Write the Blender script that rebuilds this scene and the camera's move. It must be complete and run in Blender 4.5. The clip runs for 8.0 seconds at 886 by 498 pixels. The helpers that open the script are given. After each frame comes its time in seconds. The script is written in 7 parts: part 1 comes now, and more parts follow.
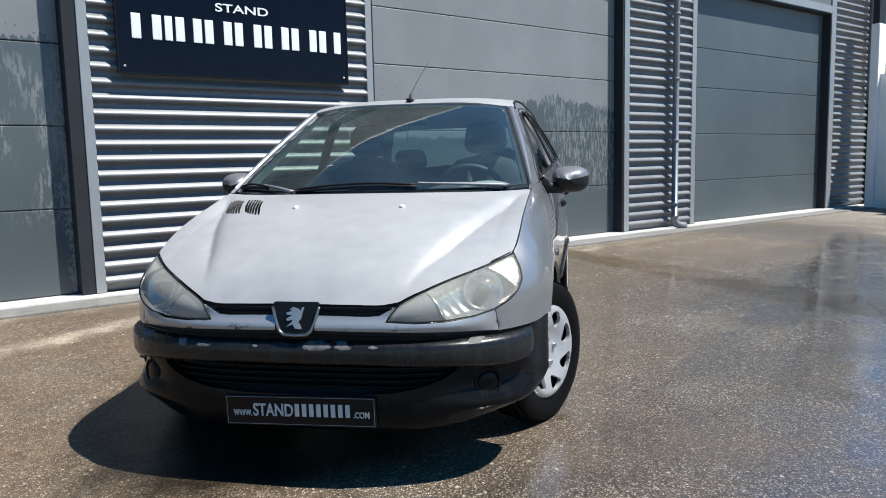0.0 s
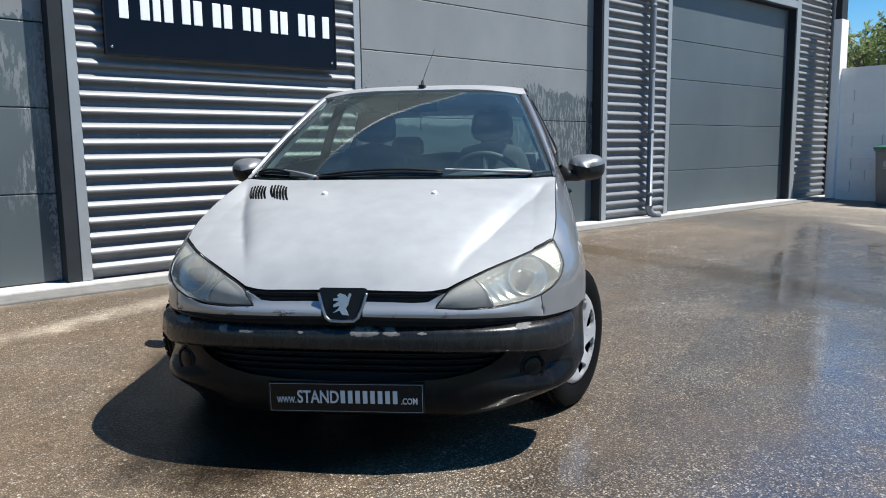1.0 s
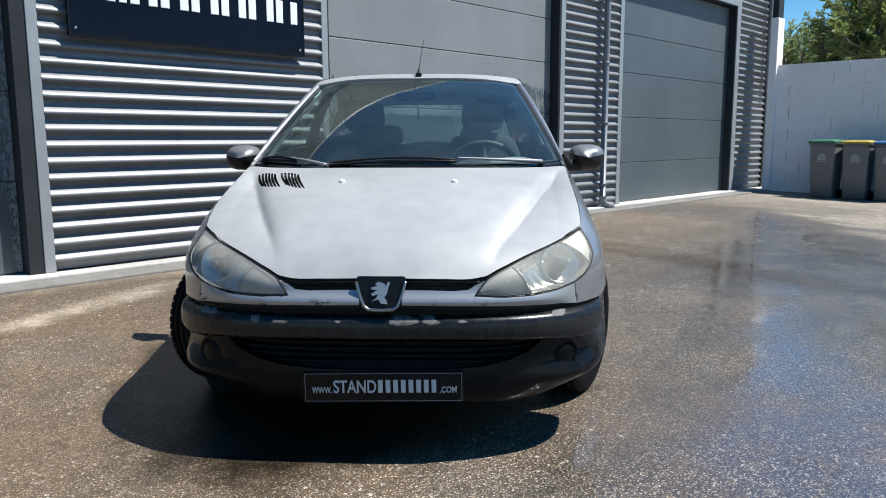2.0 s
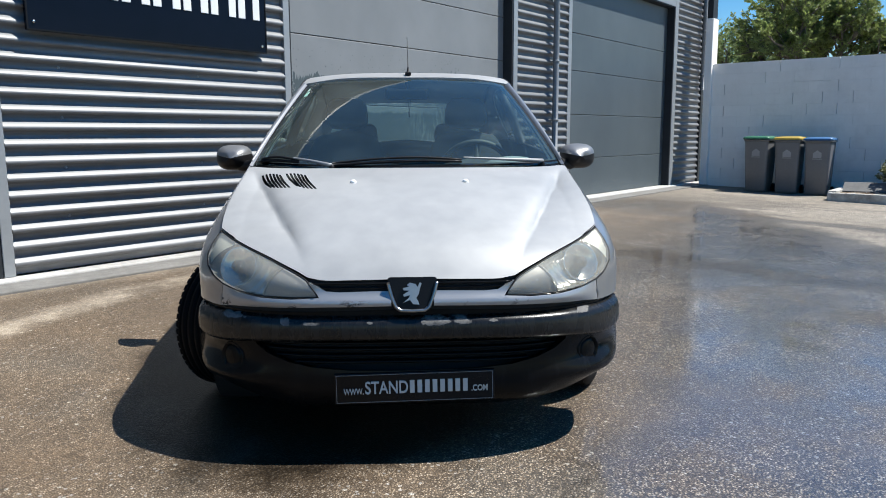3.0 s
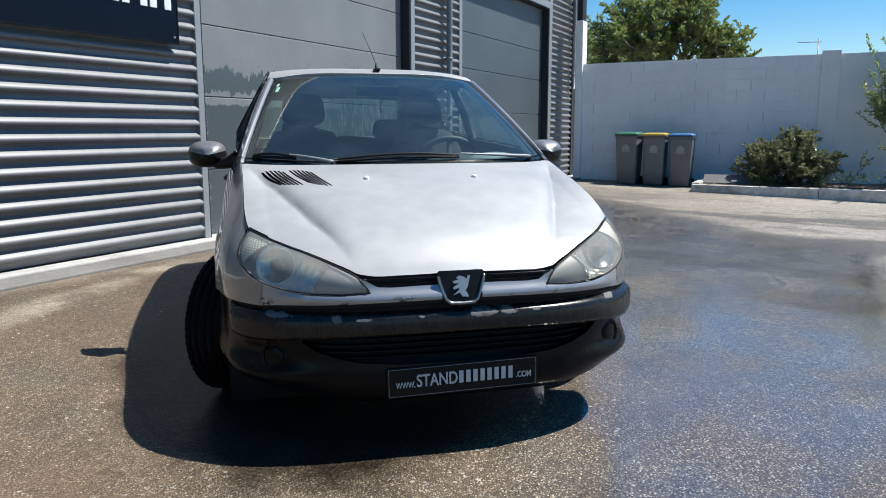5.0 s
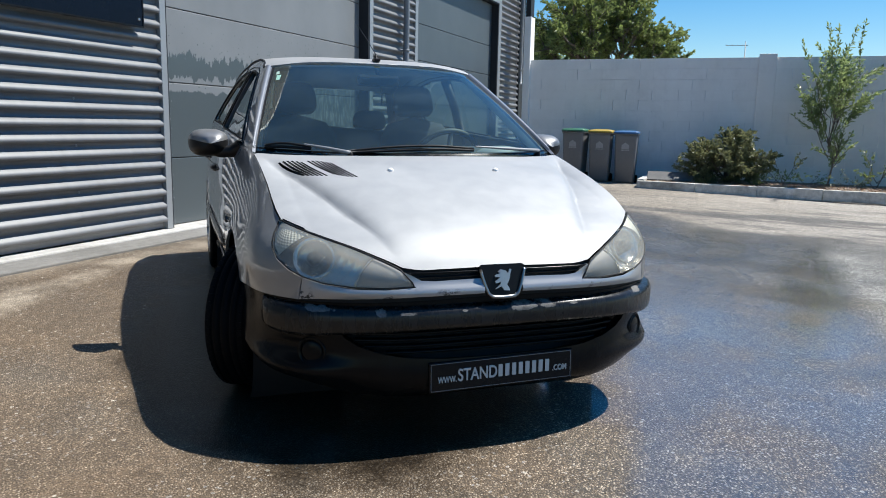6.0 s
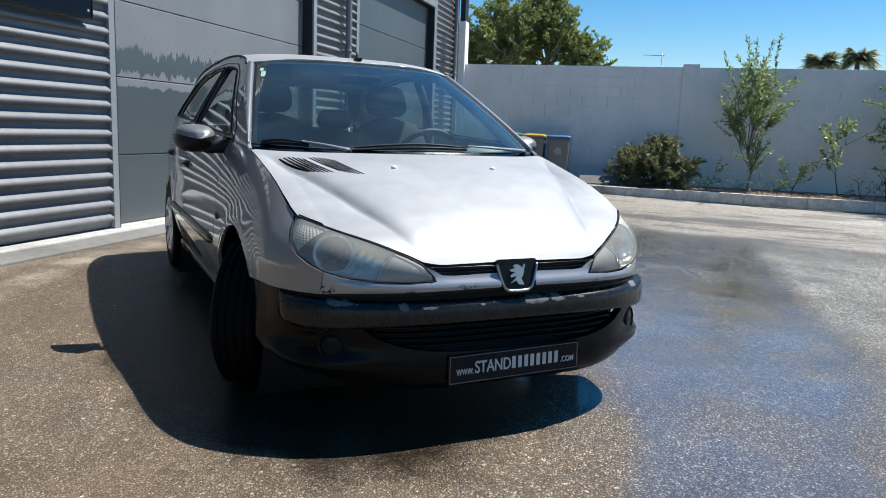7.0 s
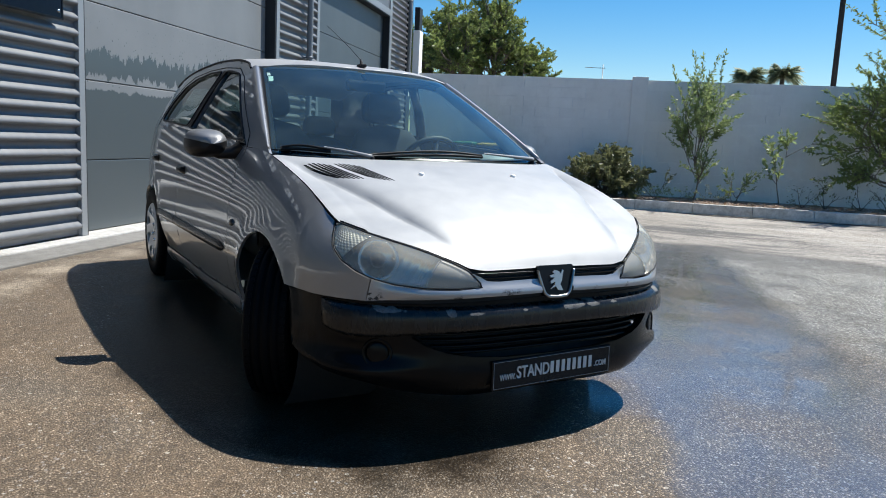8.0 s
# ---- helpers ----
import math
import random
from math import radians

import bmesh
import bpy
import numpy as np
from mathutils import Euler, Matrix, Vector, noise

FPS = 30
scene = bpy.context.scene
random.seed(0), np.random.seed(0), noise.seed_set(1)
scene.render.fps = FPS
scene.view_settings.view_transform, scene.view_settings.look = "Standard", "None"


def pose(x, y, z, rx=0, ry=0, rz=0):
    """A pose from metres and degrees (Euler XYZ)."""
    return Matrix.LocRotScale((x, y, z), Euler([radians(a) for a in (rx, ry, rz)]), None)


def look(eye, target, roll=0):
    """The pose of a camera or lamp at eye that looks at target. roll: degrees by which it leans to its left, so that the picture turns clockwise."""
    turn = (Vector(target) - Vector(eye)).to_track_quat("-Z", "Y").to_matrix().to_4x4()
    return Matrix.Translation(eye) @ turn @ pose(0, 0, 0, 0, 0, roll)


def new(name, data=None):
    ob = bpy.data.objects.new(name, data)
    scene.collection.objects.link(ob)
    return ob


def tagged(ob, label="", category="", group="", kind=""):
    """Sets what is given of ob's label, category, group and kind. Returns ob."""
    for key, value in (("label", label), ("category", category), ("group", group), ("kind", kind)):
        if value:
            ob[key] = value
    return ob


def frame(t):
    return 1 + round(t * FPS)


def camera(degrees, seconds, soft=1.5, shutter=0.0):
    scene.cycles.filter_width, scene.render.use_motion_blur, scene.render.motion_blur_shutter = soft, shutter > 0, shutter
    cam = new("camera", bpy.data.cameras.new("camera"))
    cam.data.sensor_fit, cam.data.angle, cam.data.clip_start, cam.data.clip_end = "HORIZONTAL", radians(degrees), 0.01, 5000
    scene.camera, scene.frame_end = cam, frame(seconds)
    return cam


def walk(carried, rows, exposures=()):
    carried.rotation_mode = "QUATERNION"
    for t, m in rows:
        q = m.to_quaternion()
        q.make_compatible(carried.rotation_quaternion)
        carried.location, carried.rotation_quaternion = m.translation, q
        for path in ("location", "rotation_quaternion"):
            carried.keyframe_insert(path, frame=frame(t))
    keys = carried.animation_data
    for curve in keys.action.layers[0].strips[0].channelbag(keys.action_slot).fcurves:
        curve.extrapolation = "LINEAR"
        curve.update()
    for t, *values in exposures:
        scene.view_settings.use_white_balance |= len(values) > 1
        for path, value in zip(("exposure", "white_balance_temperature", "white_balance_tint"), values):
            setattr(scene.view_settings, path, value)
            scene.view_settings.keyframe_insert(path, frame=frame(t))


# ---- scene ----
cam = camera(61.1, 8.0, 0.98)
PATH = [
    (0, (0.082, -0.025, 1.068), (1.302, 1.543, 0.836), -1.3),
    (0.5, (-0.03, 0.051, 1.056), (1.224, 1.591, 0.818), -1.4),
    (1, (-0.154, 0.169, 1.065), (1.153, 1.659, 0.801), -0.7),
    (1.5, (-0.281, 0.291, 1.05), (1.091, 1.72, 0.772), -0.3),
    (3, (-0.636, 0.64, 1.077), (0.915, 1.866, 0.776), -0.2),
    (3.5, (-0.745, 0.742, 1.07), (0.865, 1.89, 0.774), -0.4),
    (4, (-0.85, 0.856, 1.081), (0.817, 1.92, 0.78), -0.7),
    (5.5, (-1.12, 1.313, 1.082), (0.676, 2.131, 0.761), 0.6),
    (6, (-1.185, 1.493, 1.078), (0.648, 2.221, 0.748), 1.2),
    (6.5, (-1.25, 1.645, 1.061), (0.62, 2.273, 0.732), 1.6),
    (7, (-1.351, 1.789, 1.052), (0.553, 2.314, 0.736), 2.2),
    (7.5, (-1.401, 1.949, 1.045), (0.528, 2.386, 0.747), 2.6),
    (8, (-1.446, 2.138, 1.03), (0.499, 2.502, 0.744), 2.8),
]
walk(cam, [(t, look(eye, target, roll)) for t, eye, target, roll in PATH], [(0.0, 0.80), (1.6, 0.79), (4.0, 0.74), (8.0, 0.68)])

# ---- light ----
SUN_AZ, SUN_EL = -45.8, 60.5          # degrees: from the +x axis, and above the horizon
world = bpy.data.worlds.new("sky")
scene.world = world
world.use_nodes = True
wn = world.node_tree
sky = wn.nodes.new("ShaderNodeTexSky")
sky.sky_type, sky.sun_disc = "NISHITA", False
sky.sun_elevation, sky.sun_rotation = radians(SUN_EL), radians(90 - SUN_AZ)
sky.air_density, sky.dust_density, sky.ozone_density = 1.0, 0.2, 2.6
background = wn.nodes["Background"]
background.inputs["Strength"].default_value = 0.078
clear = wn.nodes.new("ShaderNodeHueSaturation")          # a clear dry summer sky
clear.inputs["Saturation"].default_value = 1.48
wn.links.new(sky.outputs["Color"], clear.inputs["Color"])
wn.links.new(clear.outputs["Color"], background.inputs["Color"])
sun_data = bpy.data.lights.new("sun", "SUN")
sun_data.energy, sun_data.angle, sun_data.color = 5.0, radians(0.53), (1.0, 0.955, 0.88)
sun = new("sun", sun_data)
az, el = radians(SUN_AZ), radians(SUN_EL)
sun.matrix_world = look((0, 0, 0), (-math.cos(az) * math.cos(el), -math.sin(az) * math.cos(el), -math.sin(el)))
scene.view_settings.use_white_balance = True
scene.view_settings.white_balance_temperature, scene.view_settings.white_balance_tint = 6250, 8


# ---- tools for materials ----
class Nodes:
    """A node material with short ways to add and join nodes."""

    def __init__(self, name):
        self.mat = bpy.data.materials.new(name)
        self.mat.use_nodes = True
        self.tree = self.mat.node_tree
        self.bsdf = self.tree.nodes["Principled BSDF"]
        self.geo = None

    def put(self, socket, value):
        if hasattr(value, "is_output"):
            self.tree.links.new(value, socket)
        elif isinstance(value, (tuple, list)) and len(value) == 3 and socket.type == "RGBA":
            socket.default_value = (*value, 1)
        else:
            socket.default_value = value

    def node(self, kind, out=0, props=(), **inputs):
        n = self.tree.nodes.new("ShaderNode" + kind)
        for key, value in props:
            if key == "operation":
                n.operation = value
            elif key == "blend":
                n.blend_type = value
            elif key == "data":
                n.data_type = value
            elif key == "feature":
                n.feature = value
            elif key == "bands":
                n.bands_direction = value
        for key, value in inputs.items():
            self.put(n.inputs[int(key[1:])] if key[0] == "i" and key[1:].isdigit() else n.inputs[key.replace("_", " ")], value)
        return n.outputs[out]

    def obj(self):
        return self.node("TexCoord", 3)

    def world(self):
        return self.node("NewGeometry", 0)

    def scale(self, vec, xyz):
        return self.node("Mapping", Vector=vec, Scale=xyz)

    def noise(self, vec, scale, detail=4.0, rough=0.55, out=0):
        return self.node("TexNoise", out, Vector=vec, Scale=scale, Detail=detail, Roughness=rough)

    def voronoi(self, vec, scale, out=0, feature="F1"):
        return self.node("TexVoronoi", out, [("feature", feature)], Vector=vec, Scale=scale)

    def math(self, op, a, b=0.0, c=0.0):
        return self.node("Math", 0, [("operation", op)], i0=a, i1=b, i2=c)

    def map(self, v, a, b, c=0.0, d=1.0):
        return self.node("MapRange", 0, (), i0=v, i1=a, i2=b, i3=c, i4=d)

    def ramp(self, v, stops):
        n = self.tree.nodes.new("ShaderNodeValToRGB")
        self.put(n.inputs[0], v)
        el = n.color_ramp.elements
        while len(el) < len(stops):
            el.new(0.5)
        for e, (p, c) in zip(el, stops):
            e.position, e.color = p, (*c, 1) if isinstance(c, tuple) else (c, c, c, 1)
        return n.outputs[0]

    def mix(self, f, a, b, blend="MIX"):
        n = self.tree.nodes.new("ShaderNodeMix")
        n.data_type, n.blend_type = "RGBA", blend
        self.put(n.inputs[0], f), self.put(n.inputs[6], a), self.put(n.inputs[7], b)
        return n.outputs[2]

    def mixf(self, f, a, b):
        n = self.tree.nodes.new("ShaderNodeMix")
        self.put(n.inputs[0], f), self.put(n.inputs[2], a), self.put(n.inputs[3], b)
        return n.outputs[0]

    def bump(self, height, strength=0.3, distance=0.01, normal=None):
        n = self.tree.nodes.new("ShaderNodeBump")
        self.put(n.inputs["Strength"], strength), self.put(n.inputs["Distance"], distance)
        self.put(n.inputs["Height"], height)
        if normal is not None:
            self.put(n.inputs["Normal"], normal)
        return n.outputs[0]

    def xyz(self, vec):
        n = self.tree.nodes.new("ShaderNodeSeparateXYZ")
        self.put(n.inputs[0], vec)
        return n.outputs

    def set(self, **inputs):
        names = dict(color="Base Color", rough="Roughness", metal="Metallic", normal="Normal", coat="Coat Weight", coat_rough="Coat Roughness",
                     spec="Specular IOR Level", trans="Transmission Weight", alpha="Alpha", emit="Emission Color", emit_strength="Emission Strength", sheen="Sheen Weight", ior="IOR")
        for key, value in inputs.items():
            self.put(self.bsdf.inputs[names[key]], value)
        return self.mat


def plain(name, color, rough=0.5, metal=0.0, vary=0.12, grain=60.0, bump=0.05, coat=0.0, coat_rough=0.05, dist=0.002):
    """A surface of one colour with slight blotches, grain and relief."""
    n = Nodes(name)
    p = n.obj()
    big, fine = n.noise(p, grain * 0.07, 3), n.noise(p, grain, 5)
    f = n.math("ADD", n.math("MULTIPLY", big, 0.6), n.math("MULTIPLY", fine, 0.4))
    dark, light = tuple(c * (1 - vary) for c in color), tuple(min(1, c * (1 + vary)) for c in color)
    n.set(color=n.mix(n.map(f, 0.3, 0.7), dark, light), rough=n.map(f, 0.3, 0.7, max(0.02, rough - 0.06), min(1, rough + 0.06)), metal=metal, coat=coat, coat_rough=coat_rough)
    if bump:
        n.set(normal=n.bump(fine, bump, dist))
    return n.mat


# ---- tools for meshes ----
from mathutils.geometry import delaunay_2d_cdt


def part(name, bm, material, parent=None, label="", smooth=False):
    """Links a bmesh as one mesh object, under a thing where one is given."""
    mesh = bpy.data.meshes.new(name)
    if smooth:
        for f in bm.faces:
            f.smooth = True
    bm.to_mesh(mesh)
    bm.free()
    mesh.materials.append(material)
    ob = new(name, mesh)
    if parent:
        ob.parent = parent
    if label:
        tagged(ob, label)
    return ob


def empty(name, m, label, category, group="", kind=""):
    ob = new(name)
    ob.empty_display_size = 0.1
    ob.matrix_world = m
    return tagged(ob, label, category, group, kind)


def box(bm, x0, x1, y0, y1, z0, z1, bevel=0.0, seg=2):
    """A box between two corners, with rounded edges."""
    made = bmesh.ops.create_cube(bm, size=1.0)["verts"]
    bmesh.ops.scale(bm, vec=(x1 - x0, y1 - y0, z1 - z0), verts=made)
    bmesh.ops.translate(bm, vec=((x0 + x1) / 2, (y0 + y1) / 2, (z0 + z1) / 2), verts=made)
    if bevel:
        edges = list({e for v in made for e in v.link_edges})
        out = bmesh.ops.bevel(bm, geom=edges, offset=bevel, segments=seg, profile=0.5, affect="EDGES")
        return out["verts"]
    return made


def boxed(x0, x1, y0, y1, z0, z1, bevel=0.0, seg=2):
    bm = bmesh.new()
    box(bm, x0, x1, y0, y1, z0, z1, bevel, seg)
    return bm


def grid(bm, rows, close=False, smooth=True):
    """Quads over a grid of points; close joins the last column to the first."""
    vs = [[bm.verts.new(p) for p in row] for row in rows]
    n = len(vs[0])
    for a, b in zip(vs, vs[1:]):
        for j in range(n if close else n - 1):
            f = bm.faces.new((a[j], a[(j + 1) % n], b[(j + 1) % n], b[j]))
            f.smooth = smooth
    return vs


def tube(bm, pts, r, n=8, cap=True):
    """A round bar through points; r is one radius or one for each point."""
    pts = [Vector(p) for p in pts]
    rad = r if isinstance(r, (list, tuple)) else [r] * len(pts)
    rows, side = [], None
    for i, p in enumerate(pts):
        d = (pts[min(i + 1, len(pts) - 1)] - pts[max(i - 1, 0)]).normalized()
        if side is None:
            side = d.orthogonal().normalized()
        side = (side - d * side.dot(d)).normalized()
        up = d.cross(side)
        rows.append([p + (side * math.cos(k * math.tau / n) + up * math.sin(k * math.tau / n)) * rad[i] for k in range(n)])
    vs = grid(bm, rows, True)
    if cap:
        for ring in (vs[0], vs[-1]):
            bm.faces.new(ring)
    return vs


def ring(bm, m, profile, n=32):
    """Turns a profile of (radius, height) about the z axis of m."""
    rows = [[m @ Vector((r * math.cos(k * math.tau / n), r * math.sin(k * math.tau / n), h)) for k in range(n)] for r, h in profile]
    return grid(bm, rows, True)


def spl(pairs):
    """A smooth curve through pairs (x, y), straight beyond its ends."""
    xs, ys = np.array([p[0] for p in pairs], float), np.array([p[1] for p in pairs], float)
    d = np.diff(ys) / np.diff(xs)
    m = np.empty(len(xs))
    m[0], m[-1] = d[0], d[-1]
    w = np.diff(xs)
    m[1:-1] = (d[:-1] * w[1:] + d[1:] * w[:-1]) / (w[1:] + w[:-1])

    def f(x):
        if x <= xs[0]:
            return float(ys[0] + m[0] * (x - xs[0]))
        if x >= xs[-1]:
            return float(ys[-1] + m[-1] * (x - xs[-1]))
        i = int(np.searchsorted(xs, x)) - 1
        h = xs[i + 1] - xs[i]
        t = (x - xs[i]) / h
        return float((2 * t**3 - 3 * t**2 + 1) * ys[i] + (t**3 - 2 * t**2 + t) * h * m[i] + (3 * t**2 - 2 * t**3) * ys[i + 1] + (t**3 - t**2) * h * m[i + 1])

    return f


def dense(points, step, closed=True):
    """A polyline with points added so that none of its pieces is longer than step."""
    out, n = [], len(points)
    for i in range(n if closed else n - 1):
        a, b = np.array(points[i], float), np.array(points[(i + 1) % n], float)
        k = max(1, int(math.ceil(np.linalg.norm(b - a) / step)))
        out += [tuple(a + (b - a) * j / k) for j in range(k)]
    if not closed:
        out.append(tuple(points[-1]))
    return out


def rounded(points, r, n=5):
    """A closed polygon with its corners rounded."""
    out, k = [], len(points)
    for i in range(k):
        p, a, b = (np.array(points[j % k], float) for j in (i, i - 1, i + 1))
        da, db = a - p, b - p
        la, lb = np.linalg.norm(da), np.linalg.norm(db)
        q = min(r, la * 0.45, lb * 0.45)
        s, e = p + da / la * q, p + db / lb * q
        for j in range(n + 1):
            t = j / n
            out.append(tuple((1 - t) ** 2 * s + 2 * t * (1 - t) * p + t * t * e))
    return out


def inside(poly, pts):
    x, y = pts[:, 0], pts[:, 1]
    hit = np.zeros(len(pts), bool)
    for (x0, y0), (x1, y1) in zip(poly, poly[1:] + poly[:1]):
        if y0 == y1:
            continue
        hit ^= ((y0 > y) != (y1 > y)) & (x < (x1 - x0) * (y - y0) / (y1 - y0) + x0)
    return hit


def sheet(outline, fn, step=0.03, holes=(), depth=0.0, face=(0, 0, 1), bm=None, rim_slot=0):
    """A smooth sheet over an outline in the plane with holes, laid on the surface fn(u, v), its rims turned in by depth. face: a way that it looks."""
    bm = bm or bmesh.new()
    loops = [dense(outline, step)] + [dense(h, step) for h in holes]
    flat = [p for loop in loops for p in loop]
    edges, base = [], 0
    for loop in loops:
        edges += [(base + i, base + (i + 1) % len(loop)) for i in range(len(loop))]
        base += len(loop)
    rim = np.array(flat)
    lo, hi = rim.min(0), rim.max(0)
    gx, gy = np.arange(lo[0], hi[0], step), np.arange(lo[1], hi[1], step)
    pts = np.array([(x + (step / 2 if j % 2 else 0), y) for j, y in enumerate(gy) for x in gx])
    keep = inside(loops[0], pts)
    for loop in loops[1:]:
        keep &= ~inside(loop, pts)
    pts = pts[keep]
    # two rows of points that run along the rims keep the triangles there even
    rows = []
    for loop in loops:
        q = np.array(loop)
        way = np.roll(q, -1, 0) - np.roll(q, 1, 0)
        nrm = np.stack([-way[:, 1], way[:, 0]], 1) / np.maximum(1e-9, np.linalg.norm(way, axis=1))[:, None]
        rows += [q + nrm * step * k for k in (0.55, -0.55, 1.25, -1.25)]
    rows = np.concatenate(rows)
    ok = inside(loops[0], rows)
    for loop in loops[1:]:
        ok &= ~inside(loop, rows)
    rows = rows[ok]

    def gap(points):
        return np.array([np.sqrt(np.min(np.sum((rim - p) ** 2, 1))) for p in points]) if len(points) else np.zeros(0)

    d = gap(rows)
    rows = rows[(np.abs(d - 0.55 * step) < 0.08 * step) | (np.abs(d - 1.25 * step) < 0.12 * step)]
    thin, grid_seen = [], set()
    for p in rows:
        cell = (round(p[0] / (0.45 * step)), round(p[1] / (0.45 * step)))
        if cell not in grid_seen:
            grid_seen.add(cell)
            thin.append(p)
    pts = pts[gap(pts) > 1.75 * step] if len(pts) else pts
    pts = np.concatenate([np.array(thin).reshape(-1, 2), pts.reshape(-1, 2)])
    allp = [Vector(p) for p in flat] + [Vector(p) for p in pts]
    verts, _, tris, *_ = delaunay_2d_cdt(allp, edges, [], 0, 1e-6)
    vs = [bm.verts.new(fn(p.x, p.y)) for p in verts]
    cen = np.array([[sum(verts[i].x for i in t) / 3, sum(verts[i].y for i in t) / 3] for t in tris])
    ok = inside(loops[0], cen)
    for loop in loops[1:]:
        ok &= ~inside(loop, cen)
    made = []
    for t, k in zip(tris, ok):
        if k and len(t) == 3:
            made.append(bm.faces.new([vs[i] for i in t]))
    bm.normal_update()
    total = sum((f.normal * f.calc_area() for f in made), Vector())
    if total.dot(Vector(face)) < 0:
        bmesh.ops.reverse_faces(bm, faces=made)
    bm.normal_update()
    for f in made:
        f.smooth = True
    for v in [v for v in vs if not v.link_faces]:
        bm.verts.remove(v)
    if depth:
        edge = [e for f in made for e in f.edges if len(e.link_faces) == 1]
        turn = {}
        for e in edge:
            for v in e.verts:
                if v not in turn:
                    turn[v] = (v, bm.verts.new(v.co - v.normal * depth))
            e.smooth = False
        for e in edge:
            a, b = e.verts
            if e.link_loops[0].vert is not a:
                a, b = b, a
            f = bm.faces.new((turn[b][0], turn[a][0], turn[a][1], turn[b][1]))
            f.smooth, f.material_index = False, rim_slot
    return bm


def extruded(outline, y0, y1, bm=None):
    """A flat shape in x, z with depth along y."""
    bm = bm or bmesh.new()
    front = [bm.verts.new((x, y0, z)) for x, z in outline]
    back = [bm.verts.new((x, y1, z)) for x, z in outline]
    n = len(outline)
    bm.faces.new(front), bm.faces.new(back[::-1])
    for i in range(n):
        bm.faces.new((front[(i + 1) % n], front[i], back[i], back[(i + 1) % n]))
    bmesh.ops.recalc_face_normals(bm, faces=bm.faces)
    return bm


# ---- materials ----
def ground_material():
    n = Nodes("wet_asphalt")
    p = n.world()
    x, y, z = n.xyz(p)
    wob = n.noise(p, 0.9, 5, 0.6)
    wob2 = n.noise(p, 3.5, 4, 0.6)
    wide = n.noise(p, 0.28, 4, 0.6)
    # crushed stones of the surface, each with its own tone
    warp = n.node("VectorMath", 0, [("operation", "ADD")], i0=p, i1=n.node("VectorMath", 0, [("operation", "SCALE")], i0=n.noise(p, 220, 2, 0.5, 1), Scale=0.003))
    cell = n.voronoi(warp, 135, 1)
    dist = n.voronoi(warp, 135, 0)
    tone = n.xyz(cell)[0]
    tone2 = n.xyz(n.voronoi(p, 45, 1))[1]
    stone = n.ramp(tone, [(0.0, (0.026, 0.019, 0.012)), (0.30, (0.128, 0.090, 0.055)), (0.6, (0.262, 0.194, 0.126)), (0.84, (0.47, 0.372, 0.262)), (1.0, (0.78, 0.66, 0.51))])
    stone = n.mix(n.map(dist, 0.3, 0.65), stone, (0.030, 0.026, 0.022))
    stone = n.mix(n.map(n.math("SUBTRACT", y, n.math("MULTIPLY", x, 0.325)), 1.0, 2.3, 0.0, 0.42), stone, (0.160, 0.118, 0.077))          # finer and duller by the hall
    brown = n.mix(n.map(wob, 0.35, 0.68), stone, n.mix(0.5, stone, (0.145, 0.092, 0.050)))
    fleck = n.math("MULTIPLY", n.math("GREATER_THAN", tone2, 0.968), n.math("LESS_THAN", n.voronoi(p, 45, 0), 0.33))
    brown = n.mix(n.math("MULTIPLY", fleck, 0.6), brown, (0.62, 0.57, 0.48))
    # where water stands or still clings
    edge = n.math("SUBTRACT", n.math("ADD", n.math("MULTIPLY", x, 0.325), 1.20), y)          # > 0 towards the open yard
    edge = n.math("ADD", n.math("ADD", edge, n.map(x, 2.0, 0.9, 0.05, 0.38)), n.math("MULTIPLY", n.math("SUBTRACT", n.math("ADD", n.math("MULTIPLY", wob, 0.6), n.math("MULTIPLY", wob2, 0.4)), 0.5), 0.55))
    tongue = n.noise(n.scale(p, (0.55, 0.22, 1)), 1.0, 6, 0.65)
    far = n.math("ADD", n.math("SUBTRACT", n.math("ADD", n.map(y, -1.2, 0.4, 7.25, 7.95), n.map(y, 1.6, 4.8, 0.0, 3.2)), x), n.math("MULTIPLY", n.math("SUBTRACT", tongue, 0.5), 1.3))
    beyond = n.map(n.math("ADD", x, n.math("MULTIPLY", n.math("SUBTRACT", wob, 0.5), 0.9)), 1.35, 1.75)          # the hosed side of the car
    film = n.math("MULTIPLY", n.math("MAXIMUM", n.map(edge, 0.0, 0.13), n.math("MULTIPLY", n.math("MULTIPLY", beyond, n.map(y, 4.4, 2.8, 0.22, 1.0)), n.map(wob2, 0.35, 0.65, 0.55, 0.8))), n.map(far, 0.0, 1.4))
    hole = n.map(n.math("ADD", n.math("MULTIPLY", n.noise(p, 0.62, 4, 0.6), 0.75), n.math("MULTIPLY", wob2, 0.25)), 0.38, 0.45)
    # a darker drained channel across the film, and a muddy shallow beside it
    ragged = n.math("MULTIPLY", n.math("SUBTRACT", n.math("ADD", n.math("MULTIPLY", wob, 0.6), n.math("MULTIPLY", wob2, 0.4)), 0.5), 1.3)
    channel = n.math("ABSOLUTE", n.math("ADD", n.math("SUBTRACT", n.math("ADD", x, n.math("MULTIPLY", y, -0.15)), 5.24), n.math("MULTIPLY", ragged, 0.7)))
    channel = n.math("MULTIPLY", n.map(channel, 0.34, 0.18), n.map(n.math("ADD", y, n.math("MULTIPLY", ragged, 0.4)), 0.62, 0.85))
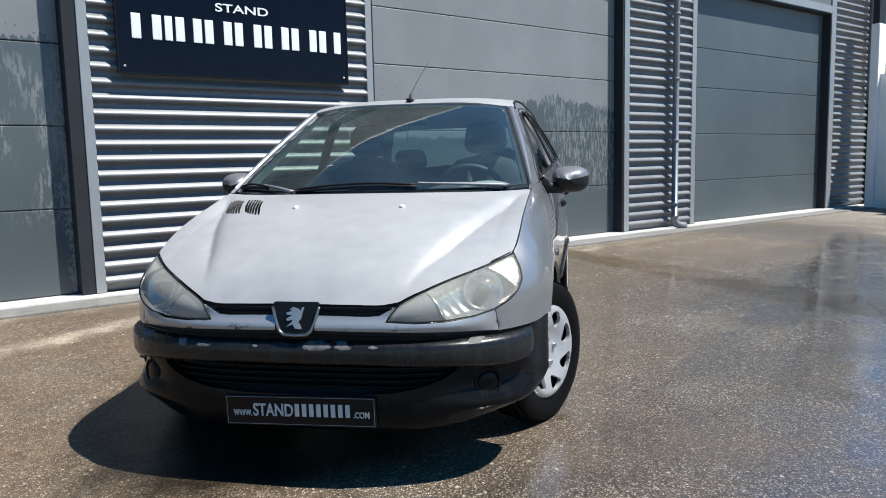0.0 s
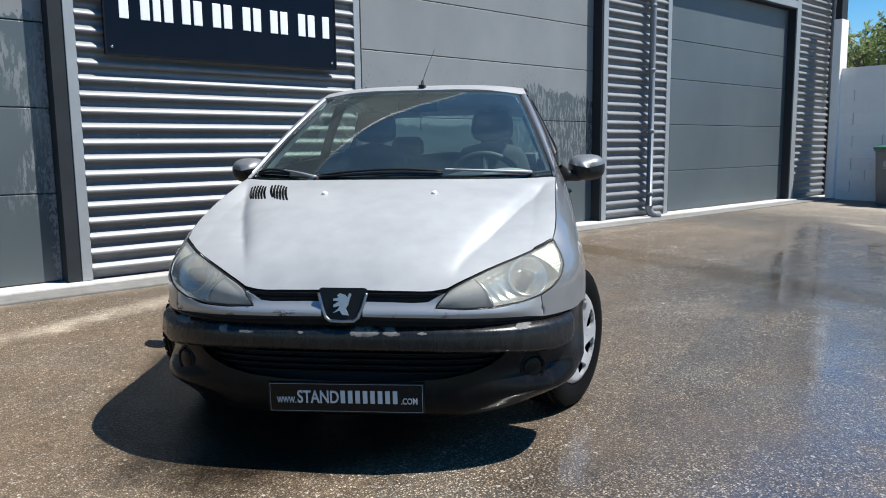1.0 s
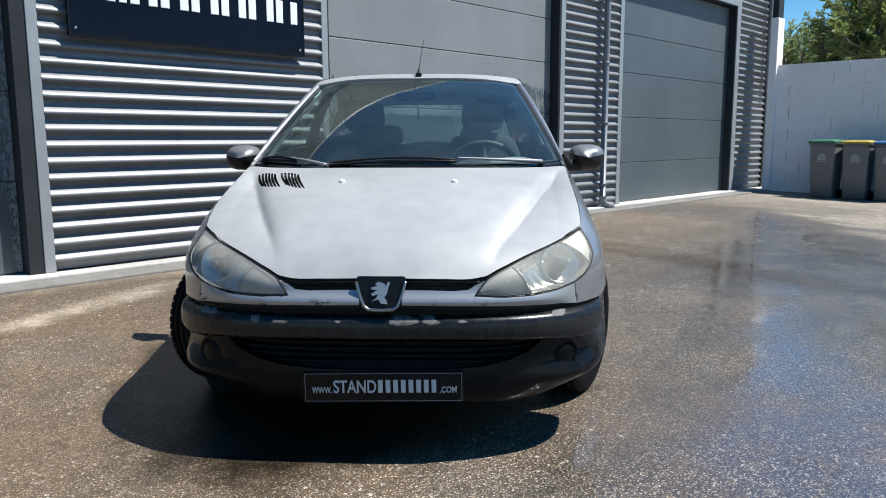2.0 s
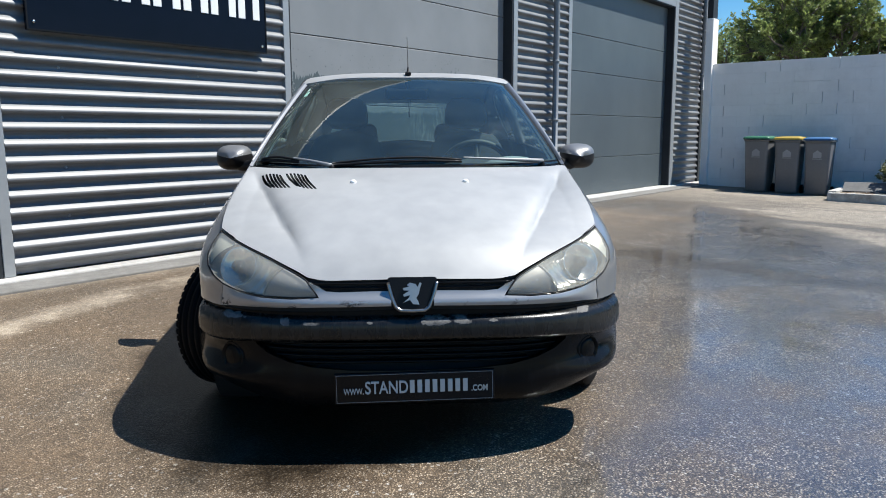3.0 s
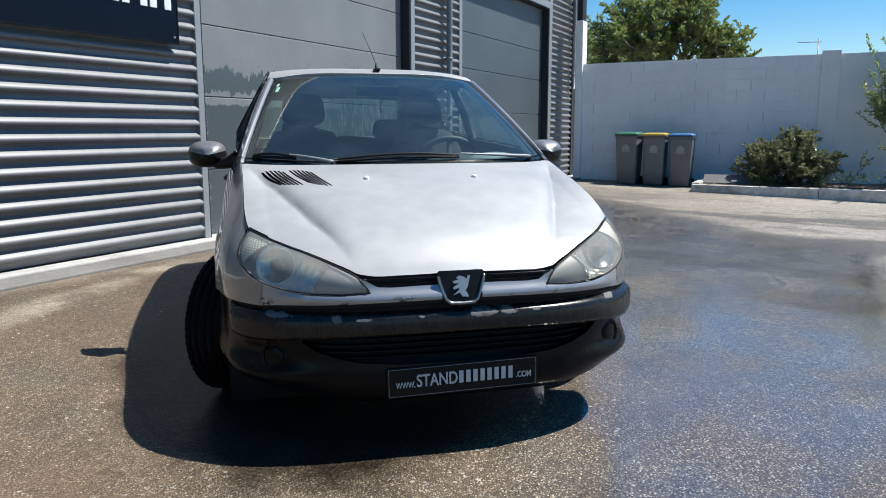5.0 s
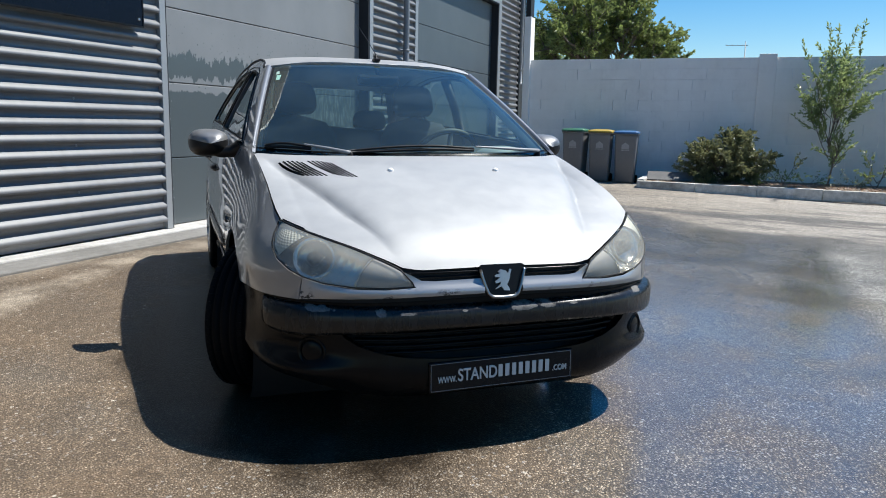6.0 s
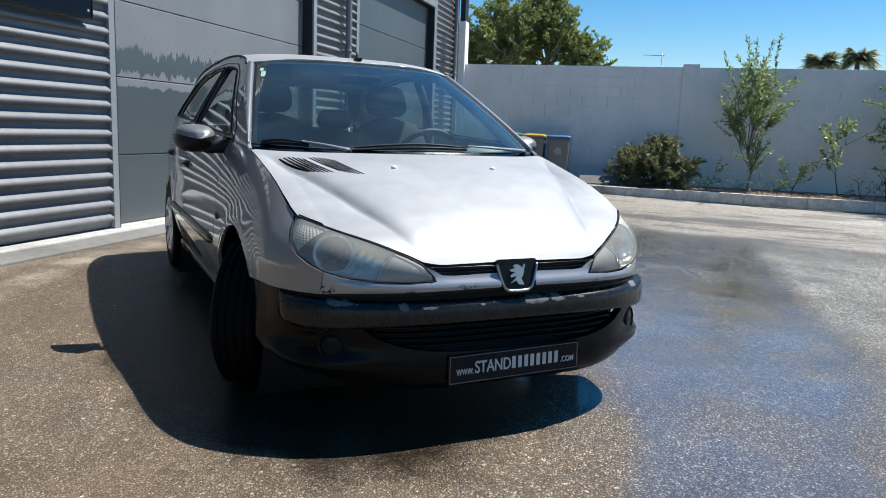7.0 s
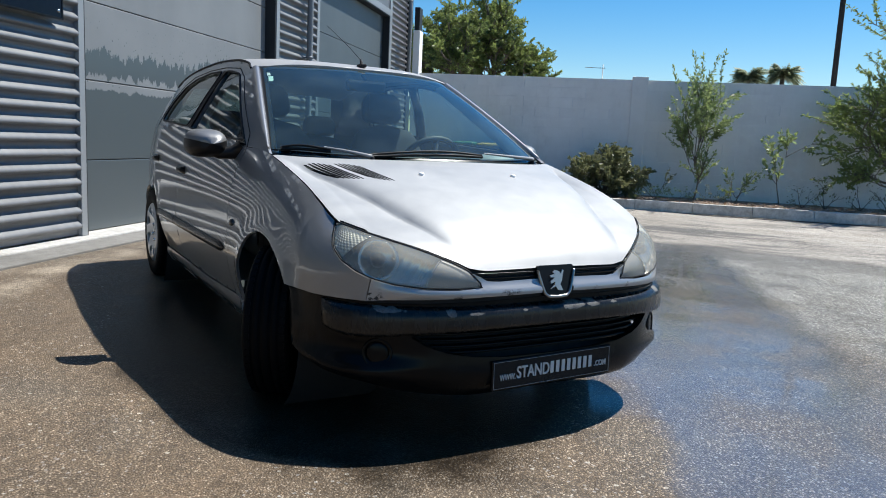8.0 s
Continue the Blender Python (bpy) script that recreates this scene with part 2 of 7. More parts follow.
    px, py = n.math("MULTIPLY", n.math("SUBTRACT", x, 4.38), 1.35), n.math("MULTIPLY", n.math("SUBTRACT", y, 1.06), 0.95)
    mud = n.map(n.math("ADD", n.math("SQRT", n.math("ADD", n.math("MULTIPLY", px, px), n.math("MULTIPLY", py, py))), n.math("MULTIPLY", ragged, 0.8)), 0.55, 0.33)
    gone = n.math("MAXIMUM", channel, mud)
    hole = n.math("MULTIPLY", hole, n.math("SUBTRACT", 1.0, n.math("MULTIPLY", gone, 0.35)))
    out_y = n.map(n.math("ADD", n.math("SUBTRACT", y, n.map(x, 2.6, 1.2, 0.72, 1.02)), n.math("MULTIPLY", ragged, 0.6)), -0.10, 0.12)
    film = n.math("MULTIPLY", film, n.math("MULTIPLY", n.map(hole, 0.0, 1.0, 0.45, 1.0), n.map(out_y, 0.0, 1.0, 0.45, 1.0)))
    # the drier side of the yard, its pale aggregate laid bare
    pale = n.math("MULTIPLY", n.map(n.math("ADD", n.math("SUBTRACT", y, n.map(x, 2.9, 3.6, 0.55, 0.76)), n.math("MULTIPLY", ragged, 0.55)), 0.06, -0.16), n.map(n.math("ADD", n.math("ADD", n.math("ADD", x, n.math("MULTIPLY", n.math("MINIMUM", y, 0.6), 0.55)), n.math("MULTIPLY", ragged, 1.1)), n.math("MULTIPLY", n.math("SUBTRACT", wide, 0.5), 1.6)), 2.75, 3.55))
    pale = n.math("MULTIPLY", pale, n.map(n.noise(p, 2.2, 5, 0.65), 0.30, 0.52, 0.35, 1.0))
    pale = n.math("MULTIPLY", pale, n.map(n.math("ADD", y, n.math("MULTIPLY", n.math("SUBTRACT", wide, 0.5), 5.0)), -3.2, -1.2, 0.25, 1.0))
    pale = n.math("MULTIPLY", pale, n.map(n.math("ADD", x, n.math("MULTIPLY", ragged, 1.2)), 7.4, 6.3, 0.15, 1.0))
    film = n.math("MULTIPLY", film, n.math("SUBTRACT", 1.0, n.math("MULTIPLY", pale, 0.75)))
    # pool of rinse water under the car and along its far side, its colour darkened to deepen the car's shadow
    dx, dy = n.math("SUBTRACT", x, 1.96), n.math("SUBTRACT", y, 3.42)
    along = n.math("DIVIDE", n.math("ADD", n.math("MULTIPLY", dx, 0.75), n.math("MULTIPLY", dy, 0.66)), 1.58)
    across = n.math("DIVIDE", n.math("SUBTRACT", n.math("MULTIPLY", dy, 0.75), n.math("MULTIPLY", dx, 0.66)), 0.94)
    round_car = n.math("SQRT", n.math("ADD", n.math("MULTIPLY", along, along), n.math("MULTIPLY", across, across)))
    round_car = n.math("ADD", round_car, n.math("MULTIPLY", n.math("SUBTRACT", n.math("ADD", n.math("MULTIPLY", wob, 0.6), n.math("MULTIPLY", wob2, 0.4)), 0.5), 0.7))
    pool_shade = n.map(round_car, 1.06, 0.90)
    film = n.math("MULTIPLY", film, n.math("SUBTRACT", 1.0, n.math("MULTIPLY", pool_shade, 0.85)))
    film = n.math("MULTIPLY", film, n.map(n.noise(p, 22, 5, 0.7), 0.34, 0.54, 0.70, 1.0))          # stones stand out of the water
    film = n.math("MULTIPLY", film, n.map(n.noise(n.scale(p, (1.5, 2.6, 1)), 1.0, 5, 0.62), 0.40, 0.52, 0.62, 1.0))
    damp = n.math("MULTIPLY", n.map(n.math("ADD", far, n.math("MULTIPLY", n.math("SUBTRACT", wob, 0.5), 1.2)), 0.0, 0.45), n.map(wob, 0.25, 0.45, 0.75, 1.0))
    late = n.math("MULTIPLY", n.map(n.math("ADD", n.noise(n.scale(p, (0.9, 0.25, 1)), 1.0, 6, 0.7), n.map(y, 1.5, 4.5, 0.0, 0.07)), 0.51, 0.58), n.map(x, 13.5, 9.5))
    damp = n.math("MAXIMUM", damp, n.math("MULTIPLY", late, 0.8))
    damp = n.math("MAXIMUM", damp, film)
    dry = n.mix(n.map(wob2, 0.35, 0.7), (0.58, 0.54, 0.485), (0.42, 0.385, 0.34))
    dry = n.mix(n.map(tongue, 0.50, 0.62, 0.0, 0.35), dry, (0.15, 0.13, 0.11))
    dry = n.mix(n.map(y, 0.2, 2.6, 0.0, 0.7), dry, (0.30, 0.262, 0.212))
    dry = n.mix(0.35, dry, stone)
    speckle = n.map(n.noise(p, 16, 6, 0.75), 0.3, 0.7, 0.62, 1.30)
    dry = n.mix(1.0, dry, n.node("CombineColor", 0, (), i0=speckle, i1=speckle, i2=speckle), "MULTIPLY")
    # pale lime streak along the front of the hall
    sy = n.math("ADD", y, n.math("MULTIPLY", n.math("SUBTRACT", wob, 0.5), 0.5))
    streak = n.math("MULTIPLY", n.map(n.math("ABSOLUTE", n.math("SUBTRACT", n.math("SUBTRACT", sy, n.math("MULTIPLY", n.math("MINIMUM", x, 2.8), 0.345)), 4.62)), 0.17, 0.04), n.map(wob2, 0.3, 0.6))
    foot = n.map(n.math("ADD", sy, n.math("MULTIPLY", wob2, 0.3)), 5.75, 6.05)
    streak = n.math("MULTIPLY", n.math("MAXIMUM", streak, n.math("MULTIPLY", foot, 0.6)), n.map(x, 8.5, 6.5))
    brown = n.mix(n.math("MULTIPLY", streak, 0.7), brown, (0.40, 0.335, 0.255))
    # towards the wall the asphalt is darker and less sandy, with wet sparkle painted on as pale flecks
    brown = n.mix(n.math("MULTIPLY", n.map(n.math("ADD", x, n.math("MULTIPLY", ragged, 1.5)), 3.2, 5.6, 0.0, 0.9), n.map(y, 4.2, 2.4, 0.15, 1.0)), brown, n.mix(1.0, n.mix(0.55, brown, stone), (0.58, 0.68, 0.84), "MULTIPLY"))
    sparkle = n.math("MULTIPLY", n.math("GREATER_THAN", n.xyz(n.voronoi(p, 60, 1))[2], 0.93), n.math("LESS_THAN", n.voronoi(p, 60, 0), 0.36))
    brown = n.mix(n.math("MULTIPLY", sparkle, n.map(x, 3.0, 5.0, 0.25, 0.8)), brown, (0.72, 0.70, 0.66))
    gravel = n.ramp(tone, [(0.0, (0.040, 0.037, 0.031)), (0.30, (0.10, 0.094, 0.079)), (0.6, (0.19, 0.180, 0.152)), (0.84, (0.34, 0.325, 0.28)), (1.0, (0.74, 0.71, 0.63))])
    brown = n.mix(n.math("MULTIPLY", pale, 0.85), brown, gravel)
    silt = n.math("MULTIPLY", gone, n.map(x, 3.2, 3.6))
    brown = n.mix(n.math("MULTIPLY", silt, 0.75), brown, n.mix(1.0, brown, (0.42, 0.34, 0.19), "MULTIPLY"))
    wetter = n.mix(n.math("MULTIPLY", film, 0.92), brown, n.mix(1.0, brown, (0.64, 0.67, 0.70), "MULTIPLY"))
    base = n.mix(damp, dry, n.mix(n.math("MULTIPLY", pool_shade, 0.95), wetter, n.mix(0.25, n.mix(1.0, wetter, (0.15, 0.147, 0.144), "MULTIPLY"), (0.014, 0.013, 0.012))))
    patch = n.map(n.math("ADD", n.math("MULTIPLY", wide, 0.6), n.math("MULTIPLY", wob2, 0.4)), 0.36, 0.62, 0.68, 1.22)
    patch = n.math("MULTIPLY", patch, n.math("MULTIPLY", n.map(n.noise(p, 34, 5, 0.75), 0.3, 0.7, 0.66, 1.36), n.map(n.noise(p, 85, 3, 0.7), 0.32, 0.68, 0.70, 1.34)))
    base = n.mix(n.math("MULTIPLY", n.math("MULTIPLY", late, n.map(x, 7.6, 8.4)), 0.6), base, (0.085, 0.080, 0.074))
    base = n.mix(1.0, base, n.node("CombineColor", 0, (), i0=patch, i1=patch, i2=patch), "MULTIPLY")
    grain = n.math("SUBTRACT", 1.0, n.map(dist, 0.0, 0.6))
    rough = n.mixf(film, n.mixf(damp, 0.85, n.map(wob2, 0.3, 0.7, 0.50, 0.66)), n.map(wob2, 0.3, 0.75, 0.35, 0.5))
    rough = n.mixf(n.math("MULTIPLY", pool_shade, 0.85), rough, 0.26)
    flat = n.math("MULTIPLY", n.mixf(film, 1.0, 0.6), n.math("MULTIPLY", n.math("SUBTRACT", 1.0, n.math("MULTIPLY", pool_shade, 0.8)), n.math("SUBTRACT", 1.0, n.math("MULTIPLY", silt, 0.6))))
    h = n.math("MULTIPLY", n.math("ADD", grain, n.math("MULTIPLY", tone, 0.8)), flat)
    ripple = n.math("ADD", n.noise(p, 30, 4, 0.65), n.math("MULTIPLY", n.noise(p, 120, 2, 0.6), 0.35))
    nrm = n.bump(h, 0.8, 0.006)
    nrm = n.bump(n.math("MULTIPLY", ripple, film), 0.12, 0.004, nrm)
    calm = n.bump(n.math("MULTIPLY", n.math("ADD", n.math("MULTIPLY", ripple, 0.8), n.math("MULTIPLY", grain, 0.6)), n.map(n.noise(p, 1.3, 4, 0.6), 0.44, 0.62, 0.25, 1.5)), 0.17, n.math("MULTIPLY", n.math("SUBTRACT", 1.0, n.math("MULTIPLY", silt, 0.92)), 0.003))
    n.put(n.bsdf.inputs["Coat Normal"], calm), n.put(n.bsdf.inputs["Coat IOR"], 1.65)
    return n.set(color=base, rough=rough, normal=nrm, spec=n.mixf(pool_shade, n.mixf(film, n.mixf(damp, 0.3, 0.42), 0.5), 0.14), coat=n.math("MAXIMUM", n.math("MINIMUM", 1.0, n.math("MULTIPLY", film, n.map(wob2, 0.3, 0.7, 1.35, 1.0))), n.math("MULTIPLY", pool_shade, 0.05)), coat_rough=n.mixf(pool_shade, n.map(wob2, 0.3, 0.75, 0.03, 0.10), 0.22))


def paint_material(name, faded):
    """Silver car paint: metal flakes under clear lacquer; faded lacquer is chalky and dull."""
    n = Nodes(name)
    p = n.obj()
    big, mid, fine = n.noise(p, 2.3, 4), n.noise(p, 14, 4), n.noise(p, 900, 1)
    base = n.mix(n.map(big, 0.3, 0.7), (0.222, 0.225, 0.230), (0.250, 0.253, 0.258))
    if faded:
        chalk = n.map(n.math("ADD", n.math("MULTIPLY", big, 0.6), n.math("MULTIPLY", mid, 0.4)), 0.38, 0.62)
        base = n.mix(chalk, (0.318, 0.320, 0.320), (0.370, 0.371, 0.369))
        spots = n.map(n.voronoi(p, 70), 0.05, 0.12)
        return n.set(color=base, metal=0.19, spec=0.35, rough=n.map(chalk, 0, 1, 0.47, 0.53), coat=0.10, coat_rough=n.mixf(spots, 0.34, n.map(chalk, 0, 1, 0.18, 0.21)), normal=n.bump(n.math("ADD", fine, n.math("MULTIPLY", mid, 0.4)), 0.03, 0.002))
    return n.set(color=base, metal=0.52, rough=n.map(big, 0.3, 0.7, 0.38, 0.43), coat=0.95, coat_rough=n.map(mid, 0.35, 0.7, 0.015, 0.05), normal=n.bump(fine, 0.02, 0.001))


def plastic_material():
    """Black bumper plastic, greyed by weather, with streaks of water and chafed paint along its upper rim."""
    n = Nodes("black_plastic")
    p = n.obj()
    big, mid = n.noise(p, 4, 5, 0.6), n.noise(n.scale(p, (28, 28, 5)), 1.0, 5, 0.6)
    fine = n.noise(p, 420, 2)
    base = n.mix(n.map(big, 0.35, 0.7), (0.004, 0.004, 0.0041), (0.0075, 0.0075, 0.0077))
    base = n.mix(n.map(mid, 0.58, 0.75, 0, 0.5), base, (0.014, 0.0145, 0.017))
    return n.set(color=base, rough=n.map(mid, 0.3, 0.7, 0.13, 0.25), normal=n.bump(fine, 0.05, 0.002), spec=0.12)


def band_material():
    n = Nodes("chafed_plastic")
    p = n.obj()
    x, y, z = n.xyz(p)
    big = n.noise(p, 9, 6, 0.65)
    ragged = n.math("MULTIPLY", n.math("SUBTRACT", n.noise(p, 42, 4, 0.6), 0.5), 2.6)
    scuff = None
    for cx, cz, rx, rz in ((0.075, 0.4705, 0.050, 0.0125), (0.160, 0.4715, 0.028, 0.013), (-0.42, 0.470, 0.019, 0.0115), (-0.33, 0.466, 0.030, 0.006), (-0.61, 0.476, 0.045, 0.008), (0.59, 0.478, 0.026, 0.010), (0.27, 0.470, 0.020, 0.006), (-0.14, 0.467, 0.012, 0.006)):
        ex, ez = n.math("DIVIDE", n.math("SUBTRACT", x, cx), rx), n.math("DIVIDE", n.math("SUBTRACT", z, cz), rz)
        spot = n.map(n.math("ADD", n.math("SQRT", n.math("ADD", n.math("MULTIPLY", ex, ex), n.math("MULTIPLY", ez, ez))), ragged), 1.02, 0.90)
        scuff = spot if scuff is None else n.math("MAXIMUM", scuff, spot)
    scuff = n.math("MULTIPLY", scuff, n.map(big, 0.30, 0.42, 0.35, 1.0))
    mid = n.noise(n.scale(p, (28, 28, 6)), 1.0, 5, 0.6)
    base = n.mix(n.map(mid, 0.4, 0.75), (0.009, 0.0089, 0.0088), (0.017, 0.0168, 0.0165))
    base = n.mix(n.math("MULTIPLY", scuff, n.map(n.noise(p, 160, 3, 0.6), 0.35, 0.6, 0.45, 1.0)), base, (0.16, 0.154, 0.145))
    return n.set(color=base, rough=n.mixf(scuff, n.map(mid, 0.3, 0.7, 0.22, 0.32), 0.7), spec=0.36, normal=n.bump(n.math("ADD", n.noise(p, 420, 2), n.math("MULTIPLY", scuff, -1.5)), 0.1, 0.002))


def glass_material(name, tint, dirt=0.0, ior=1.5, smear=0.04, gloss=1.0, veil=0.0, dust_tone=(0.62, 0.64, 0.66)):
    """Thin glass: tinted and clear head on, a mirror at a slant, with a film of dried drops."""
    n = Nodes(name)
    t = n.tree
    p = n.obj()
    out = t.nodes["Material Output"]
    clear = t.nodes.new("ShaderNodeBsdfTransparent")
    n.put(clear.inputs[0], tint)
    shine = t.nodes.new("ShaderNodeBsdfGlossy")
    n.put(shine.inputs["Color"], (gloss, gloss, gloss))
    n.put(shine.inputs["Roughness"], n.map(n.noise(p, 7, 4), 0.35, 0.75, 0.0, smear))
    bare = ((ior - 1) / (ior + 1)) ** 2          # what the pane mirrors head on
    slant = n.math("POWER", n.node("LayerWeight", 1, (), Blend=0.5), 5.0)
    fres = n.math("ADD", n.math("MULTIPLY", slant, 1 - bare), bare)
    mixer = t.nodes.new("ShaderNodeMixShader")
    t.links.new(fres, mixer.inputs[0])
    t.links.new(clear.outputs[0], mixer.inputs[1]), t.links.new(shine.outputs[0], mixer.inputs[2])
    last = mixer
    if dirt:
        dust = t.nodes.new("ShaderNodeBsdfDiffuse")
        n.put(dust.inputs[0], dust_tone)
        drops = n.math("MULTIPLY", n.map(n.voronoi(p, 55), 0.20, 0.12), n.map(n.xyz(n.voronoi(p, 55, 1))[0], 0.80, 0.86))
        haze = n.map(n.noise(n.scale(p, (3, 3, 9)), 1.0, 5, 0.65), 0.45, 0.8, 0.0, 0.10)
        dirty = t.nodes.new("ShaderNodeMixShader")
        n.put(dirty.inputs[0], n.math("ADD", n.math("MULTIPLY", n.math("ADD", n.math("MULTIPLY", drops, 0.55), haze), dirt), veil))
        t.links.new(mixer.outputs[0], dirty.inputs[1]), t.links.new(dust.outputs[0], dirty.inputs[2])
        last = dirty
    t.links.new(last.outputs[0], out.inputs["Surface"])
    t.nodes.remove(n.bsdf)
    return n.mat


def gate_material():
    """Grey sectional door: coated steel, its lower half hosed wet with ragged runs of water."""
    n = Nodes("grey_door_steel")
    p = n.world()
    x, y, z = n.xyz(p)
    drips = n.noise(n.scale(p, (17, 1, 2.6)), 1.0, 3, 0.55)
    frill = n.noise(n.scale(p, (52, 1, 30)), 1.0, 4, 0.65)
    broad = n.noise(n.scale(p, (1.3, 1, 0.4)), 1.0, 3)
    jag = n.math("ADD", n.math("MULTIPLY", n.math("SUBTRACT", drips, 0.5), 0.30), n.math("MULTIPLY", n.math("SUBTRACT", frill, 0.5), 0.12))
    # how high the hose reached, along the wall
    reach = n.math("ADD", n.math("ADD", n.map(x, 4.9, 6.4, 1.60, 1.78), n.map(x, 2.2, 1.6, 0.0, 0.45)), n.math("MULTIPLY", n.math("SUBTRACT", broad, 0.5), 0.45))
    reach = n.math("SUBTRACT", reach, n.map(x, 7.3, 7.9, 0.0, 0.14))
    wet = n.map(n.math("SUBTRACT", n.math("ADD", reach, jag), z), 0.0, 0.012)
    # above a joint between panels the water has drawn back in ragged runs
    joint = n.math("ADD", 1.445, n.math("MULTIPLY", jag, 0.75))
    dried = n.math("MULTIPLY", n.map(n.math("SUBTRACT", joint, z), 0.0, 0.012), n.map(n.math("ADD", z, n.math("MULTIPLY", jag, 0.35)), 1.315, 1.327))
    dried = n.math("MULTIPLY", dried, n.math("MINIMUM", n.map(x, 3.4, 3.8), n.map(x, 6.6, 5.9)))
    wet = n.math("MULTIPLY", wet, n.math("SUBTRACT", 1.0, dried))
    # a dry margin beside the posts
    side = n.math("MINIMUM", n.math("ABSOLUTE", n.math("SUBTRACT", x, 4.13)), n.math("ABSOLUTE", n.math("SUBTRACT", x, 1.50)))
    wet = n.math("MULTIPLY", wet, n.map(n.math("ADD", side, n.math("MULTIPLY", n.math("SUBTRACT", frill, 0.5), 0.35)), 0.12, 0.14))
    only = n.map(x, 9.0, 8.5)
    wet = n.math("MULTIPLY", wet, only)
    # bare veins where the film has broken up
    streak = n.noise(n.scale(p, (44, 1, 8)), 1.0, 4, 0.7)
    patchy = n.math("MAXIMUM", n.map(n.noise(n.scale(p, (1.6, 1, 1.1)), 1.0, 2), 0.47, 0.55), n.math("MULTIPLY", n.map(x, 6.3, 6.9), n.map(z, 1.45, 1.38)))
    vein = n.math("MULTIPLY", n.math("MULTIPLY", n.map(streak, 0.515, 0.545), n.map(z, 0.60, 0.85)), n.math("MULTIPLY", patchy, n.math("MAXIMUM", n.map(x, 5.8, 6.4), n.map(x, 2.5, 2.0))))
    wet = n.math("MULTIPLY", wet, n.math("SUBTRACT", 1.0, n.math("MULTIPLY", vein, 0.8)))
    drop = n.math("MULTIPLY", n.map(n.voronoi(p, 34), 0.28, 0.2), n.map(n.xyz(n.voronoi(p, 34, 1))[0], 0.80, 0.84))
    drop = n.math("MULTIPLY", n.math("MULTIPLY", drop, n.map(n.math("SUBTRACT", reach, z), -0.40, -0.05)), only)
    wet = n.math("MAXIMUM", wet, drop)
    fine, dust = n.noise(p, 350, 2), n.noise(n.scale(p, (1.5, 1, 1.2)), 1.0, 4)
    dry = n.mix(n.map(dust, 0.3, 0.7), (0.180, 0.188, 0.192), (0.220, 0.228, 0.232))
    dry = n.mix(only, n.mix(n.map(dust, 0.3, 0.7), (0.074, 0.092, 0.102), (0.090, 0.110, 0.120)), dry)
    return n.set(color=n.mix(wet, dry, (0.082, 0.098, 0.105)), rough=n.mixf(wet, 0.5, 0.22), normal=n.bump(n.math("ADD", n.math("MULTIPLY", fine, 0.3), n.math("MULTIPLY", wet, 0.4)), 0.08, 0.003))


def blockwork_material():
    n = Nodes("white_blockwork")
    p = n.world()
    big, mid, fine = n.noise(p, 0.8, 5, 0.6), n.noise(p, 6, 5, 0.6), n.noise(p, 120, 3)
    run = n.noise(n.scale(p, (5, 5, 0.5)), 1.0, 5, 0.65)
    own = n.node("ObjectInfo", 5)
    f = n.math("ADD", n.math("MULTIPLY", big, 0.5), n.math("ADD", n.math("MULTIPLY", mid, 0.3), n.math("MULTIPLY", run, 0.2)))
    base = n.ramp(f, [(0.32, (0.75, 0.725, 0.69)), (0.5, (0.86, 0.835, 0.80)), (0.7, (0.91, 0.888, 0.855))])
    base = n.mix(n.map(own, 0, 1, 0, 0.12), base, (0.5, 0.49, 0.48))
    return n.set(color=base, rough=0.9, normal=n.bump(n.math("ADD", fine, n.math("MULTIPLY", mid, 1.5)), 0.35, 0.006))


def concrete_material(name, lo, hi):
    n = Nodes(name)
    p = n.world()
    big, mid, fine = n.noise(p, 1.4, 5, 0.65), n.noise(p, 11, 5, 0.65), n.noise(p, 220, 3)
    f = n.math("ADD", n.math("MULTIPLY", big, 0.55), n.math("MULTIPLY", mid, 0.45))
    base = n.mix(n.map(f, 0.32, 0.68), lo, hi)
    base = n.mix(n.map(n.voronoi(p, 160), 0.15, 0.4, 0.3, 0.0), base, tuple(c * 0.5 for c in lo))
    return n.set(color=base, rough=0.85, normal=n.bump(n.math("ADD", fine, mid), 0.3, 0.005))


def leaf_material(name, dark, light, thin=0.35):
    n = Nodes(name)
    own = n.node("NewGeometry", 8)
    p = n.world()
    f = n.math("ADD", n.math("MULTIPLY", own, 0.65), n.math("MULTIPLY", n.noise(p, 2.2, 3), 0.35))
    base = n.ramp(f, [(0.1, dark), (0.55, tuple((a + b) / 2 for a, b in zip(dark, light))), (0.9, light)])
    n.set(color=base, rough=n.map(own, 0, 1, 0.35, 0.6))
    t = n.tree
    thru = t.nodes.new("ShaderNodeBsdfTranslucent")
    n.put(thru.inputs[0], n.mix(0.5, base, tuple(min(1, c * 1.7) for c in light)))
    m = t.nodes.new("ShaderNodeMixShader")
    m.inputs[0].default_value = thin
    t.links.new(n.bsdf.outputs[0], m.inputs[1]), t.links.new(thru.outputs[0], m.inputs[2])
    t.links.new(m.outputs[0], t.nodes["Material Output"].inputs["Surface"])
    return n.mat


def bark_material(name, lo, hi):
    n = Nodes(name)
    p = n.world()
    f = n.noise(n.scale(p, (40, 40, 7)), 1.0, 5, 0.7)
    return n.set(color=n.mix(n.map(f, 0.3, 0.7), lo, hi), rough=0.9, normal=n.bump(f, 0.6, 0.01))


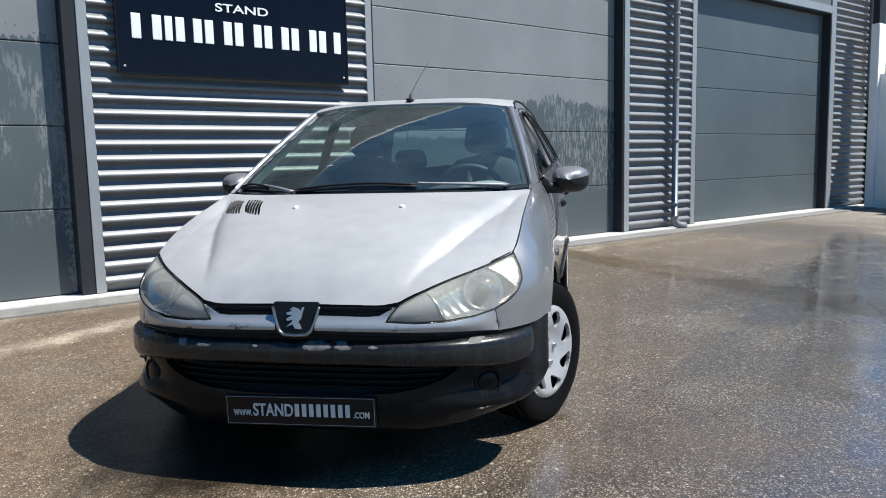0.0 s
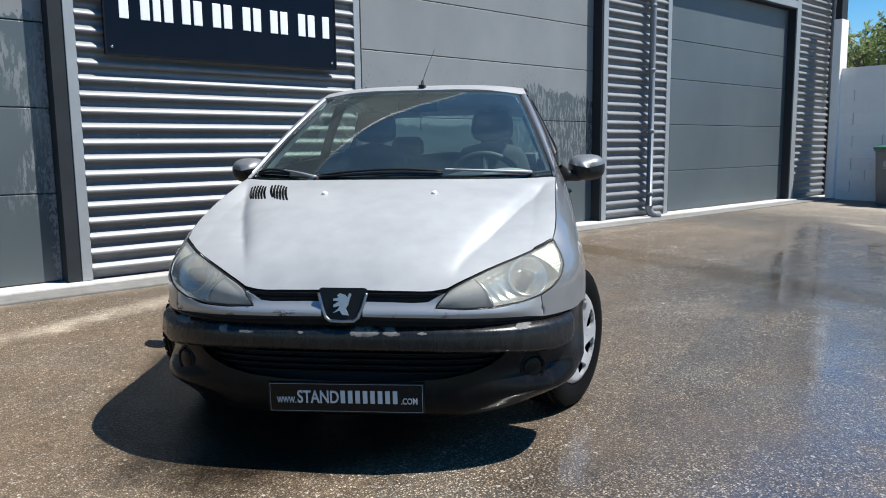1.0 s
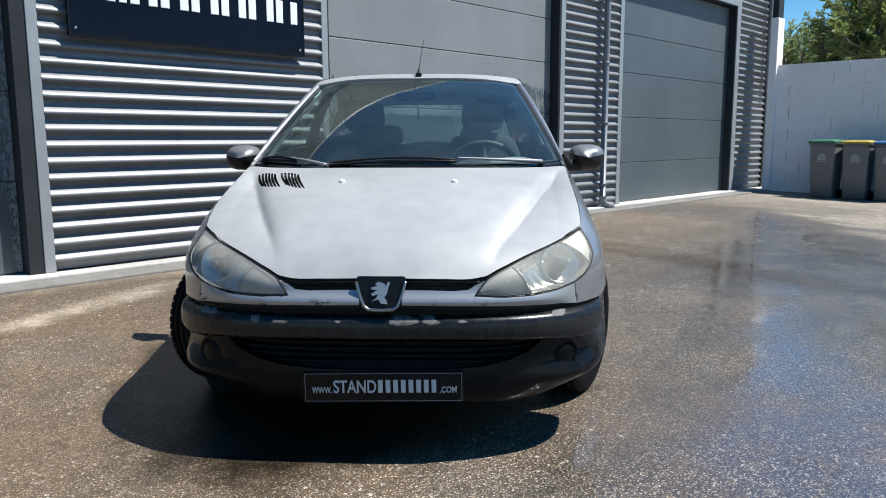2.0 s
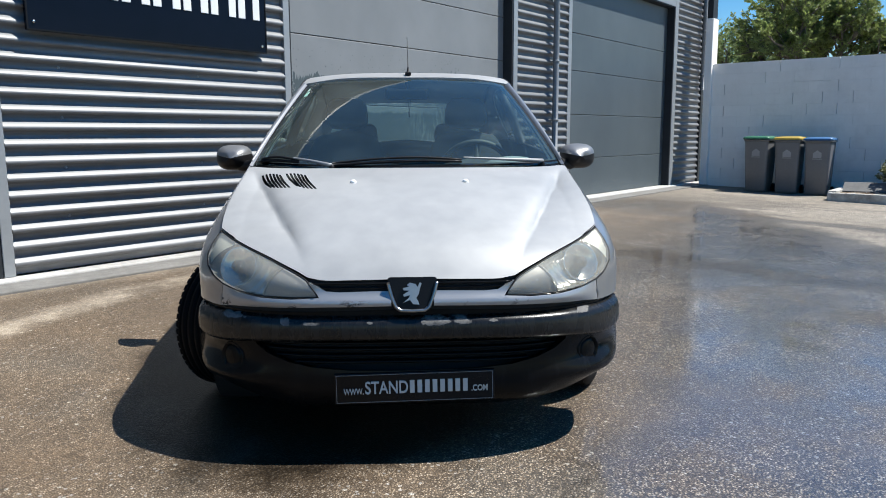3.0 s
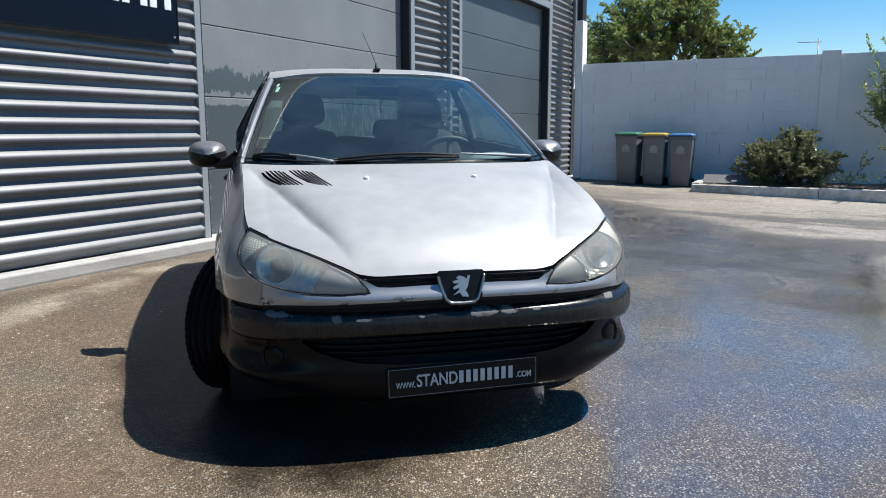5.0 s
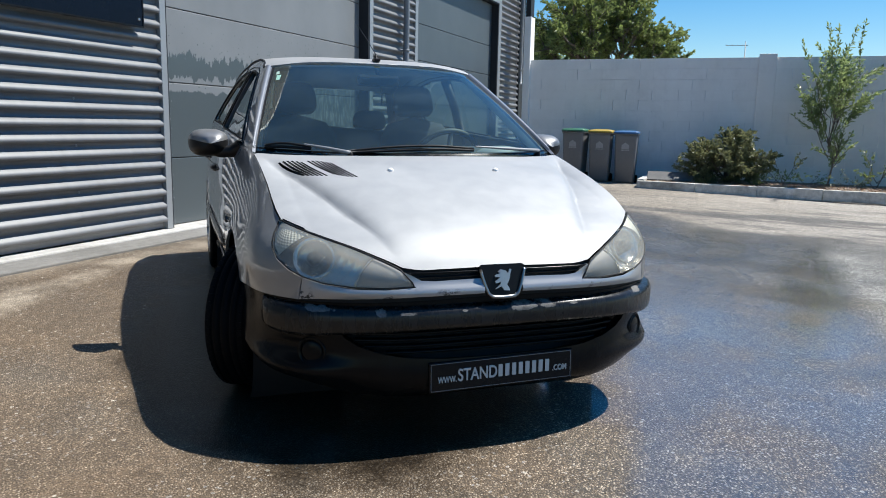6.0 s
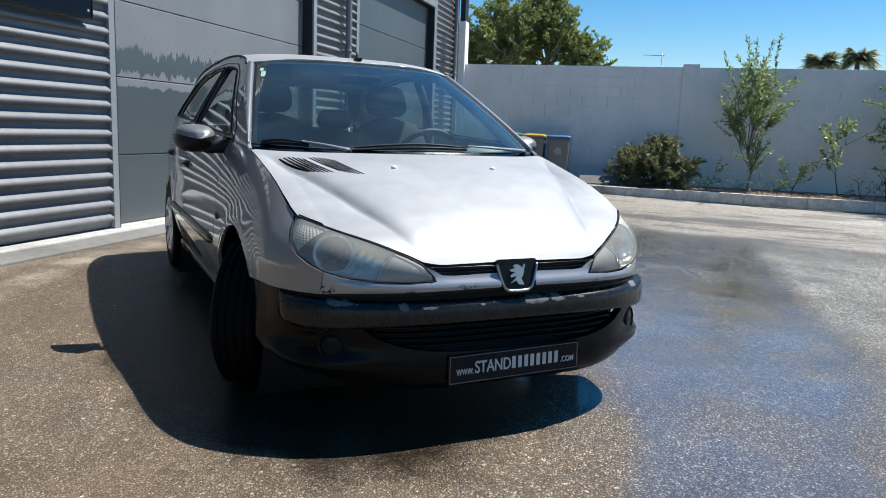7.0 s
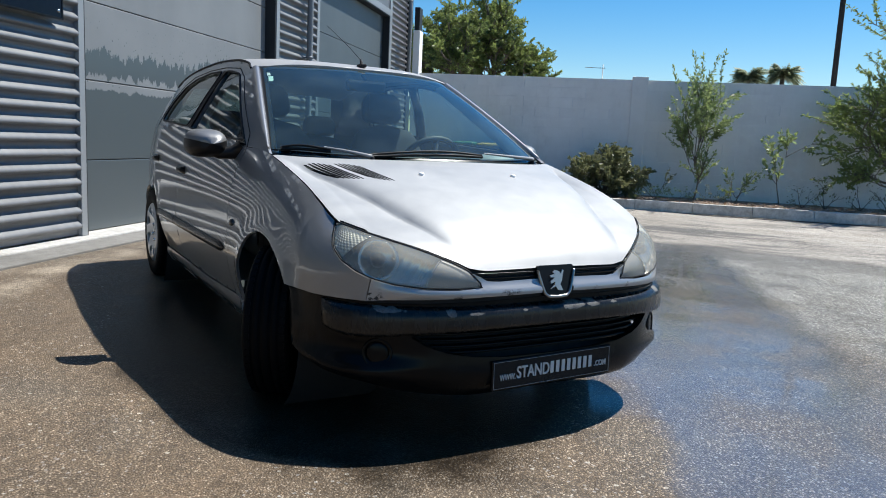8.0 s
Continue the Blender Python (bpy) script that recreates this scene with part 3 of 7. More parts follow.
def cladding_material():
    n = Nodes("grey_cladding")
    p = n.world()
    dust, fine = n.noise(n.scale(p, (0.8, 1, 5)), 1.0, 5, 0.6), n.noise(p, 300, 2)
    run = n.noise(n.scale(p, (14, 1, 0.8)), 1.0, 4, 0.65)
    f = n.math("ADD", n.math("MULTIPLY", dust, 0.6), n.math("MULTIPLY", run, 0.4))
    base = n.mix(n.map(f, 0.35, 0.65), (0.146, 0.149, 0.153), (0.196, 0.199, 0.203))
    return n.set(color=base, metal=0.14, rough=n.map(f, 0.3, 0.7, 0.38, 0.52), normal=n.bump(fine, 0.04, 0.002))


def peeling_material():
    n = Nodes("peeling_paint")
    p = n.obj()
    f = n.noise(n.scale(p, (1.0, 1.0, 2.2)), 34, 6, 0.72)
    where = n.noise(p, 7.5, 3)
    low = n.map(n.xyz(p)[2], 0.545, 0.530)
    bare = n.math("MULTIPLY", n.math("MULTIPLY", n.map(f, 0.50, 0.535), n.map(where, 0.55, 0.60)), low)
    return n.set(color=n.mix(bare, (0.34, 0.344, 0.35), (0.02, 0.02, 0.021)), metal=n.mixf(bare, 0.45, 0.0), rough=n.mixf(bare, 0.34, 0.6), coat=n.mixf(bare, 0.7, 0.0), coat_rough=0.05, normal=n.bump(bare, -0.3, 0.001))


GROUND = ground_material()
PEELING = peeling_material()
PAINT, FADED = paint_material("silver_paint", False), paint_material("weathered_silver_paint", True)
PLASTIC, BAND = plastic_material(), band_material()
GATE, CLADDING = gate_material(), cladding_material()
TRIM_GREY = plain("light_grey_trim", (0.30, 0.315, 0.325), 0.42, 0.2, 0.08, 40)
PIPE_GREY = plain("pipe_grey", (0.19, 0.20, 0.21), 0.45, 0.1, 0.1, 40)
TRIM_DARK = plain("dark_grey_trim", (0.030, 0.033, 0.037), 0.5, 0.0, 0.15, 40)
TRIM_DARK.node_tree.nodes["Principled BSDF"].inputs["Specular IOR Level"].default_value = 0.12
BLOCKS = blockwork_material()
MORTAR = plain("painted_joint", (0.80, 0.795, 0.785), 0.95, 0, 0.15, 30, 0.3)
SLAB = concrete_material("pale_concrete", (0.30, 0.285, 0.26), (0.58, 0.57, 0.545))
KERB = concrete_material("kerb_concrete", (0.20, 0.185, 0.16), (0.72, 0.70, 0.65))
SOIL = concrete_material("dry_soil", (0.10, 0.075, 0.05), (0.22, 0.17, 0.115))
RUBBER = plain("tyre_rubber", (0.004, 0.004, 0.0043), 0.6, 0, 0.25, 80, 0.15)
RUBBER.node_tree.nodes["Principled BSDF"].inputs["Specular IOR Level"].default_value = 0.07
PLATE_BLACK = plain("plate_black", (0.004, 0.004, 0.0045), 0.25, 0, 0.1, 50, 0.02)
PLATE_BLACK.node_tree.nodes["Principled BSDF"].inputs["Specular IOR Level"].default_value = 0.22
MATT_BLACK = plain("matt_black_shell", (0.010, 0.010, 0.011), 0.45, 0, 0.2, 80, 0.05)
SEAL = plain("rubber_seal", (0.012, 0.012, 0.013), 0.5, 0, 0.2, 80, 0.05)
SEAL.node_tree.nodes["Principled BSDF"].inputs["Specular IOR Level"].default_value = 0.18
MATT_BLACK.node_tree.nodes["Principled BSDF"].inputs["Specular IOR Level"].default_value = 0.25
HUBCAP = plain("silver_plastic", (0.58, 0.58, 0.585), 0.30, 0.55, 0.07, 30, 0.03, 0.3, 0.2)
CHROME = plain("chrome", (0.62, 0.62, 0.62), 0.22, 1.0, 0.05, 30, 0.0)
BLACK_GLOSS = plain("gloss_black", (0.010, 0.010, 0.011), 0.3, 0, 0.1, 50, 0.02)
BLACK_GLOSS.node_tree.nodes["Principled BSDF"].inputs["Specular IOR Level"].default_value = 0.15
CABIN = plain("cabin_plastic", (0.030, 0.031, 0.034), 0.62, 0, 0.2, 90, 0.12)
SEAT_CLOTH = plain("seat_cloth", (0.035, 0.038, 0.046), 0.9, 0, 0.3, 160, 0.3)
LINER = plain("roof_lining", (0.40, 0.40, 0.39), 0.95, 0, 0.08, 120, 0.2)
PALE_LINING = plain("pale_pillar_plastic", (0.66, 0.67, 0.64), 0.7, 0, 0.06, 60, 0.05)
SCREEN = glass_material("windscreen_glass", (0.82, 0.95, 0.89), 0.45, 1.66, 0.02, 1.0, 0.035, (0.34, 0.47, 0.50))
REAR_GLASS = glass_material("rear_glass", (0.42, 0.52, 0.50), 0.15, 1.6, 0.02)
SIDE_GLASS = glass_material("side_glass", (0.60, 0.70, 0.65), 0.15, 1.5, 0.02)
LAMP_LENS = glass_material("headlight_lens", (0.965, 0.957, 0.915), 0.36, 1.26, 0.05, 0.24, 0.15, (0.84, 0.83, 0.77))
LAMP_RIB = glass_material("moulded_lens_rib", (0.98, 0.97, 0.94), 0.30, 1.4, 0.10, 0.6, 0.10, (0.82, 0.82, 0.78))
REFLECTOR = plain("lamp_reflector", (0.60, 0.59, 0.555), 0.20, 0.70, 0.18, 25, 0.08)
SIGN_NAVY = plain("navy_print", (0.003, 0.0045, 0.011), 0.2, 0, 0.3, 8, 0.03)
SIGN_NAVY.node_tree.nodes["Principled BSDF"].inputs["Specular IOR Level"].default_value = 0.16
PLATE_PRINT = plain("plate_print", (0.50, 0.50, 0.49), 0.5, 0, 0.05, 20, 0.02)
WHITE = plain("white_print", (0.78, 0.78, 0.77), 0.5, 0, 0.04, 20, 0.02)
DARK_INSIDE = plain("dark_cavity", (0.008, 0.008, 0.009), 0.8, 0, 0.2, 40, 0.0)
LEAF_DARK = leaf_material("glossy_dark_leaf", (0.045, 0.056, 0.024), (0.22, 0.225, 0.105), 0.3)
LEAF_MID = leaf_material("green_leaf", (0.030, 0.050, 0.014), (0.27, 0.325, 0.10), 0.38)
LEAF_DEAD = leaf_material("dead_leaf", (0.045, 0.025, 0.016), (0.34, 0.20, 0.13), 0.15)
LEAF_GARDEN = leaf_material("garden_leaf", (0.034, 0.054, 0.016), (0.28, 0.34, 0.11), 0.42)
LEAF_LIGHT = leaf_material("pale_green_leaf", (0.09, 0.13, 0.04), (0.31, 0.37, 0.15), 0.42)
LEAF_PALM = leaf_material("palm_leaf", (0.10, 0.125, 0.07), (0.30, 0.33, 0.20), 0.4)
BARK = bark_material("grey_bark", (0.06, 0.05, 0.04), (0.19, 0.16, 0.13))
POLE_WOOD = bark_material("dark_timber", (0.012, 0.010, 0.009), (0.04, 0.033, 0.028))
BIN_GREY = plain("bin_plastic", (0.150, 0.150, 0.155), 0.5, 0, 0.12, 30, 0.06)


# ---- the yard and the hall ----
FY = 6.215                # the plane of the hall's posts
HALL_TOP = 4.7


def ground_z(y):
    """The yard falls gently away from the hall."""
    return 0.022 * (min(6.4, max(0.0, y)) - 2.9)


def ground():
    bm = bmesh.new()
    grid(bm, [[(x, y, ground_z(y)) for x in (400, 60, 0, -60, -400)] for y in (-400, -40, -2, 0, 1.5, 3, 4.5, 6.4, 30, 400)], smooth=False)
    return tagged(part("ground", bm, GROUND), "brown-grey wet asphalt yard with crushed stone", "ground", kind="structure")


def cladding(name, x0, x1):
    """Horizontal trapezoidal sheet with its screws, from the slab to the eaves."""
    pitch, deep = 0.1190, 0.042
    # down one rib: from the valley over the lit slope and the rounded nose, then back under it
    shape = ((0.010, 0.0), (0.004, 0.10), (-0.008, 0.42), (-0.022, 0.76), (-0.032, 0.93), (-0.040, 1.0), (-0.050, 0.98), (-0.057, 0.84), (-0.063, 0.50), (-0.068, 0.16), (-0.072, 0.0))
    prof, k = [], int((HALL_TOP - 0.226) / pitch)
    while k > -2:
        for dz, d in shape:
            z = 0.226 + pitch * k + dz
            if 0.10 < z < HALL_TOP:
                prof.append((z, FY + 0.034 - deep * d))
        k -= 1
    bm = bmesh.new()
    grid(bm, [[(x0, y, z), (x1, y, z)] for z, y in prof], smooth=True)
    bm.normal_update()
    if sum(f.normal.y for f in bm.faces) > 0:
        bmesh.ops.reverse_faces(bm, faces=bm.faces)
    ob = tagged(part(name, bm, CLADDING), "grey corrugated steel cladding with horizontal ribs", "wall", kind="structure")
    screw = None
    for row in range(2, 36, 3):
        zz = 0.226 + pitch * row + 0.030
        if zz > 4.4:
            continue
        for xx in np.arange(x0 + 0.42, x1, 1.15):
            if screw is None:
                bm = bmesh.new()
                ring(bm, pose(0, 0, 0, 90), [(0.0, 0.008), (0.005, 0.008), (0.006, 0.003), (0.011, 0.002), (0.011, -0.002)], 10)
                screw = part("screw", bm, TRIM_GREY, ob, smooth=True)
                mesh = screw.data
            else:
                screw = new("screw", mesh)
                screw.parent = ob
            screw.location = (xx, FY + 0.034, zz)
    return ob


def post(name, x0, x1, z0=0.10, z1=HALL_TOP):
    ob = part(name, boxed(x0, x1, FY - 0.004, FY + 0.17, z0, z1, 0.004), TRIM_GREY)
    return tagged(ob, "light grey steel corner trim beside the door opening", "trim", kind="structure")


def gate(name, x0, x1, top, joints, jamb=0.03):
    """A closed sectional door: panels one above another in a dark recess."""
    gy = FY + 0.14
    frame_bm = bmesh.new()
    box(frame_bm, x1 - jamb, x1 + 0.004, FY + 0.005, gy + 0.06, 0.08, top)
    box(frame_bm, x0 - 0.004, x0 + 0.02, FY + 0.005, gy + 0.06, 0.08, top)
    box(frame_bm, x0 + 0.02, x1 - jamb, FY + 0.005, gy + 0.06, top - 0.02, top + 0.004)
    ob = tagged(part(name, frame_bm, TRIM_DARK), "closed grey sectional overhead door in a dark frame", "door", kind="structure")
    seams = [*joints, top - 0.022]
    left, right = x0 + 0.022, x1 - jamb - 0.002
    part("rubber_strip", boxed(left, right, gy, gy + 0.03, 0.080, 0.098, 0.004), SEAL, ob)
    for z, z1 in zip(seams, seams[1:]):
        part("panel", boxed(left, right, gy, gy + 0.04, z + 0.003, z1 - 0.003, 0.006), GATE, ob)
    return ob


def hall():
    for name, x0, x1 in (("wall_cladding_1", 1.576, 4.056), ("wall_cladding_2", 8.03, 9.40), ("wall_cladding_3", 13.60, 14.93), ("wall_cladding_4", -9.0, -3.5)):
        cladding(name, x0, x1)
    for i, (x0, x1) in enumerate(((1.500, 1.576), (4.056, 4.126), (7.93, 8.03), (9.40, 9.50), (13.44, 13.60), (-3.5, -3.42))):
        post(f"trim_{i + 1}", x0, x1)
    gate("door_1", -3.42, 1.500, 3.42, (0.100, 0.770, 1.402, 2.020, 2.63), 0.10), gate("door_2", 4.126, 7.93, 3.42, (0.100, 0.715, 1.392, 2.045, 2.60)), gate("door_3", 9.50, 13.44, 3.42, (0.100, 0.700, 1.380, 2.042, 2.60))
    for i, (x0, x1) in enumerate(((-3.42, 1.5), (4.126, 7.93), (9.50, 13.44))):
        lintel = part(f"lintel_{i + 1}", boxed(x0, x1, FY - 0.004, FY + 0.17, 3.42, 3.54, 0.004), TRIM_GREY)
        tagged(lintel, "light grey steel lintel over the overhead door", "trim", kind="structure")
        tagged(part(f"wall_over_door_{i + 1}", boxed(x0, x1, FY + 0.02, FY + 0.1, 3.54, HALL_TOP), CLADDING), "grey steel cladding above the overhead door", "wall", kind="structure")
    corner = part("trim_8", boxed(14.93, 15.26, FY - 0.02, FY + 0.12, 0.0, HALL_TOP, 0.006), TRIM_DARK)
    tagged(corner, "dark grey steel corner flashing of the hall", "trim", kind="structure")
    # unseen board, added so that the windscreen mirrors something dark
    fascia = part("trim_9", boxed(-9.1, 8.03, FY - 0.075, FY - 0.012, 3.55, HALL_TOP, 0.006), TRIM_DARK)
    tagged(fascia, "dark grey fascia board added along the eaves, unseen", "trim", kind="structure")
    body = part("wall_hall", boxed(-9.0, 15.25, FY + 0.205, FY + 14, 0.0, HALL_TOP), CLADDING)
    tagged(body, "grey steel-clad body of the hall", "wall", kind="structure")
    roof = part("roof", boxed(-9.1, 15.3, FY - 0.05, FY + 14.1, HALL_TOP, HALL_TOP + 0.12, 0.01), TRIM_GREY)
    tagged(roof, "flat grey metal roof edge of the hall", "roof", kind="structure")
    apron = part("pavement_apron", boxed(-9.2, 15.2, FY - 0.42, FY - 0.128, -0.1, 0.083, 0.008), concrete_material("worn_cement", (0.12, 0.115, 0.105), (0.24, 0.23, 0.215)))
    tagged(apron, "worn grey cement gutter along the threshold", "pavement", kind="structure")
    slab = part("pavement", boxed(-9.2, 15.25, FY - 0.125, FY + 0.203, -0.1, 0.098, 0.012), SLAB)
    tagged(slab, "pale concrete threshold strip along the hall", "pavement", kind="structure")


def drainpipe(x, foot):
    ob = empty("drainpipe", pose(x, FY - 0.075, 0), "grey steel drainpipe on the corrugated wall", "drainpipe", "drainpipes on the hall")
    bm = bmesh.new()
    tube(bm, [(0, 0, z) for z in (0.22 if foot else 1.95, 2.4, 3.6, 4.6)], 0.043, 16)
    part("pipe", bm, PIPE_GREY, ob, smooth=True)
    if foot:
        bm = bmesh.new()
        tube(bm, [(0, 0, 0.25), (0, 0, 0.19), (0.02, -0.02, 0.14), (0.07, -0.05, 0.115), (0.14, -0.08, 0.11)], 0.052, 14)
        part("elbow", bm, PIPE_GREY, ob, smooth=True)
    for z in (0.42, 1.28, 2.1, 2.95, 3.8) if foot else (2.25, 3.1, 3.95):
        bm = bmesh.new()
        ring(bm, pose(0, 0, z), [(0.043, -0.018), (0.050, -0.016), (0.050, 0.016), (0.043, 0.018)], 16)
        box(bm, -0.012, 0.012, 0.04, 0.10, -0.01 + z, 0.01 + z)
        part("bracket", bm, PIPE_GREY, ob)


def text_mesh(words, size, spacing=1.0, thick=0.003):
    curve = bpy.data.curves.new("words", "FONT")
    curve.body, curve.size, curve.extrude, curve.space_character = words, size, thick, spacing
    curve.offset = 0.012 * size
    curve.align_x, curve.align_y = "LEFT", "BOTTOM_BASELINE"
    ob = bpy.data.objects.new("words", curve)
    scene.collection.objects.link(ob)
    bpy.context.view_layer.update()
    mesh = bpy.data.meshes.new_from_object(ob.evaluated_get(bpy.context.evaluated_depsgraph_get()))
    bpy.data.objects.remove(ob)
    bpy.data.curves.remove(curve)
    return mesh


def lettering(name, words, width, height, m, material, parent):
    """Words fitted to a width and a height, lying in the x, z plane of m."""
    mesh = text_mesh(words, 1.0)
    co = np.array([v.co[:] for v in mesh.vertices])
    lo, hi = co.min(0), co.max(0)
    for v in mesh.vertices:
        v.co = ((v.co.x - lo[0]) / (hi[0] - lo[0]) * width, -v.co.z, (v.co.y - lo[1]) / (hi[1] - lo[1]) * height)
    # one part for each letter
    bm = bmesh.new()
    bm.from_mesh(mesh)
    bpy.data.meshes.remove(mesh)
    bm.verts.ensure_lookup_table()
    seen = set()
    for first in bm.verts:
        if first in seen:
            continue
        isle, rim = {first}, [first]
        while rim:
            for e in rim.pop().link_edges:
                for v in e.verts:
                    if v not in isle:
                        isle.add(v), rim.append(v)
        seen |= isle
        one = bmesh.new()
        twin = {v: one.verts.new(v.co) for v in isle}
        for f in bm.faces:
            if f.verts[0] in isle:
                one.faces.new([twin[v] for v in f.verts])
        part(name, one, material, parent).matrix_local = m
    bm.free()


def sign():
    x0, x1, z0, z1 = 1.765, 3.819, 1.80, 2.72
    ob = empty("sign_board", pose(x0, FY - 0.05, z0), "navy dealer's sign board with white lettering on the cladding", "sign")
    w, h = x1 - x0, z1 - z0
    part("board", boxed(0, w, 0, 0.035, 0, h, 0.006), SIGN_NAVY, ob)
    bm = bmesh.new()
    for a in ((0, w, -0.004, 0.0, 0, 0.012), (0, w, -0.004, 0.0, h - 0.012, h), (0, 0.012, -0.004, 0, 0.012, h - 0.012), (w - 0.012, w, -0.004, 0, 0.012, h - 0.012)):
        box(bm, *a)
    part("rim", bm, BLACK_GLOSS, ob)
    for x in (0.05, w - 0.05):
        for z in (0.06, h - 0.06):
            bm = bmesh.new()
            ring(bm, pose(x, 0.0, z, 90), [(0.0, 0.010), (0.010, 0.008), (0.012, 0.0)], 12)
            part("bolt", bm, CHROME, ob, smooth=True)
    lettering("letter", "STAND", 0.47, 0.068, pose(0.80, -0.002, 0.545), WHITE, ob)
    # the dealer's name as plain upright bars
    widths = (0.27, 0.07, 0.25, 0.27, 0.28, 0.27, 0.29, 0.26)
    gap = (1.865 - sum(widths) * 0.86) / 7
    x = 0.117
    for k in widths:
        wide = k * 0.86
        thin = min(wide, 0.072)
        for a in {x, x + wide - thin}:
            part("name_bar", boxed(a, a + thin, -0.006, 0.0, 0.275, 0.468, 0.004), WHITE, ob)
        x += wide + gap
    return ob


def block_wall():
    """Painted blockwork with raked joints, two piers, and a coping of its own top course."""
    X, top, y_end = 14.41, 2.42, 5.80
    core = part("wall_east", boxed(X + 0.022, X + 0.2, -14.0, y_end, 0, top - 0.006), MORTAR)
    tagged(core, "white-painted concrete block wall of the yard", "wall", kind="structure")
    L, H, g = 0.50, 0.2016, 0.0002
    near, rest = [], []
    for r in range(12):
        y = y_end + 0.25 * (r % 2)
        while y > -14.0:
            a, b = max(y - L, -14.0), min(y, y_end)
            if b - a > 0.03:
                (near if a > -4.05 else rest).append((r, a, b))
            y -= L
    shared, rng = {}, random.Random(4)
    # paint has closed most joints; some upright ones stay open
    for r, a, b in near:
        gap = rng.choice((0.0, 0.0, 0.0, 0.012, 0.016)) if r not in (0, 1) else rng.choice((0.0, 0.005, 0.014))
        bed = rng.choice((0.0,) * 12 + (0.003,)) if r > 3 else rng.choice((0.0, 0.0, 0.0, 0.004, 0.008))
        key = (round(b - a, 3), gap, bed)
        if key in shared:
            ob = new("block", shared[key])
            ob.parent = core
        else:
            w = key[0] / 2
            ob = part("block", boxed(-0.001, 0.05, -w + g + gap, w - g, -H / 2 + g + bed, H / 2 - g, 0.0006, 1), BLOCKS, core)
            shared[key] = ob.data
        ob.location = (X + rng.uniform(-0.0004, 0.0004), (a + b) / 2, (r + 0.5) * H)
    bm = bmesh.new()
    for r, a, b in rest:
        box(bm, X, X + 0.05, a + g + rng.choice((0, 0, 0.006)), b - g, r * H + g, (r + 1) * H - g)
    tagged(part("blocks", bm, BLOCKS, core), kind="stuff")
    for i, y in enumerate((1.25, -5.6)):
        pier = part(f"pier_{i + 1}", boxed(X - 0.05, X + 0.24, y - 0.16, y + 0.15, 0, top + 0.06, 0.008), BLOCKS)
        tagged(pier, "white-painted pier of the block wall", "pier", kind="structure")
    end = part("pier_3", boxed(X - 0.10, X + 0.2, y_end, y_end + 0.14, 0, 3.28, 0.01), BLOCKS)
    tagged(end, "tall white rendered pier between wall and hall", "pier", kind="structure")
    cap = part("trim_7", boxed(X - 0.08, X + 0.18, y_end + 0.02, y_end + 0.13, 3.28, 3.75, 0.01), TRIM_DARK)
    tagged(cap, "dark metal flashing above the white pier", "trim", kind="structure")


def planter():
    """A raised bed along the wall, kerbed with concrete stones."""
    bed = part("planting_bed", boxed(12.75, 14.40, -14, 3.16, -0.05, 0.12), SOIL)
    tagged(bed, "raised bed of dry brown soil along the wall", "planting bed", kind="structure")
    y, rng = 3.27, random.Random(7)
    x_at = lambda v: 12.62 + (v - 3.27) * 0.045
    while y > -14:
        m = pose(x_at(y - 0.5), y - 0.5, 0, 0, 0, -2.6)
        ob = part("kerb_stone", boxed(0, 0.13, -0.4985, 0.4985, -0.05, 0.137 + rng.uniform(-0.005, 0.005), 0.010), KERB, bed)
        ob.matrix_local = m
        y -= 1.0
    for k in range(2):
        ob = part("kerb_stone", boxed(-0.45, 0.45, -0.065, 0.065, -0.05, 0.165, 0.014), KERB, bed)
        ob.matrix_local = pose(13.2 + 0.91 * k, 3.22, 0)
    slab = part("paving_slab", boxed(-0.14, 0.14, -0.42, 0.42, -0.02, 0.02, 0.006), concrete_material("dark_concrete", (0.10, 0.10, 0.10), (0.17, 0.165, 0.16)))
    slab.matrix_world = pose(13.35, 2.75, 0.19, 0, -30, 3)
    tagged(slab, "loose grey concrete slab lying tilted in the bed", "slab")
    # gravel and dry litter on the bed
    bm = bmesh.new()
    rng = random.Random(2)
    for _ in range(900):
        x, yy, s = rng.uniform(12.8, 14.35), rng.uniform(-6, 3.1), rng.uniform(0.008, 0.024)
        bmesh.ops.create_icosphere(bm, subdivisions=1, radius=s, matrix=pose(x, yy, 0.12, rng.uniform(0, 90), rng.uniform(0, 90), 0) @ Matrix.Diagonal((1, 0.8, 0.5, 1)))
    tagged(part("bed_stones", bm, KERB), "small pale stones strewn on the soil bed", "stones", kind="stuff")
    verts, faces = [], []
    for _ in range(1500):
        x, yy, s, a, lift = rng.uniform(12.55, 13.6), rng.gauss(-0.6, 1.5), rng.uniform(0.02, 0.045), rng.uniform(0, math.tau), rng.uniform(0.004, 0.02)
        d, e = Vector((math.cos(a), math.sin(a), rng.uniform(-0.1, 0.4))) * s, Vector((-math.sin(a), math.cos(a), rng.uniform(-0.4, 0.4))) * s * 0.4
        p, i = Vector((x, min(yy, 3.0), 0.122 + lift)), len(verts)
        verts += [tuple(p - d), tuple(p + e), tuple(p + d), tuple(p - e)]
        faces += [(i, i + 1, i + 2), (i, i + 2, i + 3)]
    mesh = bpy.data.meshes.new("leaf_litter")
    mesh.from_pydata(verts, [], faces)
    mesh.materials.append(LEAF_DEAD)
    tagged(new("leaf_litter", mesh), "dry reddish brown leaves strewn over the soil", "leaf litter", kind="stuff")


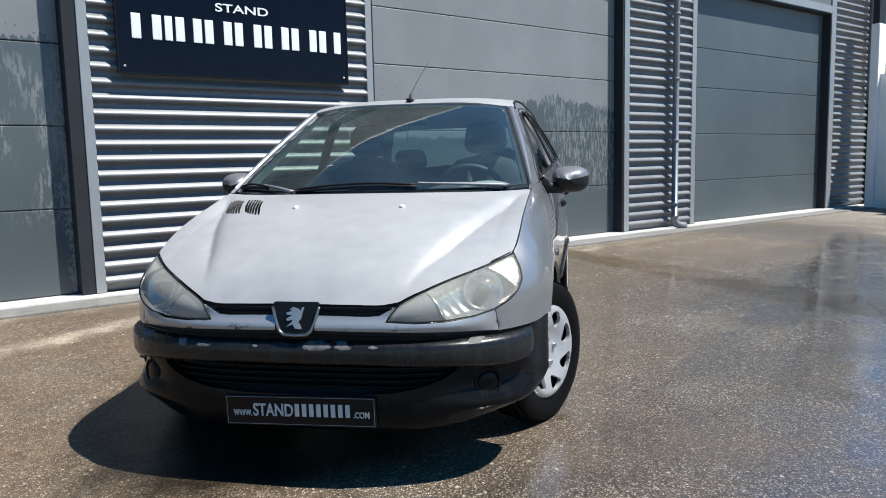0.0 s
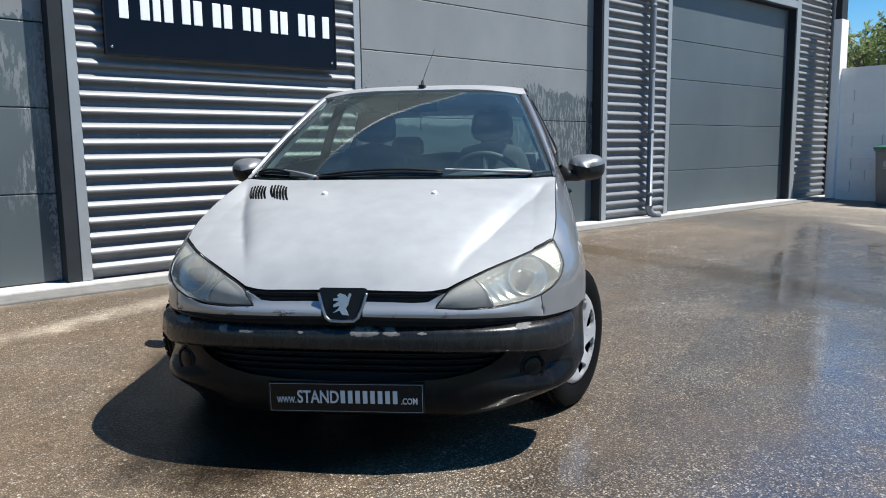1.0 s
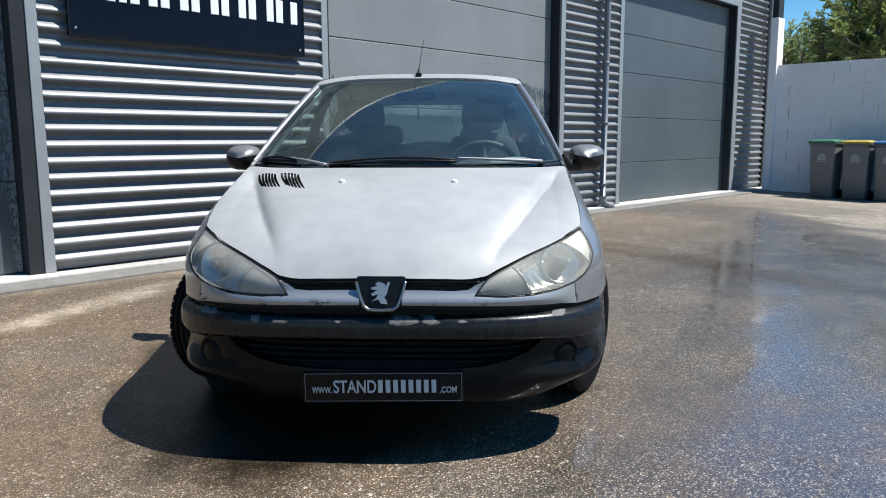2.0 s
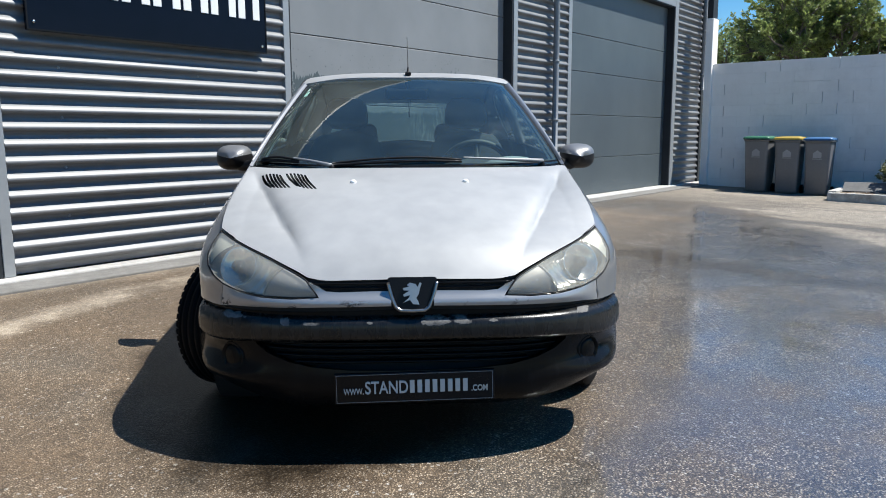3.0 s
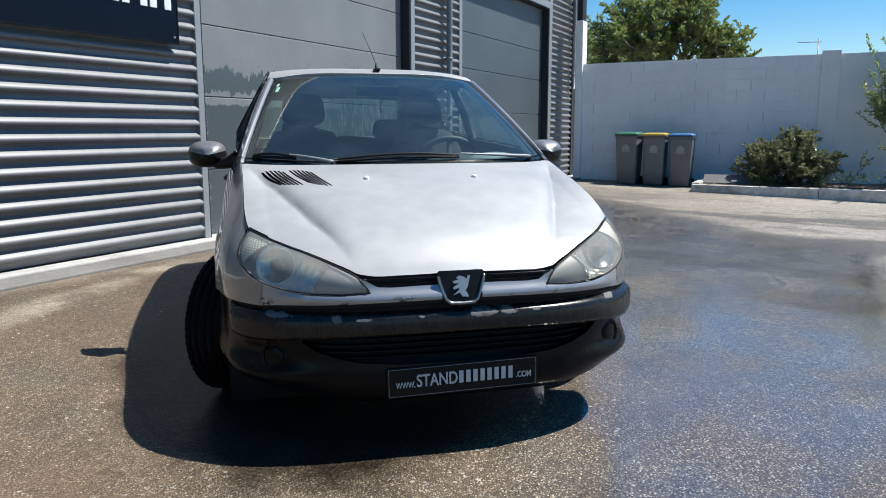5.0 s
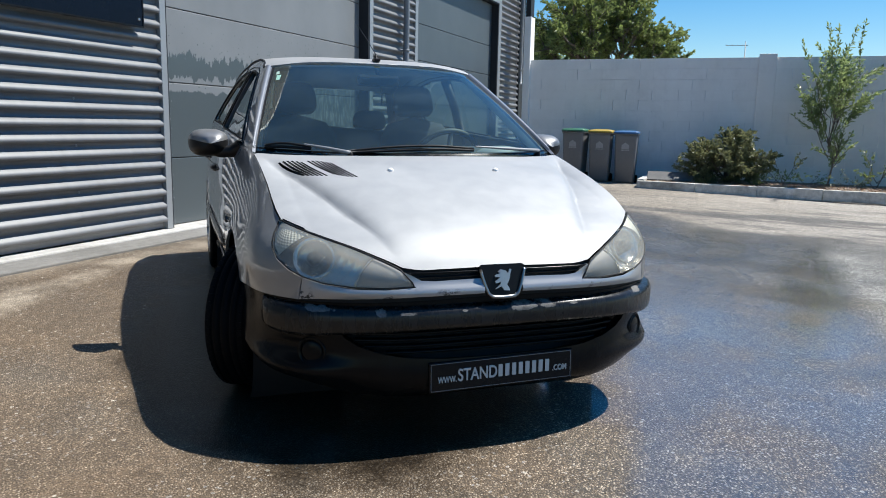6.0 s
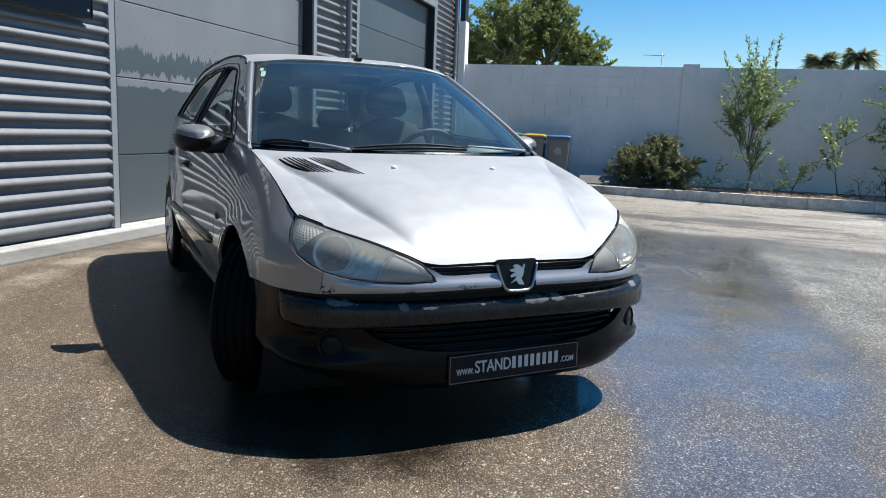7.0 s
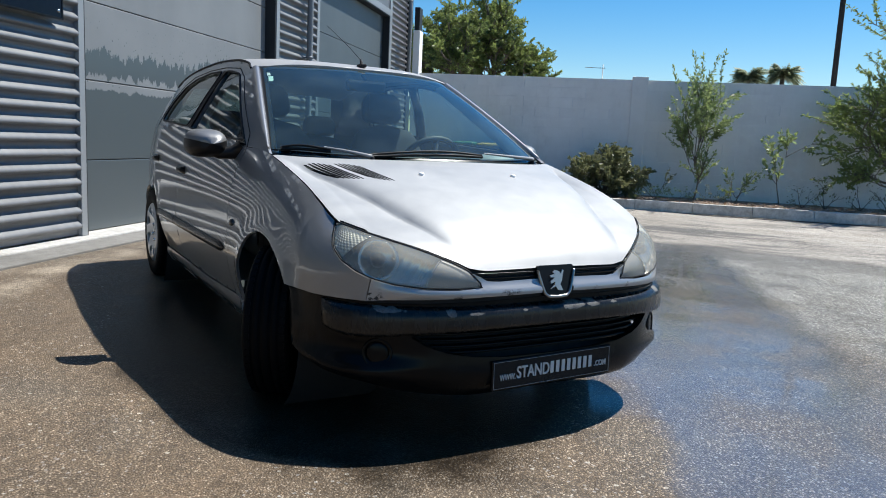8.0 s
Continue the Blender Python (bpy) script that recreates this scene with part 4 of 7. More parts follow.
def wheelie_bin(m, lid_color, label):
    ob = empty("wheelie_bin", m, label, "bin", "waste bins by the wall")
    rows = []
    for z, w, d, y in ((0.06, 0.19, 0.20, 0.02), (0.10, 0.198, 0.215, 0.01), (0.60, 0.215, 0.245, 0), (0.93, 0.228, 0.262, 0), (0.985, 0.232, 0.268, 0)):
        loop = rounded([(-w, -d + y), (w, -d + y), (w, d), (-w, d)], 0.05, 4)
        rows.append([(a, b, z) for a, b in loop])
    bm = bmesh.new()
    vs = grid(bm, rows, True)
    bm.faces.new(vs[0][::-1]), bm.faces.new(vs[-1])
    part("body", bm, BIN_GREY, ob)
    bm = bmesh.new()
    rim = [[(a, b, z) for a, b in rounded([(-w, -w * 1.14), (w, -w * 1.14), (w, w * 1.14), (-w, w * 1.14)], 0.05, 4)] for z, w in ((0.965, 0.236), (0.965, 0.248), (0.995, 0.250), (0.995, 0.236))]
    grid(bm, rim, True)
    part("rim", bm, BIN_GREY, ob)
    lid_mat = plain("lid_plastic", lid_color, 0.4, 0, 0.1, 30, 0.04)
    bm = bmesh.new()
    lid = [[(a, b + oy, z) for a, b in rounded([(-w, -w * 1.15), (w, -w * 1.15), (w, w * 1.15), (-w, w * 1.15)], 0.06, 4)] for z, w, oy in ((0.998, 0.255, -0.012), (1.02, 0.258, -0.012), (1.038, 0.245, 0), (1.055, 0.15, 0.02))]
    vs = grid(bm, lid, True)
    bm.faces.new(vs[-1])
    top = part("lid", bm, lid_mat, ob)
    bm = bmesh.new()
    tube(bm, [(-0.17, 0.30, 1.0), (-0.17, 0.335, 1.01), (0.17, 0.335, 1.01), (0.17, 0.30, 1.0)], 0.014, 8)
    part("handle", bm, BIN_GREY, ob)
    for s in (-1, 1):
        bm = bmesh.new()
        ring(bm, pose(s * 0.215, 0.19, 0.10, 0, 90), [(0.0, -0.025), (0.09, -0.025), (0.10, -0.015), (0.10, 0.015), (0.09, 0.025), (0.0, 0.025)], 20)
        part("wheel", bm, RUBBER, ob, smooth=False)
    # a pale stamped mark: a house outline over a bar
    bm = extruded([(-0.075, 0.70), (0.075, 0.70), (0.075, 0.78), (0.0, 0.83), (-0.075, 0.78)], -0.2595, -0.245)
    box(bm, -0.085, 0.085, -0.2575, -0.24, 0.675, 0.688)
    part("emblem", bm, plain("pale_mark", (0.30, 0.30, 0.30), 0.6), ob, "pale stamped mark")
    return ob


ground(), hall(), drainpipe(8.92, True), drainpipe(14.80, False), sign(), block_wall(), planter()
for y, tint, lab in ((4.63, (0.04, 0.15, 0.085), "dark grey wheelie bin with a green lid by the white wall"),
                     (4.13, (0.42, 0.30, 0.05), "dark grey wheelie bin with a yellow lid by the white wall"),
                     (3.64, (0.045, 0.13, 0.28), "dark grey wheelie bin with a blue lid by the white wall")):
    wheelie_bin(pose(13.72, y, ground_z(y) - 0.055, 0, 0, -90 + random.Random(int(y * 100)).uniform(-4, 4)) @ Matrix.Diagonal((0.9, 1, 1, 1)), tint, lab)


# ---- the car: x across (its left side positive), y from the nose back, z up ----
CAR = empty("car", pose(1.2007, 2.2205, 0, 0, 0, -48.62), "small silver five-door hatchback with weathered paint and black bumpers", "car")
PLAN = [(0, 0.0), (0.12, 0.0005), (0.25, 0.004), (0.36, 0.016), (0.48, 0.048), (0.58, 0.098), (0.66, 0.160), (0.72, 0.228), (0.765, 0.305), (0.792, 0.39),
        (0.806, 0.48), (0.815, 0.62), (0.822, 0.85), (0.826, 1.2), (0.828, 1.8), (0.827, 2.5), (0.826, 2.95), (0.819, 3.3), (0.793, 3.52), (0.725, 3.68), (0.60, 3.77), (0.40, 3.815), (0.2, 3.83), (0, 3.832)]
_cut = np.concatenate([[0], np.cumsum(np.hypot(*np.diff(np.array(PLAN), axis=0).T))])
_px, _py = spl([(s, p[0]) for s, p in zip(_cut, PLAN)]), spl([(s, p[1]) for s, p in zip(_cut, PLAN)])
_ss = np.linspace(0, _cut[-1], 1200)
_sx, _sy = np.array([_px(s) for s in _ss]), np.array([_py(s) for s in _ss])
S_END = float(_cut[-1])
_front = int(np.argmax(_sx))
s_of_x = lambda x: float(np.interp(x, _sx[:_front], _ss[:_front]))      # along the nose
s_of_y = lambda y: float(np.interp(y, _sy, _ss))                         # along the flank
BELT = spl([(0.0, 0.735), (0.33, 0.735), (0.45, 0.785), (0.6, 0.837), (0.8, 0.889), (1.01, 0.936), (1.3, 0.962), (2.0, 1.0), (2.6, 1.03), (3.3, 1.045), (3.83, 1.03)])
TUCK = spl([(0.0, 0.06), (0.33, 0.088), (0.6, 0.105), (1.01, 0.106), (1.3, 0.092), (2.0, 0.078), (2.6, 0.066), (3.1, 0.052), (3.5, 0.056), (3.83, 0.08)])


def flank(s, z):
    """The body's skin at s along its plan curve and height z."""
    neg = s < 0
    s = min(abs(s), S_END)
    x, y = _px(s), _py(s)
    a, b = max(s - 0.004, 0), min(s + 0.004, S_END)
    tx, ty = _px(b) - _px(a), _py(b) - _py(a)
    k = math.hypot(tx, ty)
    nx, ny = ty / k, -tx / k
    zt = BELT(y)
    z0 = 0.575
    t = max(0.0, (z - z0) / (zt - z0))
    inset = TUCK(y) * t**2.3
    mid = min(1.0, max(0.0, (y - 0.5) / 0.4))
    if z < 0.50:
        inset += mid * 0.085 * ((0.50 - z) / 0.30) ** 1.35
    # a slight hollow along the doors above the rubbing strip, and flares over the wheels
    inset += mid * 0.006 * math.exp(-((z - 0.66) / 0.07) ** 2)
    for cy, r in ((AXLE_F, 0.345), (AXLE_R, 0.335)):
        d = math.hypot(y - cy, z - 0.30)
        inset -= 0.012 * math.exp(-((d - r) / 0.05) ** 2)
    x, y = x - nx * inset, y - ny * inset
    return Vector((-x if neg else x, y, z))


AXLE_F, AXLE_R, WHEEL_R = 0.80, 3.235, 0.291
flank_y = lambda y, z: flank(s_of_y(y), z)
HOOD_C = spl([(-0.02, 0.565), (0.018, 0.606), (0.05, 0.642), (0.10, 0.687), (0.2, 0.746), (0.3, 0.790), (0.4, 0.829), (0.5, 0.862), (0.61, 0.893), (0.8, 0.938), (1.01, 0.981)])


def hood_edge(y):
    if y < 0.33:
        return 0.692, BELT(0.33) - HOOD_C(0.33) + HOOD_C(y)
    p = flank_y(y, BELT(y))
    return p.x, p.z


_hy = np.linspace(-0.05, 1.1, 240)
_he = np.array([hood_edge(y) for y in _hy])
_hx, _hz = _he[:, 0], _he[:, 1]


def hood_top(x, y):
    ax = abs(x)
    xe, ze = float(np.interp(y, _hy, _hx)), float(np.interp(y, _hy, _hz))
    zc = HOOD_C(y)
    t = ax / xe
    z = zc - (zc - ze) * t**2.2
    # the swage line that runs from the screen's foot to the inner end of the headlight
    xc = 0.347 + 0.40 * max(0.0, y - 0.04) - 0.06 * max(0.0, y - 0.5)
    fade = min(1.0, max(0.0, (y - 0.06) / 0.25)) * min(1.0, max(0.0, (0.98 - y) / 0.15))
    d = ax - xc
    soft = math.sqrt(d * d + 0.005**2)
    lift = -0.029 * fade * math.exp(-soft / (0.022 if d < 0 else 0.11))
    return Vector((x, y, z + lift * min(1.0, max(0.0, (1 - t) / 0.12))))


# greenhouse
RAIL = spl([(1.06, 0.958), (1.3, 1.083), (1.55, 1.210), (1.75, 1.316), (1.85, 1.362), (2.0, 1.390), (2.3, 1.408), (2.7, 1.405), (3.0, 1.382), (3.3, 1.334), (3.46, 1.295)])
BELT_X = lambda y: flank_y(y, BELT(y)).x


def house(y, z):
    """The side of the cabin above the belt line."""
    b = BELT(y)
    xb = BELT_X(min(max(y, 1.06), 3.72))
    t = max(0.0, z - b)
    x = xb - 0.405 * t - 0.22 * t * t
    x -= 0.10 * max(0.0, y - 2.2) * t * min(1.0, (y - 2.2) / 0.5) if y > 2.2 else 0.0
    return Vector((x, y, z))


ROOF_C = spl([(1.66, 1.366), (1.70, 1.382), (1.80, 1.405), (2.0, 1.428), (2.3, 1.440), (2.7, 1.434), (3.0, 1.412), (3.3, 1.37), (3.45, 1.340)])


def roof_top(x, y):
    yr = max(y, 1.80)
    e = house(yr, RAIL(yr))
    t = min(1.0, abs(x) / e.x)
    zc, ze = ROOF_C(y), RAIL(yr) + 0.006 - 0.30 * (yr - y)
    return Vector((x, y, zc - (zc - ze) * t**3.4))


def on_side(side, fn):
    return lambda u, v: Vector((side * fn(u, v).x, fn(u, v).y, fn(u, v).z))


# outlines that neighbouring panels share
LAMP_LOW = [("x", 0.310, 0.550), ("x", 0.40, 0.547), ("x", 0.50, 0.548), ("x", 0.59, 0.557), ("x", 0.65, 0.573), ("y", 0.19, 0.593), ("y", 0.235, 0.623), ("y", 0.272, 0.657), ("y", 0.300, 0.695), ("y", 0.315, 0.718), ("y", 0.330, 0.733)]
LAMP_LOW_SZ = [((s_of_x(a) if k == "x" else s_of_y(a)), z) for k, a, z in LAMP_LOW]
LAMP_TOP_XY = [(0.351, 0.030), (0.43, 0.076), (0.52, 0.142), (0.61, 0.228), (0.66, 0.288), (0.690, 0.329)]
_lamp_y = spl(LAMP_TOP_XY)
LAMP_TOP_XY = [(float(x), _lamp_y(float(x))) for x in np.linspace(0.351, 0.690, 30)]


def arch(cy, r, a0, a1, n=18, zc=0.30):
    return [(cy + r * math.cos(radians(a0 + (a1 - a0) * i / n)), zc + r * math.sin(radians(a0 + (a1 - a0) * i / n))) for i in range(n + 1)]


def to_s(points):
    return [(s_of_y(y), z) for y, z in points]


def body_shell():
    # bonnet
    edge = []
    for y in np.linspace(0.335, 1.0, 24):
        p = flank_y(y, BELT(y))
        edge.append((p.x - 0.004, float(y)))
    rear = [(0.70, 1.004), (0.62, 0.945), (0.5, 0.885), (0.35, 0.838), (0.18, 0.808), (0, 0.80)]
    lamp = [(x - 0.004, y + 0.006) for x, y in LAMP_TOP_XY]
    nose = spl([(0.0, 0.018), (0.2, 0.020), (0.30, 0.026), (0.347, 0.036)])
    lead = [(float(x), nose(float(x))) for x in np.linspace(0, 0.335, 24)] + lamp
    back = spl([(-0.18, 0.808)] + rear[::-1])

    def resampled(line):
        q = np.array(line, float)
        d = np.concatenate([[0], np.cumsum(np.hypot(*np.diff(q, axis=0).T))])
        return lambda t: (float(np.interp(t * d[-1], d, q[:, 0])), float(np.interp(t * d[-1], d, q[:, 1])))

    front_line, side_line = resampled(lead), resampled([lead[-1]] + edge + [rear[0]])
    rear_line = resampled([(float(x), back(float(x))) for x in np.linspace(0, rear[0][0], 40)])
    f1, r1 = front_line(1), rear_line(1)

    def patch(u, v):
        """From the unit patch of the bonnet, half across and from front to rear, to its plan."""
        a, w = min(1.0, abs(u) / 0.74), max(0.0, min(1.0, v / 0.80)) ** 1.35
        p, q, e = front_line(a), rear_line(a), side_line(w)
        k = a**5
        x = p[0] + (q[0] - p[0]) * w + k * (e[0] - f1[0] - (r1[0] - f1[0]) * w)
        y = p[1] + (q[1] - p[1]) * w + k * (e[1] - f1[1] - (r1[1] - f1[1]) * w)
        return (x if u >= 0 else -x), y

    def unpatch(x, y):
        u, v = x, 0.8 * max(0.01, y / 0.9) ** 0.74
        for _ in range(25):
            p = patch(u, v)
            h = 0.002
            a, b = patch(u + h, v), patch(u, v + h)
            j = np.array([[(a[0] - p[0]) / h, (b[0] - p[0]) / h], [(a[1] - p[1]) / h, (b[1] - p[1]) / h]])
            du, dv = np.linalg.solve(j, [x - p[0], y - p[1]])
            u, v = u + max(-0.1, min(0.1, du)), min(0.8, max(0.0, v + max(-0.1, min(0.1, dv))))
        return u, v

    outline = [(-0.74, 0.0), (0.74, 0.0), (0.74, 0.80), (-0.74, 0.80)]
    vents = []
    for k in range(2):
        for j in range(6):
            t = j / 5
            x0, y0 = -0.630 + 0.110 * k + 0.082 * t, 0.868 - 0.046 * k - 0.050 * t - 0.012 * (2 * t - 1) ** 2
            x1, y1 = -0.560 + 0.110 * k + 0.080 * t, 0.622 - 0.046 * k + 0.040 * (1 - t) ** 2 - 0.012 * t
            line = []
            for q in np.linspace(0, 1, 9):
                line.append((x0 + (x1 - x0) * q - 0.006 * math.sin(math.pi * q), y0 + (y1 - y0) * q, 0.0056 * math.sin(math.pi * (0.12 + 0.76 * q)) ** 0.35))
            vents.append([unpatch(x - w, y) for x, y, w in line] + [unpatch(x + w, y) for x, y, w in line[::-1]])
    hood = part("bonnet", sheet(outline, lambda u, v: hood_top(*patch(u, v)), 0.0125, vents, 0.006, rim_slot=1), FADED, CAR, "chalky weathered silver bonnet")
    # rims of bonnet and slots coloured near-black for the shade in the gaps
    hood.data.materials.append(DARK_INSIDE)
    bm = bmesh.new()
    for x0, x1, y0, y1 in ((-0.655, -0.46, 0.58, 0.885), (-0.53, -0.36, 0.55, 0.835)):
        rows = [[hood_top(x, y) - Vector((0, 0, 0.045)) for x in np.linspace(x0, x1, 6)] for y in np.linspace(y0, y1, 6)]
        grid(bm, rows)
    part("vent_tray", bm, DARK_INSIDE, hood, "dark air vent below the slots")
    for x in (-0.226, 0.226):
        p = hood_top(x, 0.612)
        bm = bmesh.new()
        ring(bm, Matrix.Translation(p) @ pose(0, 0, 0, 12), [(0.012, -0.003), (0.012, 0.004), (0.009, 0.009), (0.0, 0.010)], 14)
        part("washer_jet", bm, WHITE, hood, smooth=True)
    # front wings
    for side in (-1, 1):
        top = to_s([(y, BELT(y) - 0.0005) for y in np.linspace(0.34, 1.02, 16)])
        low = LAMP_LOW_SZ[4:]
        outline = ([(s + 0.004, z - 0.004) for s, z in low] + top + to_s([(1.06, 0.950), (1.15, 0.956), (1.296, 0.958), (1.300, 0.75), (1.302, 0.5), (1.300, 0.30), (1.10, 0.215)])
                   + to_s(arch(AXLE_F, 0.345, -14, 142, 22)) + to_s([(0.515, 0.496), (0.35, 0.494)]) + [(s_of_x(0.662), 0.496)])
        wing = part("front_wing", sheet(outline, on_side(side, lambda u, v: flank(u, v)), 0.026, (), 0.012, (side, -0.4, 0.3)), PAINT, CAR)
        bm = bmesh.new()
        p = flank_y(1.225, 0.632)
        ring(bm, Matrix.Translation((side * p.x, p.y, p.z)) @ pose(0, 0, 0, 0, 90 * side, 0) @ Matrix.Diagonal((0.75, 1.25, 1, 1)), [(0.022, -0.006), (0.021, 0.004), (0.014, 0.009), (0.0, 0.010)], 18)
        part("side_repeater", bm, plain("smoked_lens", (0.05, 0.045, 0.04), 0.15), wing, "small dark side indicator", smooth=True)
    # doors and rear quarter, with the sill below
    for side in (-1, 1):
        fn = on_side(side, flank)
        b0 = lambda y: (y, BELT(y) - 0.002)
        front_door = [b0(y) for y in np.linspace(1.304, 2.405, 12)] + [(2.408, 0.8), (2.40, 0.5), (2.385, 0.292), (1.8, 0.288), (1.304, 0.305)]
        rear_door = [b0(y) for y in np.linspace(2.411, 3.20, 9)] + [(3.20, 0.86), (3.14, 0.75)] + arch(AXLE_R, 0.372, 108, 168, 8) + [(2.84, 0.292), (2.391, 0.292), (2.406, 0.5), (2.413, 0.8)]
        for name, line, hy, hz in (("front_door", front_door, 2.30, 0.800), ("rear_door", rear_door, 3.06, 0.832)):
            door = part(name, sheet(to_s(line), fn, 0.03, (), 0.012, (side, 0, 0.1)), PAINT, CAR)
            p = flank_y(hy, hz)
            bm = bmesh.new()
            rows = []
            for i in range(9):
                t = i / 8
                y = hy - 0.085 + 0.17 * t
                q = flank_y(y, hz)
                bulge = 0.028 * math.sin(math.pi * min(1, max(0, t * 1.0))) ** 0.6 + 0.004
                rows.append([Vector((side * (q.x + bulge * math.cos(a) * (0.2 + 0.8 * abs(math.cos(a)))), y, hz + 0.022 * math.sin(a))) for a in np.linspace(-1.57, 1.57, 7)])
            grid(bm, rows)
            part("door_handle", bm, PLASTIC, door, "black door handle")
            y0, y1 = (1.33, 2.40) if name == "front_door" else (2.42, 2.90)
            rows = []
            for y in np.linspace(y0, y1, 26):
                q = flank_y(y, 0.505)
                taper = min(1.0, (y - y0) / 0.07 + 0.25) if name == "front_door" else 1.0
                prof = [(0.002, -0.024), (0.011, -0.020), (0.014, 0.0), (0.011, 0.018), (0.002, 0.022)]
                rows.append([Vector((side * (flank_y(y, 0.505 + h * taper).x + o * taper + 0.001), y, 0.505 + h * taper)) for o, h in prof])
            bm = bmesh.new()
            grid(bm, rows)
            bm.faces.new([bm.verts.new(p) for p in rows[0]]), bm.faces.new([bm.verts.new(p) for p in rows[-1]])
            part("rubbing_strip", bm, PLASTIC, door, "black rubbing strip")
        quarter = [b0(y) for y in np.linspace(3.205, 3.72, 7)] + [(3.74, 0.8), (3.745, 0.55)] + [(3.60, 0.50)] + arch(AXLE_R, 0.345, 35, 106, 10) + [(3.148, 0.75), (3.206, 0.86)]
        part("rear_wing", sheet(to_s(quarter), fn, 0.035, (), 0.012, (side, 0, 0.1)), PAINT, CAR)
        sill = [(1.155, 0.283), (1.304, 0.299), (1.8, 0.282), (2.385, 0.286), (2.86, 0.286), (2.88, 0.20), (1.9, 0.185), (1.11, 0.19)]
        part("sill", sheet(to_s(sill), on_side(side, lambda u, v: flank(u, v) + Vector((0.018 * math.exp(-((v - 0.25) / 0.04) ** 2), 0, 0))), 0.035, (), 0.05, (side, 0, -0.1)), PAINT, CAR)
    # tail
    fn = lambda u, v: flank(u, v)
    span = S_END
    s0 = s_of_y(3.745)
    tail = lambda u, v: flank(u, v) if u <= span else Vector((-flank(2 * span - u, v).x, flank(2 * span - u, v).y, v))
    part("tailgate", sheet([(s0, 0.50), (s0, 1.02), (2 * span - s0, 1.02), (2 * span - s0, 0.50)], tail, 0.05, (), 0.012, (0, 1, 0)), PAINT, CAR)
    s1 = s_of_y(3.53)
    low = lambda u, v: tail(u, v) + Vector((0, 0.02, 0))
    part("rear_bumper", sheet([(s1, 0.22), (s1, 0.495), (2 * span - s1, 0.495), (2 * span - s1, 0.22)], low, 0.05, (), 0.012, (0, 1, 0)), PLASTIC, CAR, "black rear bumper")
    for side in (-1, 1):
        a, b = s_of_y(3.66), s_of_y(3.77)
        lamp = sheet([(a, 0.72), (a - 0.02, 0.98), (b - 0.06, 0.98), (b, 0.74)], on_side(side, lambda u, v: flank(u, v) + Vector((0.006, 0.006, 0))), 0.03, (), 0.01, (side, 1, 0))
        part("tail_lamp", lamp, plain("red_lens", (0.30, 0.012, 0.01), 0.15), CAR, "red tail lamp")


SIDE_LIGHT = plain("side_light_lens", (0.44, 0.44, 0.38), 0.35, 0.25)


